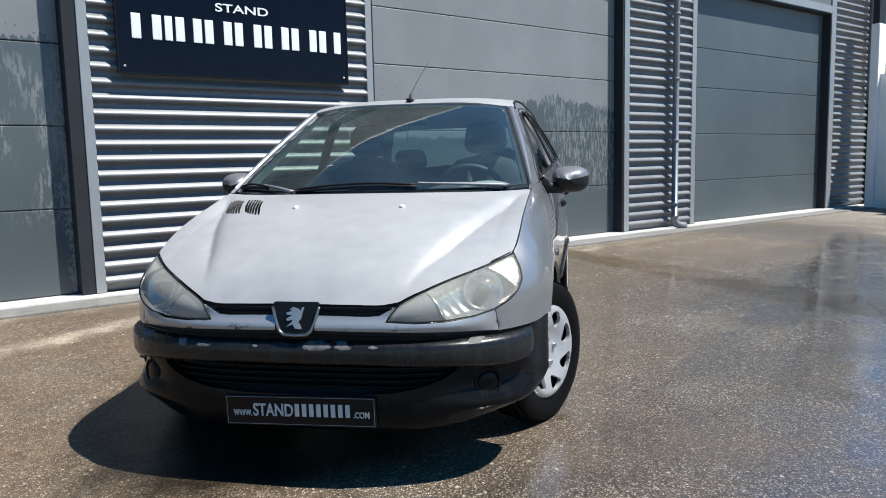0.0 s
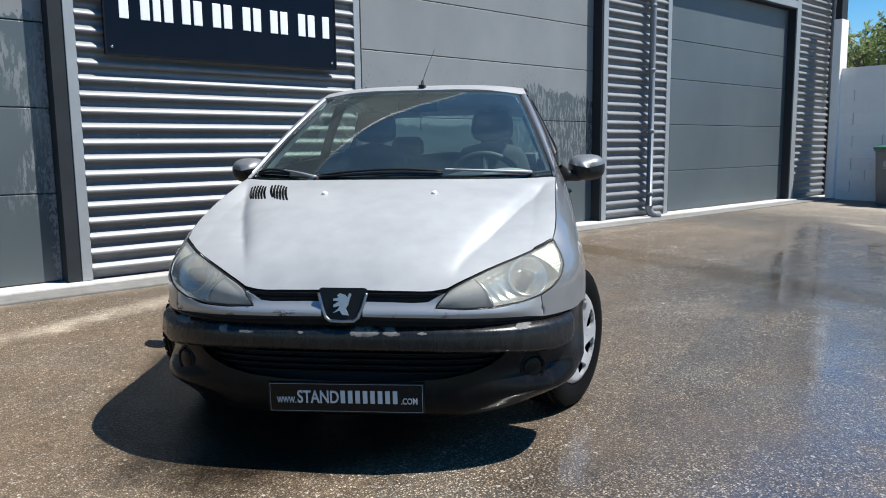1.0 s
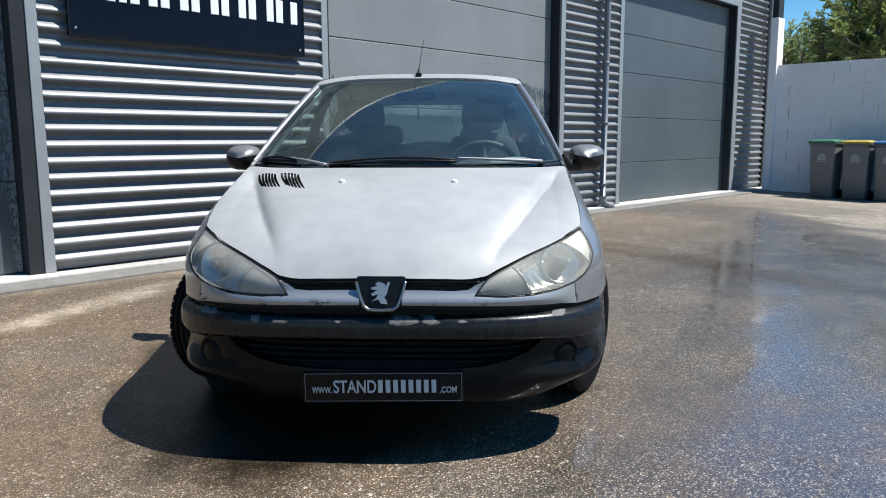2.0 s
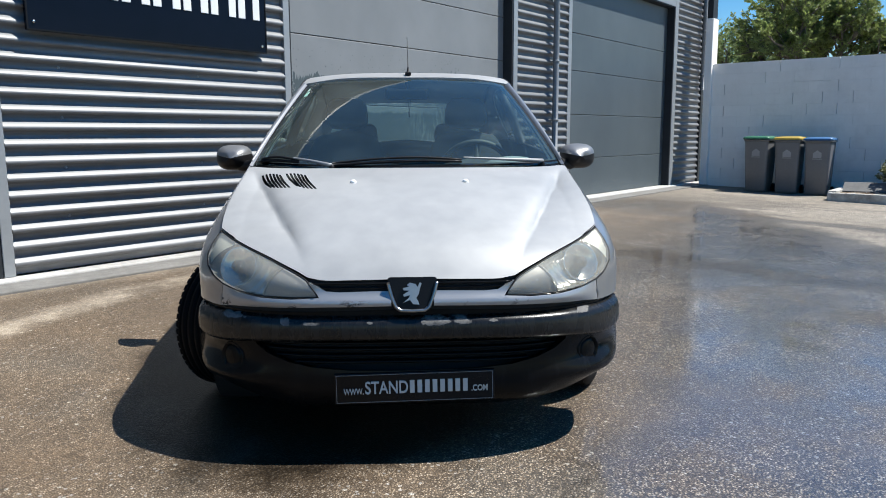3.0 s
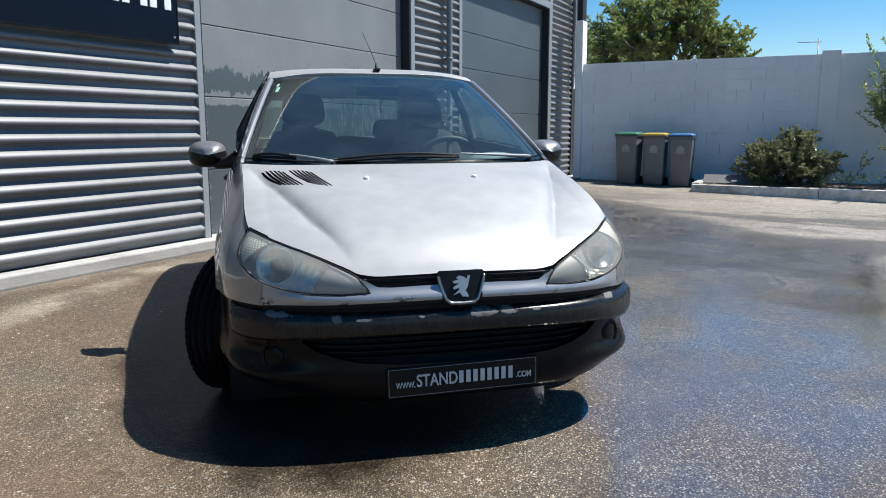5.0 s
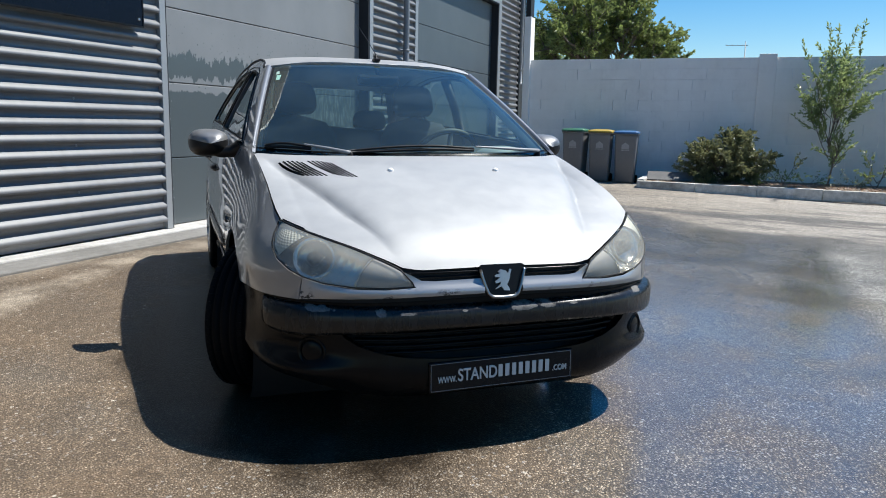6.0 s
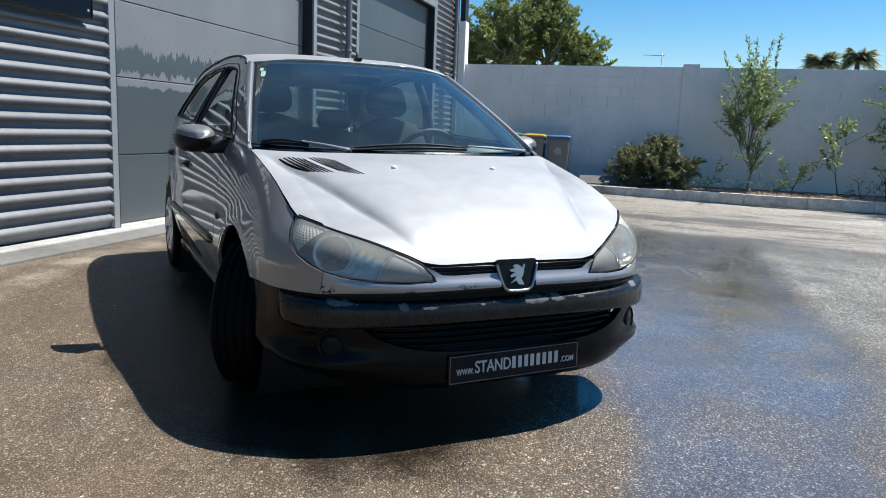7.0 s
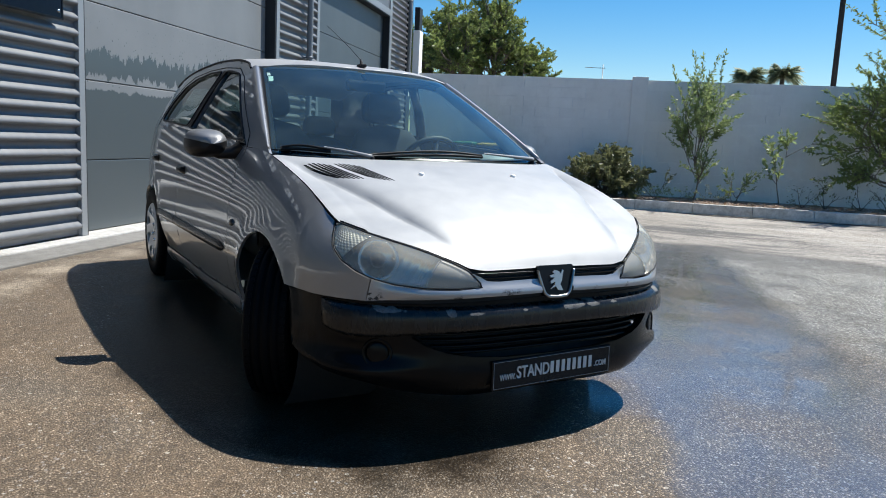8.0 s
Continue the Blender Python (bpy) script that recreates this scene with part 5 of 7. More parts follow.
def lamps():
    """Headlights: reflector bowl, bulb shield, ribbed lens and rubber rim."""
    for side in (-1, 1):
        low = [flank(s, z) for s, z in LAMP_LOW_SZ]
        top = [Vector((0.318, 0.004, 0.566))] + [hood_top(x, y) for x, y in LAMP_TOP_XY]
        n, m = 30, 12

        def along(pts, t):
            d = np.concatenate([[0], np.cumsum([(b - a).length for a, b in zip(pts, pts[1:])])])
            q = t * d[-1]
            i = min(len(pts) - 2, int(np.searchsorted(d, q, side="right")) - 1)
            return pts[i].lerp(pts[i + 1], (q - d[i]) / (d[i + 1] - d[i]))

        def skin(t, q, push=0.0):
            a, b = along(low, t), along(top, t)
            p = a.lerp(b, q)
            bulge = 0.022 * math.sin(math.pi * q) * math.sin(math.pi * min(1, max(0, t))) ** 0.7
            nrm = Vector((0.45, -0.72, 0.53))
            p = p + nrm * (bulge - push)
            return Vector((side * p.x, p.y, p.z))

        bm = bmesh.new()
        grid(bm, [[skin(t, q) for q in np.linspace(0, 1, m)] for t in np.linspace(0.0, 1, n)])
        bm.normal_update()
        if sum(f.normal.y for f in bm.faces) > 0:
            bmesh.ops.reverse_faces(bm, faces=bm.faces)
        lamp = part("headlight", bm, LAMP_LENS, CAR, "yellowed ribbed clear headlight")
        # vertical ribs inside the lens
        bm = bmesh.new()
        for t in np.linspace(0.325, 0.735, 30):
            rows = [[skin(t - 0.0050, q, 0.0045), skin(t, q, 0.0020), skin(t + 0.0050, q, 0.0045)] for q in np.linspace(0.05, 0.95, 10)]
            grid(bm, rows)
        part("lens_rib", bm, LAMP_RIB, lamp)
        bm = bmesh.new()
        back = lambda t, q: 0.012 + 0.065 * (math.sin(math.pi * min(1, max(0, q))) ** 0.55) * min(1, t / 0.35) * min(1, (1 - t) / 0.12 + 0.15)
        flute = lambda t, q: (0.0028 if 0.2 < t < 0.75 else 0.0014) * abs(math.sin(t * (62.0 if t < 0.75 else 130.0))) * (math.sin(math.pi * min(1, max(0, q))) ** 0.5)
        grid(bm, [[skin(t, q, back(t, q) + flute(t, q)) for q in np.linspace(0, 1, m)] for t in np.linspace(0, 1, 160)])
        part("reflector", bm, REFLECTOR, lamp)
        c = skin(0.62, 0.52, 0.052)
        bm = bmesh.new()
        aim = Vector((side * 0.28, -0.90, 0.33)).to_track_quat("Z", "Y").to_matrix().to_4x4()
        ring(bm, Matrix.Translation(c) @ aim, [(0.0, -0.03), (0.045, -0.026), (0.064, -0.010), (0.070, 0.006), (0.068, 0.008), (0.058, -0.004), (0.03, -0.016), (0.0, -0.018)], 28)
        part("lamp_bowl", bm, plain("lamp_bowl_silver", (0.54, 0.535, 0.51), 0.16, 0.8), lamp, smooth=True)
        bm = bmesh.new()
        ring(bm, Matrix.Translation(c) @ aim, [(0.0, 0.022), (0.020, 0.018), (0.025, 0.0), (0.025, -0.02)], 16)
        part("bulb_shield", bm, TRIM_DARK, lamp, smooth=True)
        # grey blind at the tip
        bm = bmesh.new()
        grid(bm, [[skin(t, q, 0.008) for q in np.linspace(0.04, 0.96, 5)] for t in np.linspace(0.02, 0.29, 10)])
        part("lamp_blind", bm, plain("lamp_blind_grey", (0.20, 0.198, 0.19), 0.4, 0.2), lamp, "grey blind at the inner tip")
        bm = bmesh.new()
        grid(bm, [[skin(t, q, d) for q in np.linspace(0.05, 0.95, 8)] for t, d in ((0.292, 0.004), (0.300, 0.005), (0.306, 0.050))])
        part("lamp_divider", bm, REFLECTOR, lamp)
        # pale dimpled side-light pocket at the outer end
        bm = bmesh.new()
        dimple = lambda t, q: 0.010 + 0.0022 * math.sin(t * 190.0) * math.sin(q * 60.0)
        grid(bm, [[skin(t, q, dimple(t, q)) for q in np.linspace(0.06, 0.94, 40)] for t in np.linspace(0.76, 0.975, 50)])
        part("side_light", bm, SIDE_LIGHT, lamp, "pale dimpled side light")
        bm = bmesh.new()
        loop = [skin(t, 0) for t in np.linspace(0, 1, 40)] + [skin(t, 1) for t in np.linspace(1, 0, 40)]
        tube(bm, loop + [loop[0]], 0.0026, 6, False)
        part("rubber_rim", bm, SEAL, lamp, smooth=True)


def front_end():
    # painted strip between grille slot and bumper, in two halves beside the badge
    for side in (-1, 1):
        sx = s_of_x
        line = [(sx(0.070), 0.522), (sx(0.070), 0.569), (sx(0.16), 0.568), (sx(0.24), 0.566), (sx(0.285), 0.569), (sx(0.312), 0.584), (sx(0.340), 0.597), (sx(0.322), 0.571), (sx(0.306), 0.549)]
        line += [(s, z - 0.004) for s, z in LAMP_LOW_SZ[1:5]] + [(sx(0.6605), 0.497), (sx(0.60), 0.505), (sx(0.48), 0.512), (sx(0.3), 0.519)]
        fn = on_side(side, lambda u, v: flank(u, v) + Vector((0, (-0.024 * math.exp(-((v - 0.530) / 0.026) ** 2) + 0.008) * min(1.0, max(0.0, (s_of_x(0.655) - abs(u)) / 0.16)), 0)))
        part("nose_strip", sheet(line, fn, 0.012, (), 0.02, (0, -1, 0)), PEELING, CAR, "silver strip with peeling paint")
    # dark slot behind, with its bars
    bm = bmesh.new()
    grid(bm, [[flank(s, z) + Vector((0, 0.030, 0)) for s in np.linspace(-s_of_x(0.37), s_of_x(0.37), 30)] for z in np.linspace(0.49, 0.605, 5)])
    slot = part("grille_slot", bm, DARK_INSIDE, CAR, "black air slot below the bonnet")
    for z in (0.578, 0.592):
        bm = bmesh.new()
        tube(bm, [flank(s, z) + Vector((0, 0.016, 0)) for s in np.linspace(-s_of_x(0.34), s_of_x(0.34), 24)], 0.004, 6)
        part("slat", bm, PLASTIC, slot, smooth=True)
    # shadow gap under the strip, its shade drawn as a black sheet
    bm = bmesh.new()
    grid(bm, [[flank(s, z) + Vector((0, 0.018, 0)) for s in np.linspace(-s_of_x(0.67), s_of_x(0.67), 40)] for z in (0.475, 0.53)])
    part("gap_filler", bm, DARK_INSIDE, CAR, "black sheet standing for the shade under the painted strip")
    # badge: a chrome-edged black shield with a plain silver shape
    shield = rounded([(-0.084, 0.614), (0.084, 0.614), (0.077, 0.580), (0.050, 0.506), (-0.050, 0.506), (-0.077, 0.580)], 0.016, 5)
    lean = lambda x, z: Vector((x, -0.011 + (z - 0.51) * 0.20 + x * x * 0.3, z))
    badge = part("badge", sheet(shield, lean, 0.02, (), 0.035, (0, -1, 0.2)), BLACK_GLOSS, CAR, "black shield badge with a chrome edge")
    bm = bmesh.new()
    u_line = [(-0.081, 0.598), (-0.076, 0.578), (-0.066, 0.545), (-0.055, 0.518), (-0.040, 0.507), (0, 0.505), (0.040, 0.507), (0.055, 0.518), (0.066, 0.545), (0.076, 0.578), (0.081, 0.598)]
    tube(bm, [lean(x, z) + Vector((0, -0.003, 0)) for x, z in dense(u_line, 0.012, False)], 0.0058, 8)
    part("chrome_edge", bm, plain("dulled_chrome", (0.30, 0.30, 0.30), 0.3, 1.0), badge, "chrome edge", smooth=True)
    shape = [(-0.036, 0.528), (-0.010, 0.538), (0.002, 0.522), (0.026, 0.520), (0.022, 0.532), (0.014, 0.545), (0.024, 0.560), (0.030, 0.585), (0.036, 0.600), (0.028, 0.604), (0.020, 0.586), (0.012, 0.597), (-0.010, 0.603), (-0.022, 0.594), (-0.012, 0.588), (-0.036, 0.582), (-0.034, 0.574), (-0.012, 0.573), (-0.036, 0.558), (-0.032, 0.550), (-0.010, 0.556), (-0.014, 0.546)]
    up = lambda x, z: lean(x, z) + Vector((0, -0.006, 0))
    part("emblem", sheet([(x * 0.86, 0.562 + (z - 0.562) * 0.86) for x, z in shape], up, 0.012, (), 0.005, (0, -1, 0.2)), plain("dull_silver", (0.42, 0.42, 0.42), 0.35, 0.7), badge, "plain silver emblem shape")

    # bumper skin
    s_b = s_of_y(0.47)
    out = spl([(0.150, -0.085), (0.165, -0.045), (0.185, -0.018), (0.22, -0.002), (0.27, 0.006), (0.32, 0.002), (0.38, -0.006), (0.43, -0.012), (0.52, -0.016)])

    def skin(u, z, push=0.0):
        p = flank(u, z)
        s = abs(u)
        a, b = flank(s - 0.004 if s > 0.004 else 0, 0.45), flank(s + 0.004, 0.45)
        t = (b - a).normalized()
        nx, ny = t.y, -t.x
        k = min(1.0, s / 0.72)
        o = out(z) * (1 - 0.35 * k) - push
        pod = math.exp(-((s - 0.74) / 0.17) ** 2)
        o += pod * (0.026 * math.exp(-((z - 0.245) / 0.032) ** 2) - 0.022 * math.exp(-((z - 0.325) / 0.034) ** 2))
        o += 0.010 * math.exp(-((z - 0.235) / 0.06) ** 2) * (1 - k)
        o -= 1.1 * max(0.0, k - 0.55) * max(0.0, 0.27 - z)
        return Vector(((nx * o) * (1 if u >= 0 else -1) + p.x, p.y + ny * o, z))

    sx = s_of_x
    hole_half = [(0, 0.404), (sx(0.2), 0.404), (sx(0.4), 0.400), (sx(0.50), 0.396), (sx(0.535), 0.388), (sx(0.53), 0.378), (sx(0.49), 0.352), (sx(0.42), 0.328), (sx(0.33), 0.311), (sx(0.2), 0.302), (0, 0.300)]
    hole = hole_half + [(-s, z) for s, z in hole_half[-2:0:-1]]
    low_half = [(0, 0.158), (sx(0.28), 0.160), (sx(0.36), 0.172), (sx(0.55), 0.188), (sx(0.66), 0.212), (s_of_y(0.28), 0.240), (s_of_y(0.38), 0.265), (s_b - 0.03, 0.295), (s_b - 0.006, 0.36), (s_b + 0.030, 0.488)]
    line = low_half + [(s_of_x(0.66), 0.490), (0, 0.505)]
    line = line + [(-s, z) for s, z in line[-2:0:-1]]
    bumper = part("front_bumper", sheet(line, skin, 0.018, [hole], 0.03, (0, -1, 0)), PLASTIC, CAR, "black weathered plastic front bumper")
    # raised band along its top
    s_t = s_of_y(0.300)
    lo = spl([(0, 0.402), (0.3, 0.401), (0.55, 0.388), (0.68, 0.374), (0.76, 0.372), (0.84, 0.388), (0.90, 0.415), (0.95, 0.448), (s_t, 0.470)])
    hi = spl([(0, 0.487), (0.5, 0.487), (0.75, 0.486), (0.92, 0.489), (s_t, 0.488)])
    rows = []
    for u in np.linspace(-s_t, s_t, 110):
        a = abs(u)
        k = min(1.0, (s_t - a) / 0.05) ** 0.5
        z0, z1 = lo(a), hi(a)
        prof = [(0.0, 0.02), (0.03, -0.014), (0.08, -0.027), (0.18, -0.0335), (0.34, -0.0360), (0.52, -0.0370), (0.68, -0.0365), (0.80, -0.0335), (0.89, -0.026), (0.96, -0.011), (1.0, 0.02)]
        rows.append([skin(u, z0 + (z1 - z0) * q, (o if o > 0 else o * (0.25 + 0.75 * k))) for q, o in prof])
    bm = bmesh.new()
    grid(bm, rows)
    bm.normal_update()
    if sum(f.normal.y for f in bm.faces) > 0:
        bmesh.ops.reverse_faces(bm, faces=bm.faces)
    part("bumper_band", bm, BAND, bumper, "black raised band with chafed paint marks")
    # lower grille
    bm = bmesh.new()
    grid(bm, [[skin(u, z, 0.065) for u in np.linspace(-sx(0.56), sx(0.56), 40)] for z in (0.28, 0.35, 0.42)])
    part("intake", bm, DARK_INSIDE, bumper, "dark lower air intake")
    for z in (0.322, 0.343, 0.364, 0.385):
        reach = {0.322: 0.40, 0.343: 0.47, 0.364: 0.505, 0.385: 0.52}[z]
        rows = [[skin(u, z + dz, 0.026 + dp) for dz, dp in ((-0.004, 0.022), (-0.0045, 0.002), (0.0, -0.002), (0.0045, 0.002), (0.004, 0.022))] for u in np.linspace(-sx(reach), sx(reach), 40)]
        bm = bmesh.new()
        grid(bm, rows)
        part("grille_bar", bm, PLASTIC, bumper)
    # round blanking covers at the fog lamp places
    for side in (-1, 1):
        c = skin(side * sx(0.628), 0.322, -0.013)
        aim = Vector((side * 0.55, -0.83, 0.05)).to_track_quat("Z", "Y").to_matrix().to_4x4()
        bm = bmesh.new()
        ring(bm, Matrix.Translation(c) @ aim, [(0.0, 0.0), (0.030, 0.0), (0.038, -0.003), (0.041, -0.014), (0.0425, -0.014), (0.046, 0.002), (0.050, -0.001), (0.056, -0.030)], 30)
        part("fog_lamp_cover", bm, PLASTIC, bumper, "round black cover", smooth=True)
    # under tray
    bm = bmesh.new()
    box(bm, -0.55, 0.55, 0.22, 3.6, 0.172, 0.22, 0.01)
    part("underbody", bm, DARK_INSIDE, CAR, "dark underbody")
    # plate
    plate = part("plate", boxed(-0.267, 0.267, -0.0195, -0.008, -0.0525, 0.0525, 0.003), PLATE_BLACK, CAR, "black dealer plate with white lettering")
    plate.matrix_local = pose(0.005, 0.004, 0.2455, 0, -0.9)
    bm = bmesh.new()
    for a in ((-0.261, 0.261, -0.0475, -0.046), (-0.261, 0.261, 0.046, 0.0475), (-0.261, -0.2595, -0.046, 0.046), (0.2595, 0.261, -0.046, 0.046)):
        box(bm, a[0], a[1], -0.0208, -0.0195, a[2], a[3])
    part("white_line", bm, plain("grey_print", (0.22, 0.22, 0.22), 0.5), plate)
    lettering("letter", "WWW.", 0.066, 0.021, pose(-0.237, -0.0205, -0.019), PLATE_PRINT, plate)
    lettering("letter", ".COM", 0.054, 0.021, pose(0.189, -0.0205, -0.019), PLATE_PRINT, plate)
    lettering("letter", "STAND", 0.142, 0.044, pose(-0.165, -0.0205, -0.019), PLATE_PRINT, plate)
    step = 0.203 / 8
    for k in range(8):
        part("name_bar", boxed(-0.017 + k * step, -0.017 + (k + 0.62) * step, -0.0212, -0.0195, -0.019, 0.025, 0.001, 1), PLATE_PRINT, plate)


def pane_frame():
    """Windscreen, roof, pillars, side windows and rear window."""
    foot = [Vector((x, y, z)) for x, y, z in ((0, 0.815, 0.928), (0.18, 0.827, 0.929), (0.35, 0.864, 0.931), (0.5, 0.924, 0.935), (0.62, 0.995, 0.940), (0.700, 1.058, 0.946))]
    head = [Vector((x, y, z)) for x, y, z in ((0, 1.690, 1.372), (0.14, 1.693, 1.371), (0.27, 1.703, 1.368), (0.39, 1.722, 1.363), (0.47, 1.742, 1.357), (0.527, 1.768, 1.346))]
    fx = [spl([(i / 5, p[k]) for i, p in enumerate(foot)]) for k in range(3)]
    hx = [spl([(i / 5, p[k]) for i, p in enumerate(head)]) for k in range(3)]

    def screen(u, v, push=0.0):
        a = abs(u)
        p, q = Vector([f(a) for f in fx]), Vector([f(a) for f in hx])
        r = p.lerp(q, v) + Vector((0, -0.42, 0.90)) * (0.028 * 4 * v * (1 - v) * (1 - 0.5 * a * a) - push)
        return Vector((r.x if u >= 0 else -r.x, r.y, r.z))

    bm = bmesh.new()
    grid(bm, [[screen(u, v) for u in np.linspace(-1, 1, 33)] for v in np.linspace(0, 1, 17)])
    bm.normal_update()
    if sum(f.normal.z for f in bm.faces) < 0:
        bmesh.ops.reverse_faces(bm, faces=bm.faces)
    glass = part("windscreen", bm, SCREEN, CAR, "bluish windscreen with dried water drops")
    # black printed border
    bm = bmesh.new()
    for a, b in ((0.0, 0.05), (0.972, 1.0)):
        grid(bm, [[screen(u, v, 0.004) for u in np.linspace(-1, 1, 33)] for v in (a, b)])
    for sgn in (-1, 1):
        grid(bm, [[screen(sgn * u, v, 0.004) for u in (0.955, 1.0)] for v in np.linspace(0, 1, 17)])
    part("black_border", bm, SEAL, glass)
    part("sticker", sheet([(-0.935, 0.80), (-0.87, 0.80), (-0.86, 0.87), (-0.93, 0.875)], lambda u, v: screen(u, v, 0.005), 0.03), plain("pale_sticker", (0.55, 0.72, 0.66), 0.6), glass, "small pale green sticker")
    part("sticker", sheet([(-0.945, 0.885), (-0.89, 0.885), (-0.895, 0.93), (-0.945, 0.93)], lambda u, v: screen(u, v, 0.005), 0.03), plain("white_sticker", (0.7, 0.74, 0.72), 0.6), glass, "small white sticker")
    # cowl between bonnet and screen
    bm = bmesh.new()
    rows = []
    for u in np.linspace(-1, 1, 41):
        p = screen(u, 0.03)
        q = screen(u, 0.0)
        r = Vector((q.x * 1.0, q.y - 0.05, q.z - 0.030))
        rows.append([p + Vector((0, 0, 0.002)), q + Vector((0, 0, -0.004)), r])
    grid(bm, rows)
    part("cowl", bm, PLASTIC, CAR, "black cowl panel below the windscreen")
    # wipers
    for pts, arm in (([(-0.92, 0.020), (-0.75, 0.036), (-0.58, 0.032)], [(-0.62, 0.042), (-0.50, 0.026), (-0.38, 0.000)]),
                     ([(-0.38, 0.016), (-0.16, 0.040), (0.05, 0.052), (0.26, 0.044)], [(0.27, 0.052), (0.42, 0.040), (0.64, 0.020), (0.78, 0.006)])):
        uv = spl(pts)
        us = np.linspace(pts[0][0], pts[-1][0], 18)
        bm = bmesh.new()
        tube(bm, [screen(u, uv(u), -0.010) for u in us], 0.0065, 6)
        tube(bm, [screen(u, uv(u) + 0.008, -0.014 - 0.009 * math.sin(math.pi * i / 17)) for i, u in enumerate(us)], 0.0055, 6)
        wiper = part("wiper", bm, SEAL, CAR, "black windscreen wiper", smooth=True)
        ar = spl(arm)
        bm = bmesh.new()
        us = np.linspace(arm[0][0], arm[-1][0], 12)
        tube(bm, [screen(u, ar(u), -0.024 + 0.006 * i / 11) for i, u in enumerate(us)], [0.0035 + 0.0065 * i / 11 for i in range(12)], 8)
        # the arm's colour is raised to a pale grey for the sun on it
        part("wiper_arm", bm, plain("sunlit_arm_grey", (0.24, 0.24, 0.245), 0.5, 0.2), wiper, "wiper arm coloured pale grey as if sunlit", smooth=True)
        c = screen(arm[-1][0], arm[-1][1], -0.012)
        bm = bmesh.new()
        ring(bm, Matrix.Translation(c), [(0.013, -0.02), (0.012, 0.004), (0.007, 0.010), (0, 0.011)], 16)
        part("pivot_cap", bm, SEAL, wiper, smooth=True)

    # roof
    side_edge = [(house(float(y), RAIL(y)).x - 0.004, float(y)) for y in np.linspace(1.80, 3.44, 24)]
    front = [(hx[0](i / 12), hx[1](i / 12) + 0.007) for i in range(13)]
    half = front[:-1] + [(0.530, 1.782)] + side_edge + [(0.42, 3.455), (0.2, 3.47), (0, 3.475)]
    line = half + [(-x, y) for x, y in half[-2:0:-1]]
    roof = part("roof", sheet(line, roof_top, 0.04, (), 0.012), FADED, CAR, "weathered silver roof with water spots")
    for side in (-1, 1):
        bm = bmesh.new()
        tube(bm, [Vector((side * (house(float(y), RAIL(y)).x - 0.001), float(y), RAIL(y) + 0.004)) for y in np.linspace(1.80, 3.44, 24)], 0.006, 6)
        part("drip_moulding", bm, SEAL, roof, smooth=True)
    ant = part("aerial", boxed(-0.016, 0.016, -0.03, 0.035, -0.004, 0.014, 0.005), SEAL, CAR, "black roof aerial")
    ant.matrix_local = pose(0.008, 1.75, ROOF_C(1.75) + 0.003, 0)
    bm = bmesh.new()
    tube(bm, [(0, 0, 0.0), (0, 0.008, 0.022), (0, 0.018, 0.04)], [0.009, 0.008, 0.005], 10)
    tube(bm, [(0, 0.016, 0.036), (0, 0.20, 0.128), (0, 0.51, 0.265)], [0.0022, 0.0018, 0.0014], 6)
    part("aerial_rod", bm, SEAL, ant, smooth=True)

    for side in (-1, 1):
        # pillar between screen and door frame, with its seal
        bm = bmesh.new()
        rows, faces = [], []
        for v in np.linspace(0, 1, 20):
            a = screen(1, float(v))
            y = 1.085 + (1.802 - 1.085) * v
            b = house(y, RAIL(y) - 0.002)
            swell = Vector((0.45, -0.35, 0.82)) * (0.012 + 0.006 * v)
            rows.append([Vector((side * q.x, q.y, q.z)) for q in (a, a.lerp(b, 0.12) - Vector((0, 0, 0.004)), a.lerp(b, 0.24))])
            faces.append([Vector((side * q.x, q.y, q.z)) for q in (a.lerp(b, 0.24), a.lerp(b, 0.28) + swell * 0.5, a.lerp(b, 0.38) + swell * 0.9, a.lerp(b, 0.55) + swell, a.lerp(b, 0.78) + swell * 0.62, b)])
        grid(bm, rows)
        part("pillar_seal", bm, SEAL, CAR, "black seal along the windscreen pillar")
        bm = bmesh.new()
        grid(bm, faces)
        bmesh.ops.recalc_face_normals(bm, faces=bm.faces)
        part("windscreen_pillar", bm, PAINT, CAR, "silver windscreen pillar")
        # pale lining of the pillar, seen through the screen
        bm = bmesh.new()
        rows = []
        for v in np.linspace(0, 1, 16):
            a = screen(0.945, float(v), 0.014)
            b = house(1.37 + 0.56 * v, 0.985 + 0.333 * v) - Vector((0.022, 0, 0))
            rows.append([Vector((side * q.x, q.y, q.z)) for q in (a, a.lerp(b, 0.5) - Vector((0.016, 0, 0)), b)])
        grid(bm, rows)
        part("pillar_lining", bm, PALE_LINING, CAR, "pale plastic pillar lining")
        fn = on_side(side, house)
        frame = [(1.03, 0.944)] + [(float(y), RAIL(y)) for y in np.linspace(1.075, 3.44, 40)] + [(3.58, 1.18), (3.70, BELT(3.70)), (3.3, BELT(3.3) - 0.0), (2.6, BELT(2.6)), (2.0, BELT(2.0)), (1.3, BELT(1.3)), (1.15, 0.956)]
        win_f = rounded([(1.36, 0.985), (1.78, 1.232), (1.93, 1.318), (2.10, 1.342), (2.205, 1.348), (2.37, 1.030)], 0.03)
        win_r = rounded([(2.45, 1.042), (2.275, 1.350), (2.55, 1.352), (2.83, 1.328), (3.00, 1.278), (3.11, 1.18), (3.14, 1.070)], 0.045)
        pil = part("cabin_side", sheet(frame, fn, 0.03, [win_f, win_r], 0.014, (side, 0, 0.2)), PAINT, CAR, "silver window frame and roof pillars")
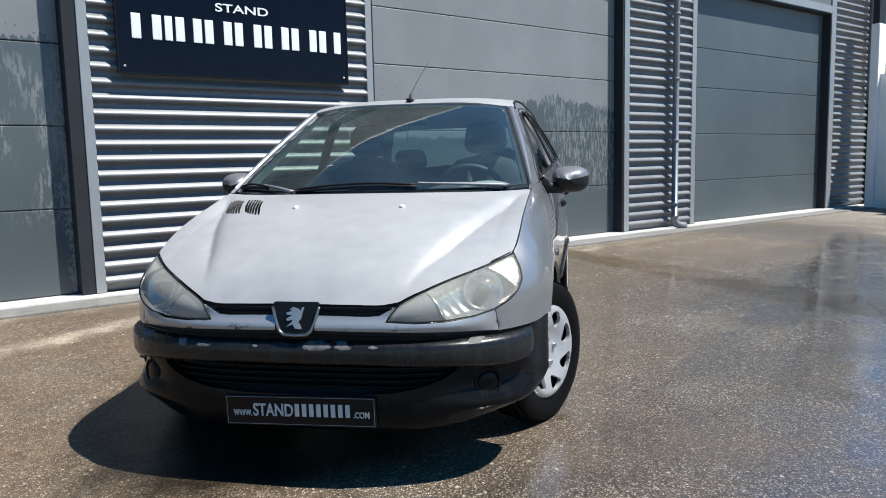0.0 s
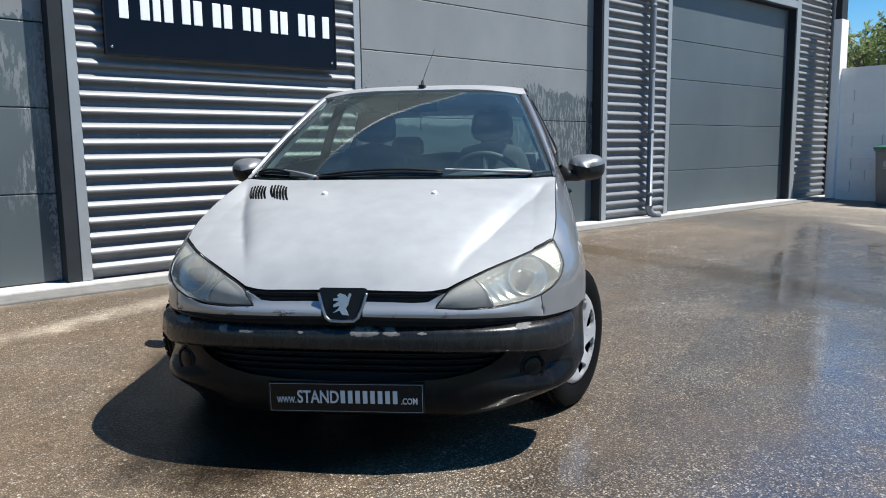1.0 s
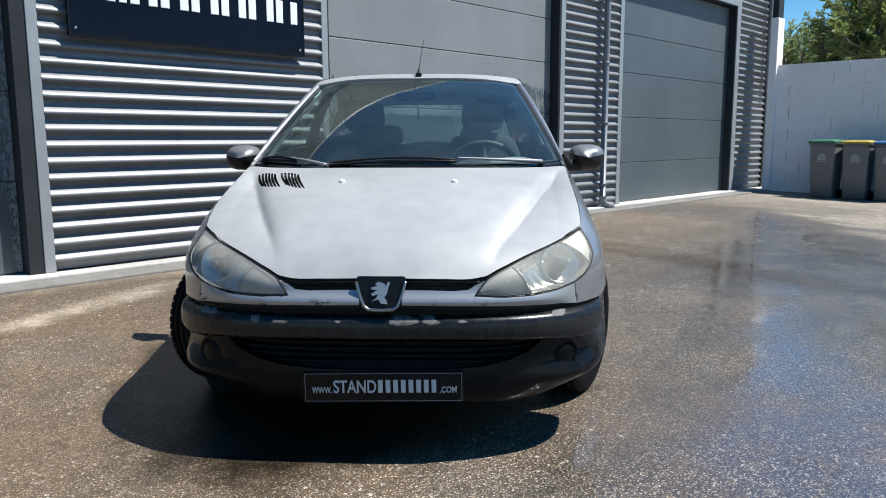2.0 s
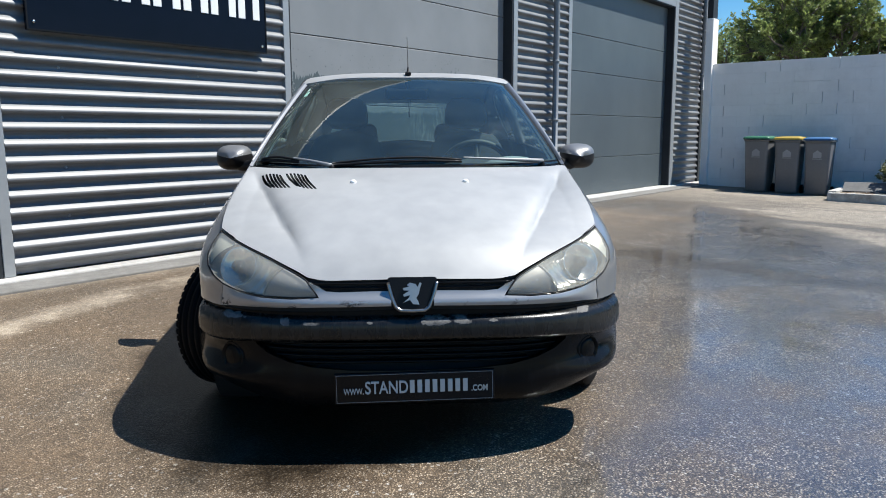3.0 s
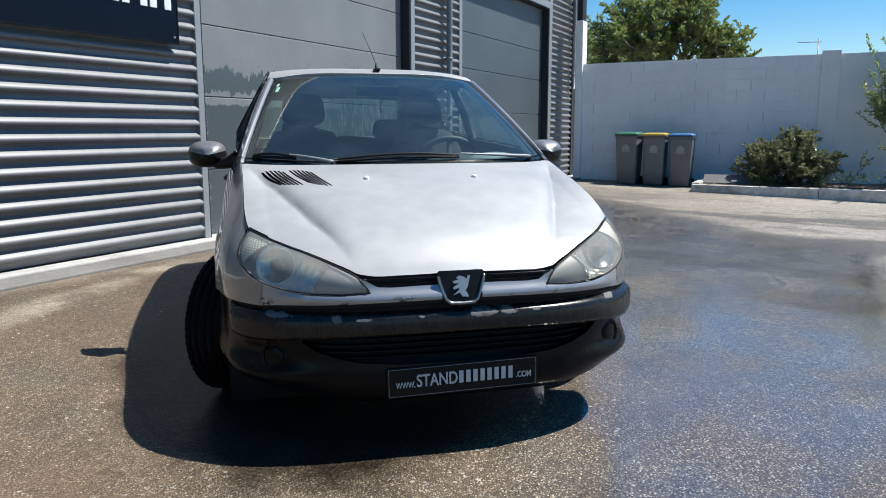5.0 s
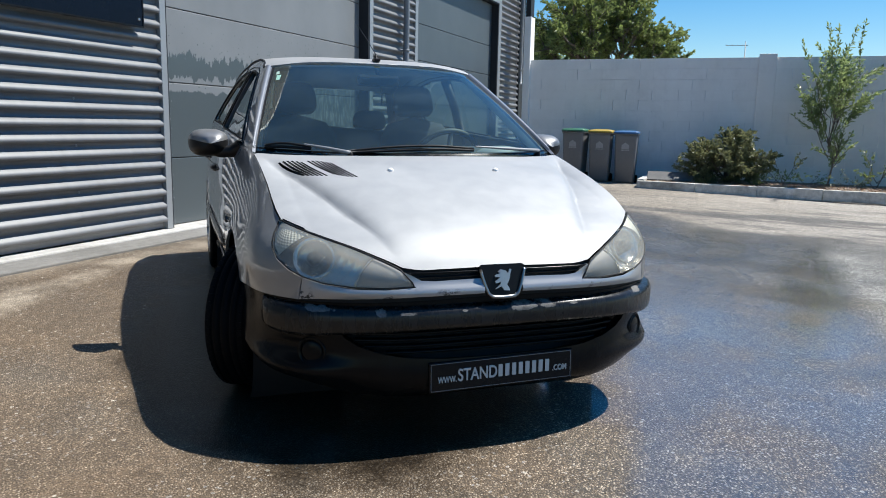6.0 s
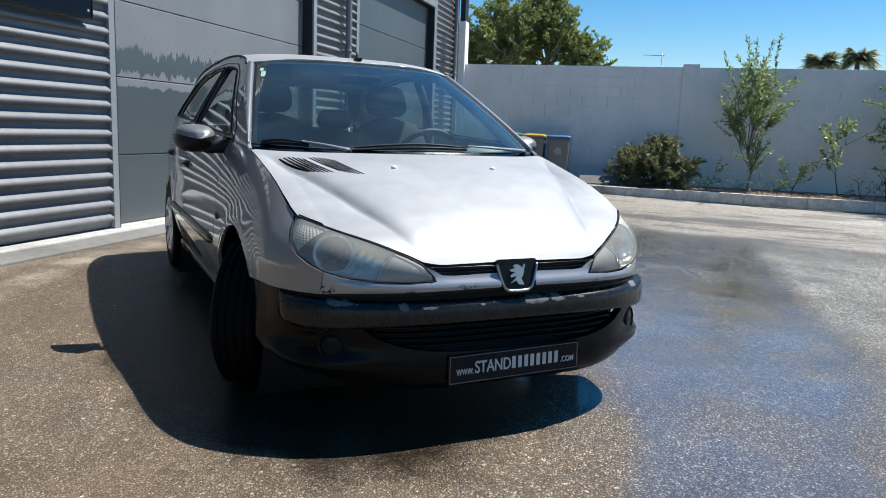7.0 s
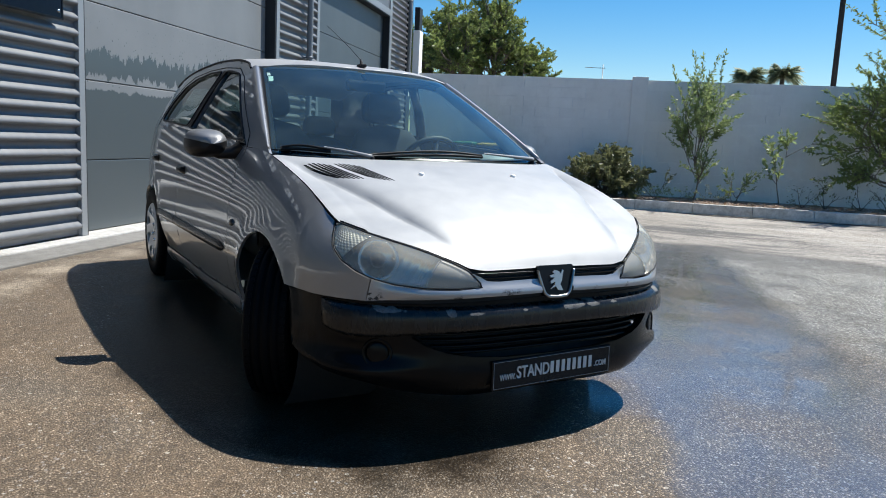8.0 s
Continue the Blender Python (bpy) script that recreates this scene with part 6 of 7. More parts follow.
        post_bm = sheet([(2.378, 1.028), (2.212, 1.352), (2.268, 1.354), (2.443, 1.040)], on_side(side, lambda y, z: house(y, z) + Vector((0.0015, 0, 0))), 0.03, (), 0, (side, 0, 0.2))
        part("door_post", post_bm, SEAL, pil, "black centre post")
        for win in (win_f, win_r):
            part("side_window", sheet(win, on_side(side, lambda y, z: house(y, z) - Vector((0.010, 0, 0.002))), 0.05, (), 0, (side, 0, 0.2)), SIDE_GLASS, pil, "dark side window")
            bm = bmesh.new()
            loop = [fn(y, z) for y, z in dense(win, 0.03)]
            tube(bm, loop + [loop[0]], 0.006, 6, False)
            part("window_seal", bm, SEAL, pil, smooth=True)
        # lines where the doors close in the frame
        bm = bmesh.new()
        for line in ([(1.296, 0.962), (1.33, 1.02), (1.60, 1.165), (1.83, 1.300), (1.98, 1.352), (2.25, 1.370)], [(2.25, 1.370), (2.6, 1.368), (2.9, 1.345), (3.06, 1.295), (3.17, 1.19), (3.205, 1.08), (3.20, 1.035)]):
            tube(bm, [fn(y, z) + Vector((side * 0.0005, 0, 0)) for y, z in dense(line, 0.04, False)], 0.0028, 5)
        part("door_gap", bm, SEAL, pil, smooth=True)
        # mirror
        fy, fz = 1.42, 0.966
        bm = bmesh.new()
        rows = []
        for i in range(15):
            t = i / 14
            yy = -0.075 + 0.135 * t
            k = math.sqrt(max(0.0, 1 - (1 - t) ** 2.2)) if t < 1 else 1
            k = max(k, 0.02)
            rows.append([Vector((side * (0.882 + 0.086 * k * math.copysign(abs(math.cos(a)) ** 0.75, math.cos(a)) - (0.008 if math.cos(a) < 0 else 0)), fy + yy + 0.01 * math.cos(a), fz + 0.064 * k * math.copysign(abs(math.sin(a)) ** 0.75, math.sin(a)))) for a in np.linspace(0, math.tau, 33)[:-1]])
        grid(bm, rows, True)
        bmesh.ops.recalc_face_normals(bm, faces=bm.faces)
        # the cap covers the upper third all along; the shell is the rest
        upper = lambda i: math.sin((i % 32 + 0.5) * math.tau / 32) > 0.12
        cap = bm.copy()
        bmesh.ops.delete(cap, geom=[f for i, f in enumerate(cap.faces) if not upper(i)], context="FACES")
        bmesh.ops.delete(bm, geom=[f for i, f in enumerate(bm.faces) if upper(i)], context="FACES")
        mirror = part("door_mirror", bm, MATT_BLACK, CAR, "door mirror with black lower shell")
        part("mirror_cap", cap, plain("worn_mirror_paint", (0.21, 0.212, 0.216), 0.40, 0.5, 0.08, 40), mirror, "silver upper cap")
        bm = bmesh.new()
        rows = [[Vector((side * (0.882 + 0.080 * q * math.cos(a)), fy + 0.052, fz + 0.058 * q * math.sin(a))) for a in np.linspace(0, math.tau, 25)[:-1]] for q in (1.0, 0.02)]
        grid(bm, rows, True)
        part("mirror_glass", bm, CHROME, mirror, "mirror glass")
        bm = bmesh.new()
        tube(bm, [(side * 0.735, 1.375, 0.955), (side * 0.775, 1.385, 0.930), (side * 0.83, 1.41, 0.925), (side * 0.86, 1.42, 0.94)], [0.034, 0.030, 0.026, 0.03], 12)
        part("mirror_arm", bm, MATT_BLACK, mirror, smooth=True)
        tri = sheet([(1.315, 0.967), (1.46, 0.972), (1.455, 1.05)], on_side(side, lambda y, z: house(y, z) + Vector((0.004, 0, 0))), 0.03, (), 0.004, (side, 0, 0))
        part("mirror_base", tri, PLASTIC, mirror)
    # rear window
    bm = bmesh.new()
    grid(bm, [[Vector((x * (0.50 + 0.12 * (1 - v)), 3.755 - 0.30 * v - 0.06 * abs(x) ** 2, 1.03 + 0.285 * v)) for x in np.linspace(-1, 1, 15)] for v in np.linspace(0, 1, 7)])
    part("rear_window", bm, REAR_GLASS, CAR, "rear window")
    for side in (-1, 1):
        bm = bmesh.new()
        rows = []
        for v in np.linspace(0, 1, 8):
            a = Vector((0.50 + 0.12 * (1 - v), 3.755 - 0.30 * v - 0.06, 1.03 + 0.285 * v))
            yb = 3.70 - 0.26 * v
            b = house(yb, 1.04 + 0.245 * v)
            rows.append([Vector((side * q.x, q.y, q.z)) for q in (a, b)])
        grid(bm, rows)
        part("rear_pillar", bm, PAINT, CAR)


def cabin():
    """Dashboard, wheel, seats, mirror, lining and floor, seen through the glass."""
    rows = []
    for x in np.linspace(-0.66, 0.66, 25):
        hump = 0.045 * math.exp(-((x - 0.36) / 0.16) ** 2)
        yo = 0.30 * (x / 0.66) ** 2 * 0.6
        rows.append([Vector((x, 0.90 + yo, 0.895)), Vector((x, 1.05 + yo * 0.7, 0.918)), Vector((x, 1.25 + yo * 0.4, 0.925 + hump)), Vector((x, 1.36 + yo * 0.2, 0.915 + hump)), Vector((x, 1.42, 0.87 + hump * 0.5)), Vector((x, 1.43, 0.72)), Vector((x, 1.38, 0.50))])
    bm = bmesh.new()
    grid(bm, rows)
    part("dashboard", bm, CABIN, CAR, "dark grey dashboard")
    rows = [[Vector((0.50 + 0.14 * r * math.cos(a), 1.17 + 0.11 * r * math.sin(a), 0.925 + 0.05 * math.sqrt(max(0.0, 1 - r * r)))) for a in np.linspace(0, math.tau, 25)[:-1]] for r in (1.0, 0.92, 0.75, 0.5, 0.25, 0.02)]
    bm = bmesh.new()
    grid(bm, rows, True)
    part("vent_pod", bm, plain("mid_grey_plastic", (0.26, 0.27, 0.275), 0.6), CAR, "grey domed end of the dashboard", smooth=True)
    bm = bmesh.new()
    m = pose(0.36, 1.60, 0.875, -62)
    tube(bm, [m @ Vector((0.185 * math.cos(a), 0.185 * math.sin(a), 0)) for a in np.linspace(0, math.tau, 41)], 0.016, 10, False)
    wheel = part("steering_wheel", bm, CABIN, CAR, "black steering wheel", smooth=True)
    bm = bmesh.new()
    for a in (0.15, math.pi - 0.15, -math.pi / 2):
        tube(bm, [m @ Vector((0.02 * math.cos(a), 0.02 * math.sin(a), -0.02)), m @ Vector((0.18 * math.cos(a), 0.18 * math.sin(a), 0))], 0.016, 8)
    ring(bm, m, [(0.0, 0.01), (0.06, 0.005), (0.07, -0.03), (0.03, -0.12), (0.03, -0.2)], 20)
    part("wheel_hub", bm, CABIN, wheel)

    def pad(name, c, w, d, h, lean, parent, material=SEAT_CLOTH):
        rows = []
        for t in np.linspace(-1, 1, 13):
            k = (1 - abs(t) ** 3.5) ** 0.35 if abs(t) < 1 else 0.05
            rows.append([Vector((w * math.copysign(abs(math.cos(a)) ** 0.5, math.cos(a)) * k * (1 - 0.08 * t), d * math.copysign(abs(math.sin(a)) ** 0.6, math.sin(a)) * max(k, 0.1), h * t)) for a in np.linspace(0, math.tau, 25)[:-1]])
        bm = bmesh.new()
        vs = grid(bm, rows, True)
        bm.faces.new(vs[0]), bm.faces.new(vs[-1])
        ob = part(name, bm, material, parent)
        ob.matrix_local = Matrix.Translation(c) @ pose(0, 0, 0, lean)
        return ob

    for x in (-0.36, 0.36):
        seat = pad("front_seat", (x, 2.08, 0.80), 0.245, 0.075, 0.33, -20, CAR)
        tagged(seat, "dark grey cloth front seat with headrest")
        pad("seat_cushion", (0, -0.16, -0.40), 0.25, 0.25, 0.08, 24, seat)
        pad("headrest", (0, 0.0, 0.43), 0.125, 0.055, 0.10, 4, seat)
    rear = pad("rear_bench", (0, 3.05, 0.78), 0.60, 0.08, 0.28, -22, CAR)
    tagged(rear, "dark grey cloth rear bench")
    for x in (-0.33, 0.33):
        pad("headrest", (x, 0.02, 0.34), 0.12, 0.05, 0.075, 4, rear)
    pad("seat_cushion", (0, -0.22, -0.33), 0.60, 0.24, 0.09, 22, rear)
    bm = bmesh.new()
    tube(bm, [(0, 1.72, 1.352), (0, 1.685, 1.325), (0, 1.67, 1.30)], 0.010, 8)
    box(bm, -0.115, 0.115, 1.655, 1.685, 1.262, 1.322, 0.015)
    part("interior_mirror", bm, SEAL, CAR, "black interior mirror")
    charm = empty("mirror_charm", CAR.matrix_world @ pose(0.012, 1.648, 1.262), "small dark bead charm hanging from the interior mirror", "charm")
    bm = bmesh.new()
    tube(bm, [(-0.008, 0, 0.004), (-0.004, 0, -0.03), (0, 0, -0.062)], 0.0016, 6)
    tube(bm, [(0.008, 0, 0.004), (0.004, 0, -0.03), (0, 0, -0.062)], 0.0016, 6)
    part("cord", bm, SEAL, charm)
    for z, r in ((-0.066, 0.007), (-0.078, 0.006), (-0.088, 0.005)):
        bm = bmesh.new()
        ring(bm, pose(0, 0, z), [(0.001, r), (r * 0.7, r * 0.7), (r, 0), (r * 0.7, -r * 0.7), (0.001, -r)], 10)
        part("bead", bm, MATT_BLACK, charm, smooth=True)
    bm = bmesh.new()
    grid(bm, [[roof_top(x * (house(float(y), RAIL(y)).x - 0.03), float(y)) - Vector((0, 0, 0.035)) for x in np.linspace(-1, 1, 13)] for y in np.linspace(1.80, 3.40, 12)])
    part("headliner", bm, LINER, CAR, "pale roof lining")
    for side in (-1, 1):
        bm = bmesh.new()
        grid(bm, [[Vector((side * (flank_y(float(y), 0.6).x - 0.07), float(y), z)) for y in np.linspace(1.35, 3.5, 12)] for z in (0.30, 0.6, 0.93)])
        part("door_lining", bm, CABIN, CAR, "dark door lining")
        bm = bmesh.new()
        tube(bm, [Vector((side * (house(y, z).x - 0.03), y, z)) for y, z in ((2.33, 1.03), (2.26, 1.18), (2.22, 1.34))], 0.028, 8)
        part("post_lining", bm, CABIN, CAR)
    bm = bmesh.new()
    box(bm, -0.74, 0.74, 1.2, 3.55, 0.26, 0.30)
    box(bm, -0.66, 0.66, 0.60, 1.25, 0.22, 0.66)
    box(bm, -0.70, 0.70, 1.16, 1.22, 0.30, 0.90)
    # unseen blocks added to stop sunlight leaking through the body
    for side in (-1, 1):
        box(bm, min(side * 0.50, side * 0.69), max(side * 0.50, side * 0.69), 0.98, 1.40, 0.62, 0.90, 0.02)
    box(bm, -0.62, 0.62, 3.28, 3.70, 0.30, 0.95)
    part("floor_pan", bm, CABIN, CAR, "dark floor and bulkhead with added unseen sun blocks")


def wheels():
    for cy, cx, turn in ((AXLE_F, 0.735, (31.0, 25.0)), (AXLE_R, 0.735, (0.0, 0.0))):
        for side in (-1, 1):
            steer = turn[0] if side < 0 else turn[1]
            place = CAR.matrix_world @ Vector((side * cx, cy, 0))
            hub = pose(side * cx, cy - 0.012, WHEEL_R + ground_z(place.y) - 0.003, 0, 0, -steer) @ pose(0, 0, 0, 0, 90 * side)
            # tyre with grooves and rounded shoulders
            w, R = 0.0875, WHEEL_R
            prof = [(0.178, -w * 0.78), (0.208, -w * 0.98), (0.245, -w * 1.02), (0.272, -w * 0.97), (0.284, -w * 0.86)]
            for g in (-0.05, -0.018, 0.018, 0.05):
                prof += [(R, g - 0.0055), (R - 0.008, g - 0.004), (R - 0.008, g + 0.004), (R, g + 0.0055)]
            prof += [(0.284, w * 0.86), (0.272, w * 0.97), (0.245, w * 1.02), (0.208, w * 0.98), (0.178, w * 0.78)]
            bm = bmesh.new()
            ring(bm, hub, prof, 72)
            wheel = part("wheel", bm, RUBBER, CAR, "black tyre with a silver plastic wheel trim", smooth=True)
            # tread blocks across the shoulders
            bm = bmesh.new()
            for k in range(60):
                a = k * math.tau / 60
                for s in (-1, 1):
                    m = hub @ Matrix.Rotation(a, 4, "Z") @ Matrix.Translation((R - 0.0015, 0, s * 0.064))
                    vs = bmesh.ops.create_cube(bm, size=1.0, matrix=m @ Matrix.Diagonal((0.0034, 0.022, 0.018, 1)))
            tagged(part("tread", bm, RUBBER, wheel), kind="stuff")
            # trim with seven long holes
            rows_r = [0.020, 0.055, 0.080, 0.110, 0.140, 0.165, 0.184, 0.196]
            rows_h = [0.066, 0.066, 0.072, 0.082, 0.089, 0.090, 0.087, 0.074]
            hcurve = spl(list(zip(rows_r, rows_h)))
            fn = lambda x, y: hub @ Vector((x, y, hcurve(min(0.196, max(0.02, math.hypot(x, y))))))
            circle = [(0.196 * math.cos(a), 0.196 * math.sin(a)) for a in np.linspace(0, math.tau, 73)[:-1]]
            holes = []
            for k in range(7):
                a = k * math.tau / 7 + 0.2
                loop = []
                # a leaf-shaped slot, blunt at one end and pointed at the other
                for t in np.linspace(0, math.tau, 21)[:-1]:
                    q = math.cos(t)
                    rr = 0.139 + (0.030 - 0.012 * q) * math.sin(t) + 0.012 * q
                    aa = a + 0.285 * q
                    loop.append((rr * math.cos(aa), rr * math.sin(aa)))
                holes.append(loop)
            face = (hub.to_3x3() @ Vector((0, 0, 1)))
            trim = part("wheel_trim", sheet(circle, fn, 0.014, holes, 0.016, face), HUBCAP, wheel, "silver plastic wheel trim with seven slots")
            bm = bmesh.new()
            ring(bm, hub, [(0.0, 0.03), (0.10, 0.035), (0.178, 0.05), (0.178, -0.06)], 36)
            part("rim", bm, TRIM_DARK, wheel, smooth=True)
            for k in range(4):
                a = k * math.tau / 4 + 0.3
                bm = bmesh.new()
                ring(bm, hub @ Matrix.Translation((0.052 * math.cos(a), 0.052 * math.sin(a), 0.068)), [(0.011, -0.002), (0.011, 0.007), (0.008, 0.010), (0.0, 0.010)], 8)
                part("wheel_bolt", bm, CHROME, wheel)
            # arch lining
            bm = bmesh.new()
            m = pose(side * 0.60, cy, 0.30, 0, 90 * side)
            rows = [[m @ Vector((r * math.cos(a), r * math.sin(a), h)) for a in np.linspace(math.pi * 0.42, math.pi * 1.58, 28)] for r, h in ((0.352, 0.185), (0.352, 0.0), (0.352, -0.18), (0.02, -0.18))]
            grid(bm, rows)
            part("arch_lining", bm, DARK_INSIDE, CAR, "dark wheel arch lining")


body_shell(), lamps(), front_end(), pane_frame(), cabin(), wheels()


# ---- plants and what stands beyond the wall ----
def leaf_mesh(name, spots, material, parent, size, rng, slim=0.45, label="", droop=0.3):
    """Many small folded leaves, one for each spot (place, way out)."""
    verts, faces = [], []
    for p, out in spots:
        L = size * rng.uniform(0.65, 1.3)
        d = (Vector(out).normalized() * 0.8 + Vector((rng.gauss(0, 1), rng.gauss(0, 1), rng.gauss(0, 1) - droop)) * 0.5).normalized()
        side = d.cross(Vector((rng.gauss(0, 1), rng.gauss(0, 1), rng.gauss(0, 1)))).normalized() * L * slim * 0.5
        up = side.cross(d).normalized() * L * 0.10
        p = Vector(p)
        i = len(verts)
        verts += [p, p + d * L * 0.5 + side + up, p + d * L, p + d * L * 0.5 - side + up]
        faces += [(i, i + 1, i + 2), (i, i + 2, i + 3)]
    mesh = bpy.data.meshes.new(name)
    mesh.from_pydata([tuple(v) for v in verts], [], faces)
    mesh.materials.append(material)
    ob = new(name, mesh)
    ob.parent = parent
    if label:
        tagged(ob, label)
    return ob


def branch(rng, start, way, length, bend=0.25, n=6, lift=0.0):
    """A crooked line of points."""
    p, d, pts = Vector(start), Vector(way).normalized(), [Vector(start)]
    for _ in range(n):
        d = (d + Vector((rng.gauss(0, bend), rng.gauss(0, bend), rng.gauss(0, bend) + lift)) * 0.5).normalized()
        p = p + d * length / n
        pts.append(p.copy())
    return pts


def grow(rng, start, way, length, radius, depth, spots, bm, leaf_gap, kids=(3, 5), spread=0.8, lift=0.05, bare=0.35):
    """A limb with limbs of its own; leaves sit along the last ones."""
    pts = branch(rng, start, way, length, 0.22, 6, lift)
    tube(bm, pts, [radius * (1 - 0.75 * i / 6) for i in range(7)], 6 if depth > 1 else 4, False)
    if depth == 0:
        for a, b in zip(pts[1:], pts[2:] + [pts[-1]]):
            for _ in range(max(1, int((b - a).length / leaf_gap)) if b != a else 2):
                spots.append((a.lerp(b, rng.random()) + Vector((rng.gauss(0, 1), rng.gauss(0, 1), rng.gauss(0, 1))) * leaf_gap * 0.6, (b - a) if b != a else way))
        return
    for _ in range(rng.randint(*kids)):
        t = rng.uniform(bare, 1.0)
        i = min(5, int(t * 6))
        s = pts[i].lerp(pts[i + 1], t * 6 - i)
        d = (Vector(way).normalized() + Vector((rng.gauss(0, spread), rng.gauss(0, spread), rng.gauss(0, spread * 0.6)))).normalized()
        grow(rng, s, d, length * rng.uniform(0.45, 0.7), radius * 0.5, depth - 1, spots, bm, leaf_gap, kids, spread, lift, 0.2)


def woody(name, at, label, category, stems, material, leaf, gap, depth, seed, kids=(3, 5), spread=0.8, slim=0.45, lift=0.06, droop=0.3, group="", bark=None):
    """A plant with a woody part and a crown. stems: (way, length, radius, start height)."""
    rng = random.Random(seed)
    ob = empty(name, pose(*at), label, category, group)
    bm, spots = bmesh.new(), []
    for way, length, radius, z in stems:
        grow(rng, (rng.gauss(0, radius), rng.gauss(0, radius), z), way, length, radius, depth, spots, bm, gap, kids, spread, lift)
    part("trunk" if category == "tree" else "stem", bm, bark or BARK, ob, smooth=True)
    leaf_mesh("crown" if category == "tree" else "leaves", spots, material, ob, leaf, rng, slim, "", droop)
    return ob


BED = 0.115
woody("shrub", (13.55, 1.80, BED), "dense dark green shrub with glossy leaves in the bed", "shrub",
      [((0.45 * math.cos(a) * k, 0.52 * math.sin(a) * k, z), 0.60, 0.016, 0.0) for a, k, z in ((0.3, 0.7, 0.8), (1.2, 0.8, 0.7), (1.9, 1.0, 0.6), (2.6, 0.6, 0.8), (3.5, 0.9, 0.6), (4.3, 0.95, 0.7), (5.0, 0.8, 0.8), (5.8, 0.4, 0.9), (0.9, 0.25, 1.0), (4.0, 0.3, 1.0), (1.6, 0.8, 0.10), (4.7, 0.8, 0.10), (2.4, 0.8, 0.15), (3.9, 0.8, 0.15), (3.1, 0.7, 0.12), (3.3, 0.6, 0.4), (2.8, 0.7, 0.3))],
      LEAF_DARK, 0.070, 0.0075, 2, 11, (5, 7), 0.72, 0.5)
woody("sapling", (13.60, 0.16, BED), "young upright fruit tree with narrow green leaves", "tree",
      [((0, 0, 1), 0.75, 0.024, 0.0), ((0.05, 0.22, 1), 1.15, 0.013, 0.65), ((0, -0.18, 1), 1.1, 0.013, 0.7), ((0.1, -0.05, 1), 1.4, 0.015, 0.6), ((0, 0.5, 0.8), 0.70, 0.010, 0.5), ((0, -0.5, 0.9), 0.70, 0.010, 0.75), ((-0.2, 0.1, 1), 1.25, 0.012, 0.65), ((0.1, 0.45, 0.6), 0.6, 0.009, 0.75), ((0, -0.10, 1), 1.35, 0.011, 0.7)],
      LEAF_LIGHT, 0.075, 0.0115, 1, 5, (11, 14), 0.5, 0.36, 0.14)
woody("bush", (13.55, 0.85, BED), "small sparse green bush in the bed", "shrub", [((0, 0.6, 0.5), 0.42, 0.010, 0), ((0, -0.3, 0.8), 0.45, 0.010, 0), ((0.2, 0.2, 0.9), 0.4, 0.009, 0)], LEAF_DARK, 0.065, 0.014, 1, 21, (3, 5), 0.7, 0.5, group="low plants in the bed")
woody("bush", (13.55, -0.62, BED), "small sparse green bush in the bed", "shrub", [((0, -0.3, 1), 0.50, 0.014, 0), ((0, 0.55, 0.6), 0.48, 0.009, 0.1), ((0, -0.65, 0.6), 0.50, 0.009, 0.1), ((0.1, 0.3, 0.3), 0.3, 0.008, 0)], LEAF_MID, 0.065, 0.015, 1, 23, (4, 6), 0.65, 0.45, group="low plants in the bed")
for y, s in ((0.45, 31), (-0.25, 37), (1.05, 39)):
    woody("ground_plant", (13.35, y, BED), "low straggly plant on the dry soil", "plant", [((rng_a, rng_b, 0.5), 0.28, 0.005, 0) for rng_a, rng_b in ((0.6, 0.5), (-0.5, 0.7), (0.1, -0.9), (0.5, -0.4))], LEAF_DARK if s == 37 else LEAF_MID, 0.05, 0.025, 1, s, (3, 5), 0.8, group="low plants in the bed")
woody("lemon_tree", (13.60, -1.46, BED), "thin young tree with pale green leaf clusters", "tree",
      [((0, 0.03, 1), 0.95, 0.015, 0.0), ((0, 0.05, 1), 0.34, 0.009, 0.90), ((0, -0.85, 0.42), 0.58, 0.009, 0.92)], LEAF_LIGHT, 0.085, 0.012, 1, 8, (5, 7), 0.5, 0.5)
for y, s in ((-1.75, 41), (-2.15, 43), (-2.75, 47), (-3.2, 49)):
    woody("withered_plant", (13.30, y, BED), "dark withered plant stems by the kerb", "plant", [((0, 0.2, 1), 0.42, 0.009, 0), ((0, -0.5, 0.7), 0.34, 0.008, 0), ((0.2, 0.5, 0.4), 0.25, 0.007, 0)], LEAF_DARK, 0.045, 0.05, 1, s, (2, 4), 0.6, group="withered plants by the kerb", bark=POLE_WOOD)
woody("garden_tree", (13.70, -3.45, BED), "leafy garden tree leaning over the bed", "tree",
      [((0, 0.1, 1), 1.1, 0.05, 0.0), ((-0.2, 0.55, 0.85), 1.35, 0.030, 0.5), ((0, 0.15, 1), 1.7, 0.030, 0.9), ((-0.3, 0.8, 0.45), 1.0, 0.024, 0.45), ((0.1, -0.4, 1), 2.0, 0.03, 0.9), ((-0.2, 0.4, 1), 1.5, 0.026, 0.8), ((0, -0.9, 0.6), 1.5, 0.026, 0.7),
       ((-0.3, 0.5, 0.1), 0.9, 0.02, 0.4), ((-0.1, 0.75, 0.7), 1.25, 0.024, 0.8), ((0.1, 0.6, 0.5), 1.1, 0.022, 0.75), ((-0.2, 0.2, 0.7), 1.1, 0.022, 0.5), ((0, -0.4, 0.5), 1.1, 0.022, 0.5)],
      LEAF_GARDEN, 0.070, 0.0085, 2, 19, (5, 7), 0.6, 0.36, 0.05)
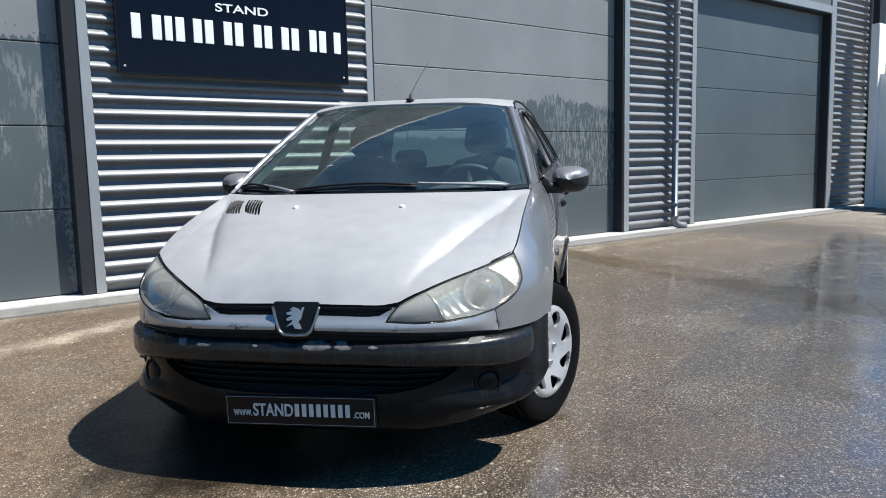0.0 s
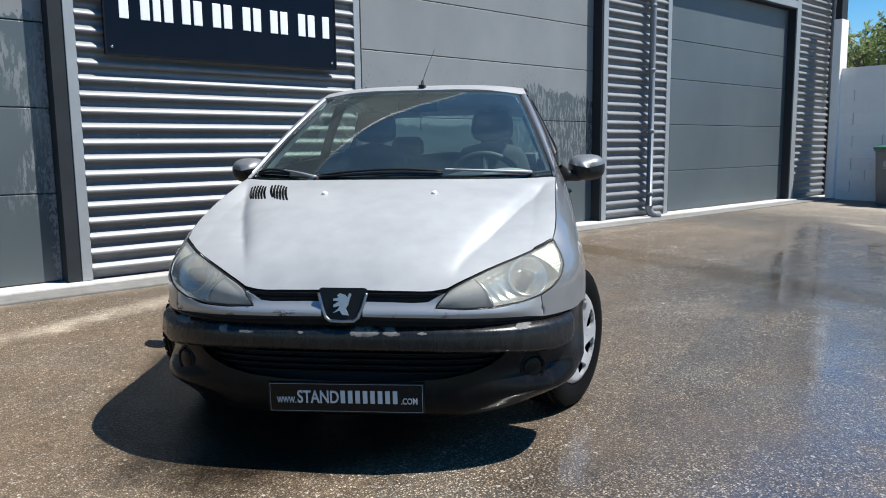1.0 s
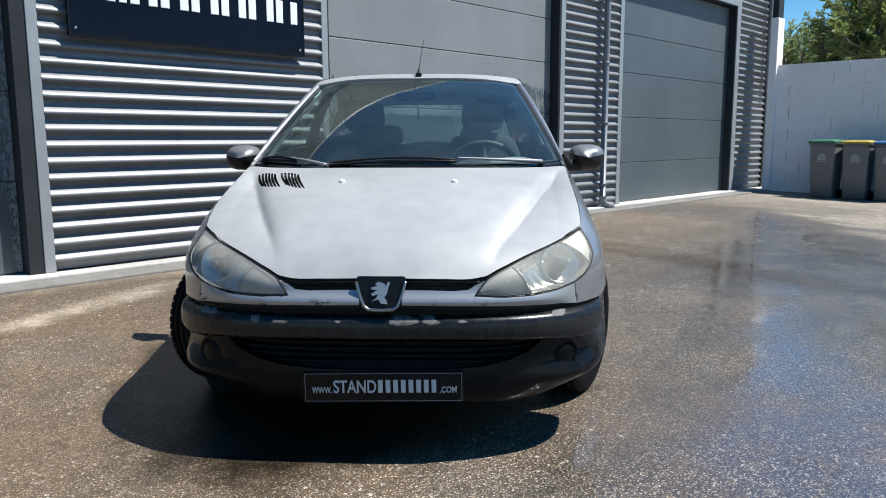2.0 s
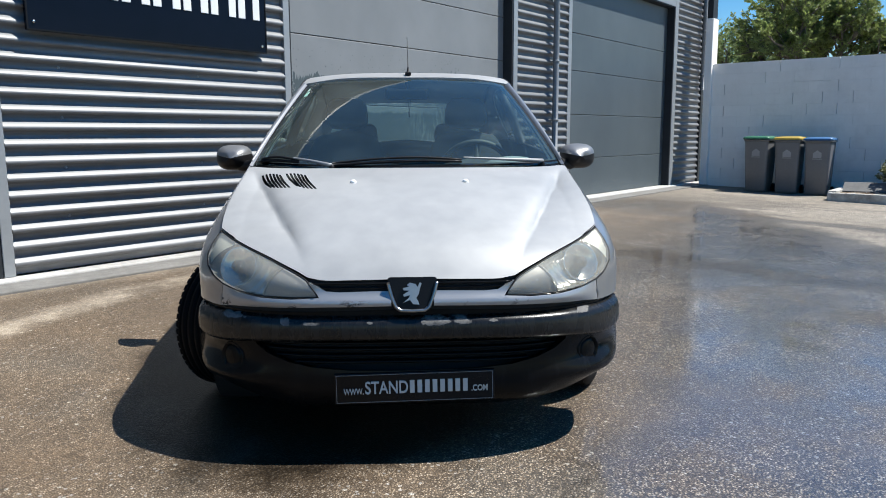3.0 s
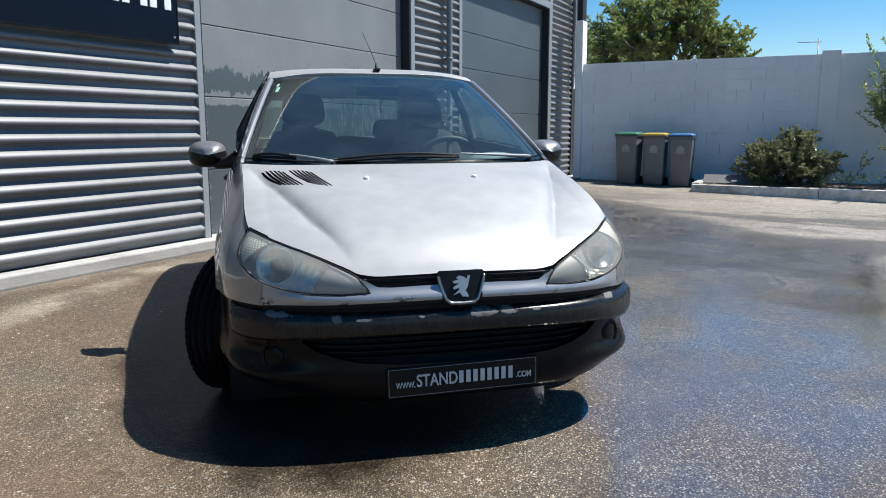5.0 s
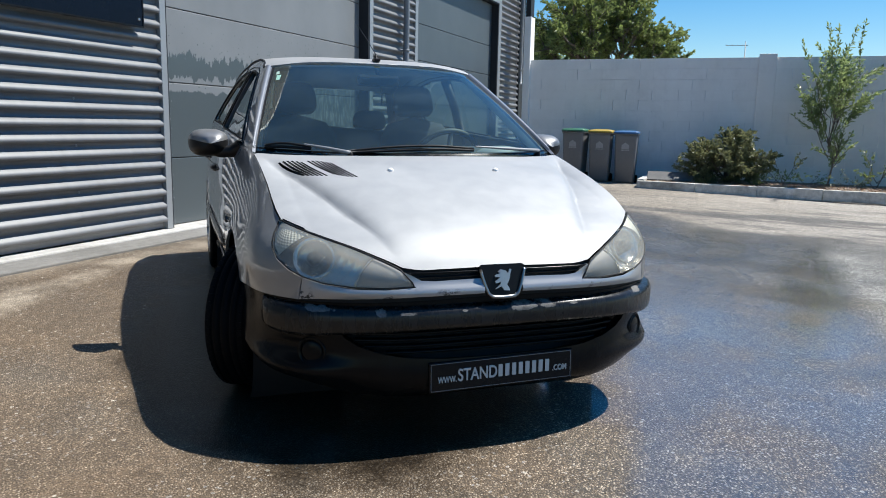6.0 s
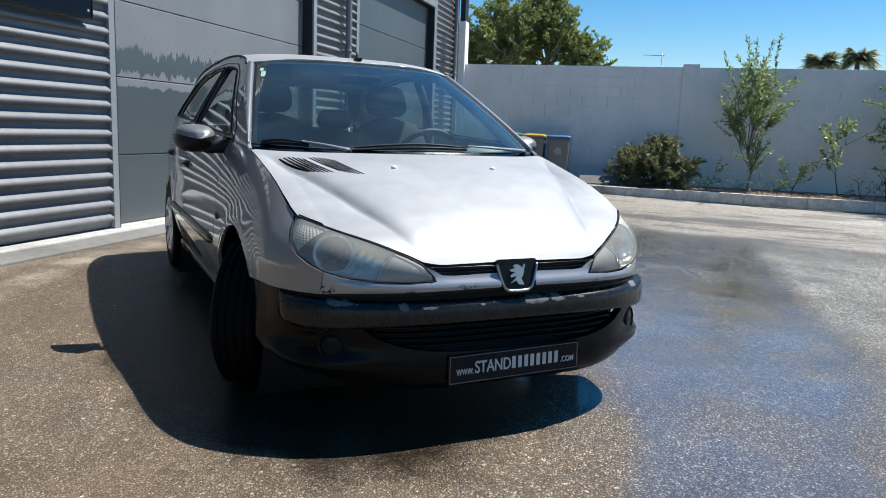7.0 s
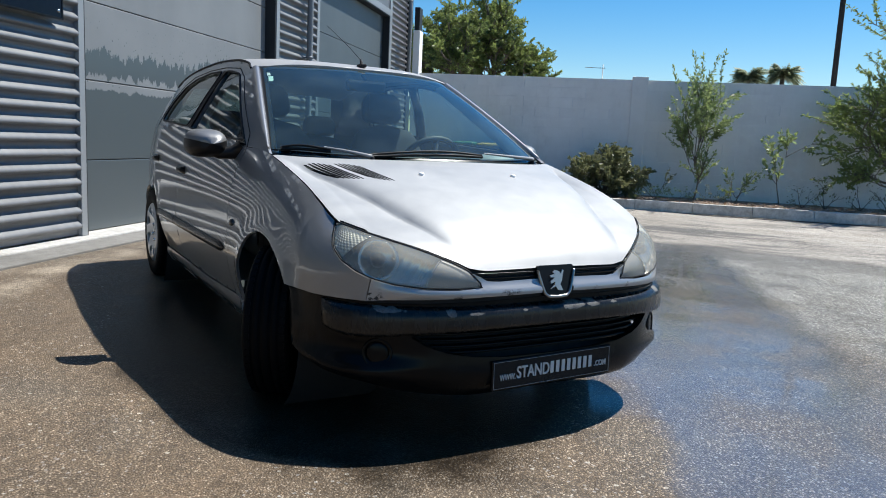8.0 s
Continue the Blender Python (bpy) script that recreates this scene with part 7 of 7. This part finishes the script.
woody("oak_tree", (25.0, 6.15, 0.0), "large dense green tree behind the block wall", "tree",
      [((0, 0, 1), 3.0, 0.20, 0.0)] + [((math.cos(a) * k, math.sin(a) * k, z), 1.75, 0.085, h) for a, k, z, h in ((0.2, 0.9, 0.7, 2.6), (1.1, 0.9, 0.8, 2.5), (2.0, 1.0, 0.7, 2.6), (2.9, 0.8, 0.9, 2.8), (3.8, 0.9, 0.7, 2.6), (4.7, 0.9, 0.7, 2.5), (5.6, 0.9, 0.85, 2.7), (0.7, 0.3, 1.2, 3.3), (3.3, 0.35, 1.3, 3.2), (5.0, 0.4, 1.2, 3.3), (1.5, 0.5, 1.1, 3.0), (4.6, 1.0, 0.3, 2.4), (1.7, 1.0, 0.3, 2.4), (3.1, 0.9, 0.4, 2.5), (2.4, 0.6, 1.0, 3.0))],
      LEAF_MID, 0.105, 0.0105, 3, 3, (5, 6), 0.62, 0.46, 0.06, group="trees behind the wall")
woody("poplar_tree", (34.0, 11.8, 0.0), "pale green tree far behind the block wall", "tree",
      [((0, 0, 1), 2.6, 0.16, 0.0)] + [((math.cos(a) * k, math.sin(a) * k, 0.9), 2.2, 0.08, 2.6) for a, k in ((0, 0.8), (1.0, 0.8), (2.1, 0.8), (3.1, 0.8), (4.2, 0.8), (5.3, 0.8), (1.5, 0.2), (4.6, 0.3), (3.0, 0.3))], LEAF_LIGHT, 0.17, 0.022, 2, 33, (5, 7), 0.8, 0.4, group="trees behind the wall")


def palm(at, seed, tall):
    rng = random.Random(seed)
    ob = empty("palm_tree", pose(*at), "distant palm tree with drooping fronds", "tree", "palms behind the wall")
    bm = bmesh.new()
    tube(bm, [(0, 0, 0), (0.05, 0, 3), (0, 0.05, tall)], [0.24, 0.2, 0.17], 8)
    part("trunk", bm, BARK, ob, smooth=True)
    verts, faces = [], []
    for k in range(170):
        a, tilt, L = rng.uniform(0, math.tau), rng.uniform(-0.3, 1.4), rng.uniform(1.0, 1.7)
        d = Vector((math.cos(a), math.sin(a), 0))
        for j in range(14):
            t = j / 13
            p = Vector((0, 0, tall)) + d * L * t * math.cos(tilt * 0.6) + Vector((0, 0, L * (math.sin(tilt) * t - 0.5 * t * t)))
            side = d.cross(Vector((0, 0, 1)))
            for s in (-1, 1):
                q = p + (side * s * 0.75 + d * 0.4 + Vector((0, 0, -0.45))) * 0.42 * math.sin(math.pi * min(1, 0.15 + 0.8 * t))
                w = d * 0.06
                i = len(verts)
                verts += [tuple(p - w), tuple(p + w), tuple(q)]
                faces.append((i, i + 1, i + 2))
    mesh = bpy.data.meshes.new("fronds")
    mesh.from_pydata(verts, [], faces)
    mesh.materials.append(LEAF_PALM)
    new("fronds", mesh).parent = ob


palm((60, -9.3, 0), 1, 6.8), palm((60, -11.7, 0), 2, 7.1)


def utility_pole():
    ob = empty("utility_pole", pose(18.0, -3.38, 0), "dark timber utility pole behind the wall", "pole")
    bm = bmesh.new()
    tube(bm, [(0, 0, 0), (0.01, 0.01, 2.5), (0.0, 0.02, 5), (0, 0.03, 8)], [0.068, 0.064, 0.06, 0.056], 14)
    part("post", bm, POLE_WOOD, ob, smooth=True)


def aerial_mast():
    ob = empty("tv_aerial", pose(32.0, 1.85, 0), "thin television aerial on a mast", "aerial")
    bm = bmesh.new()
    tube(bm, [(0, 0, 0), (0, 0, 4.55)], 0.02, 6)
    part("mast", bm, TRIM_GREY, ob)
    bm = bmesh.new()
    tube(bm, [(0, -0.1, 4.40), (0, 0.75, 4.42)], 0.012, 5)
    for y in (-0.05, 0.1, 0.3, 0.5, 0.7):
        tube(bm, [(-0.2, y, 4.42), (0.2, y, 4.42)], 0.008, 4)
    part("array", bm, TRIM_GREY, ob)


utility_pole(), aerial_mast()
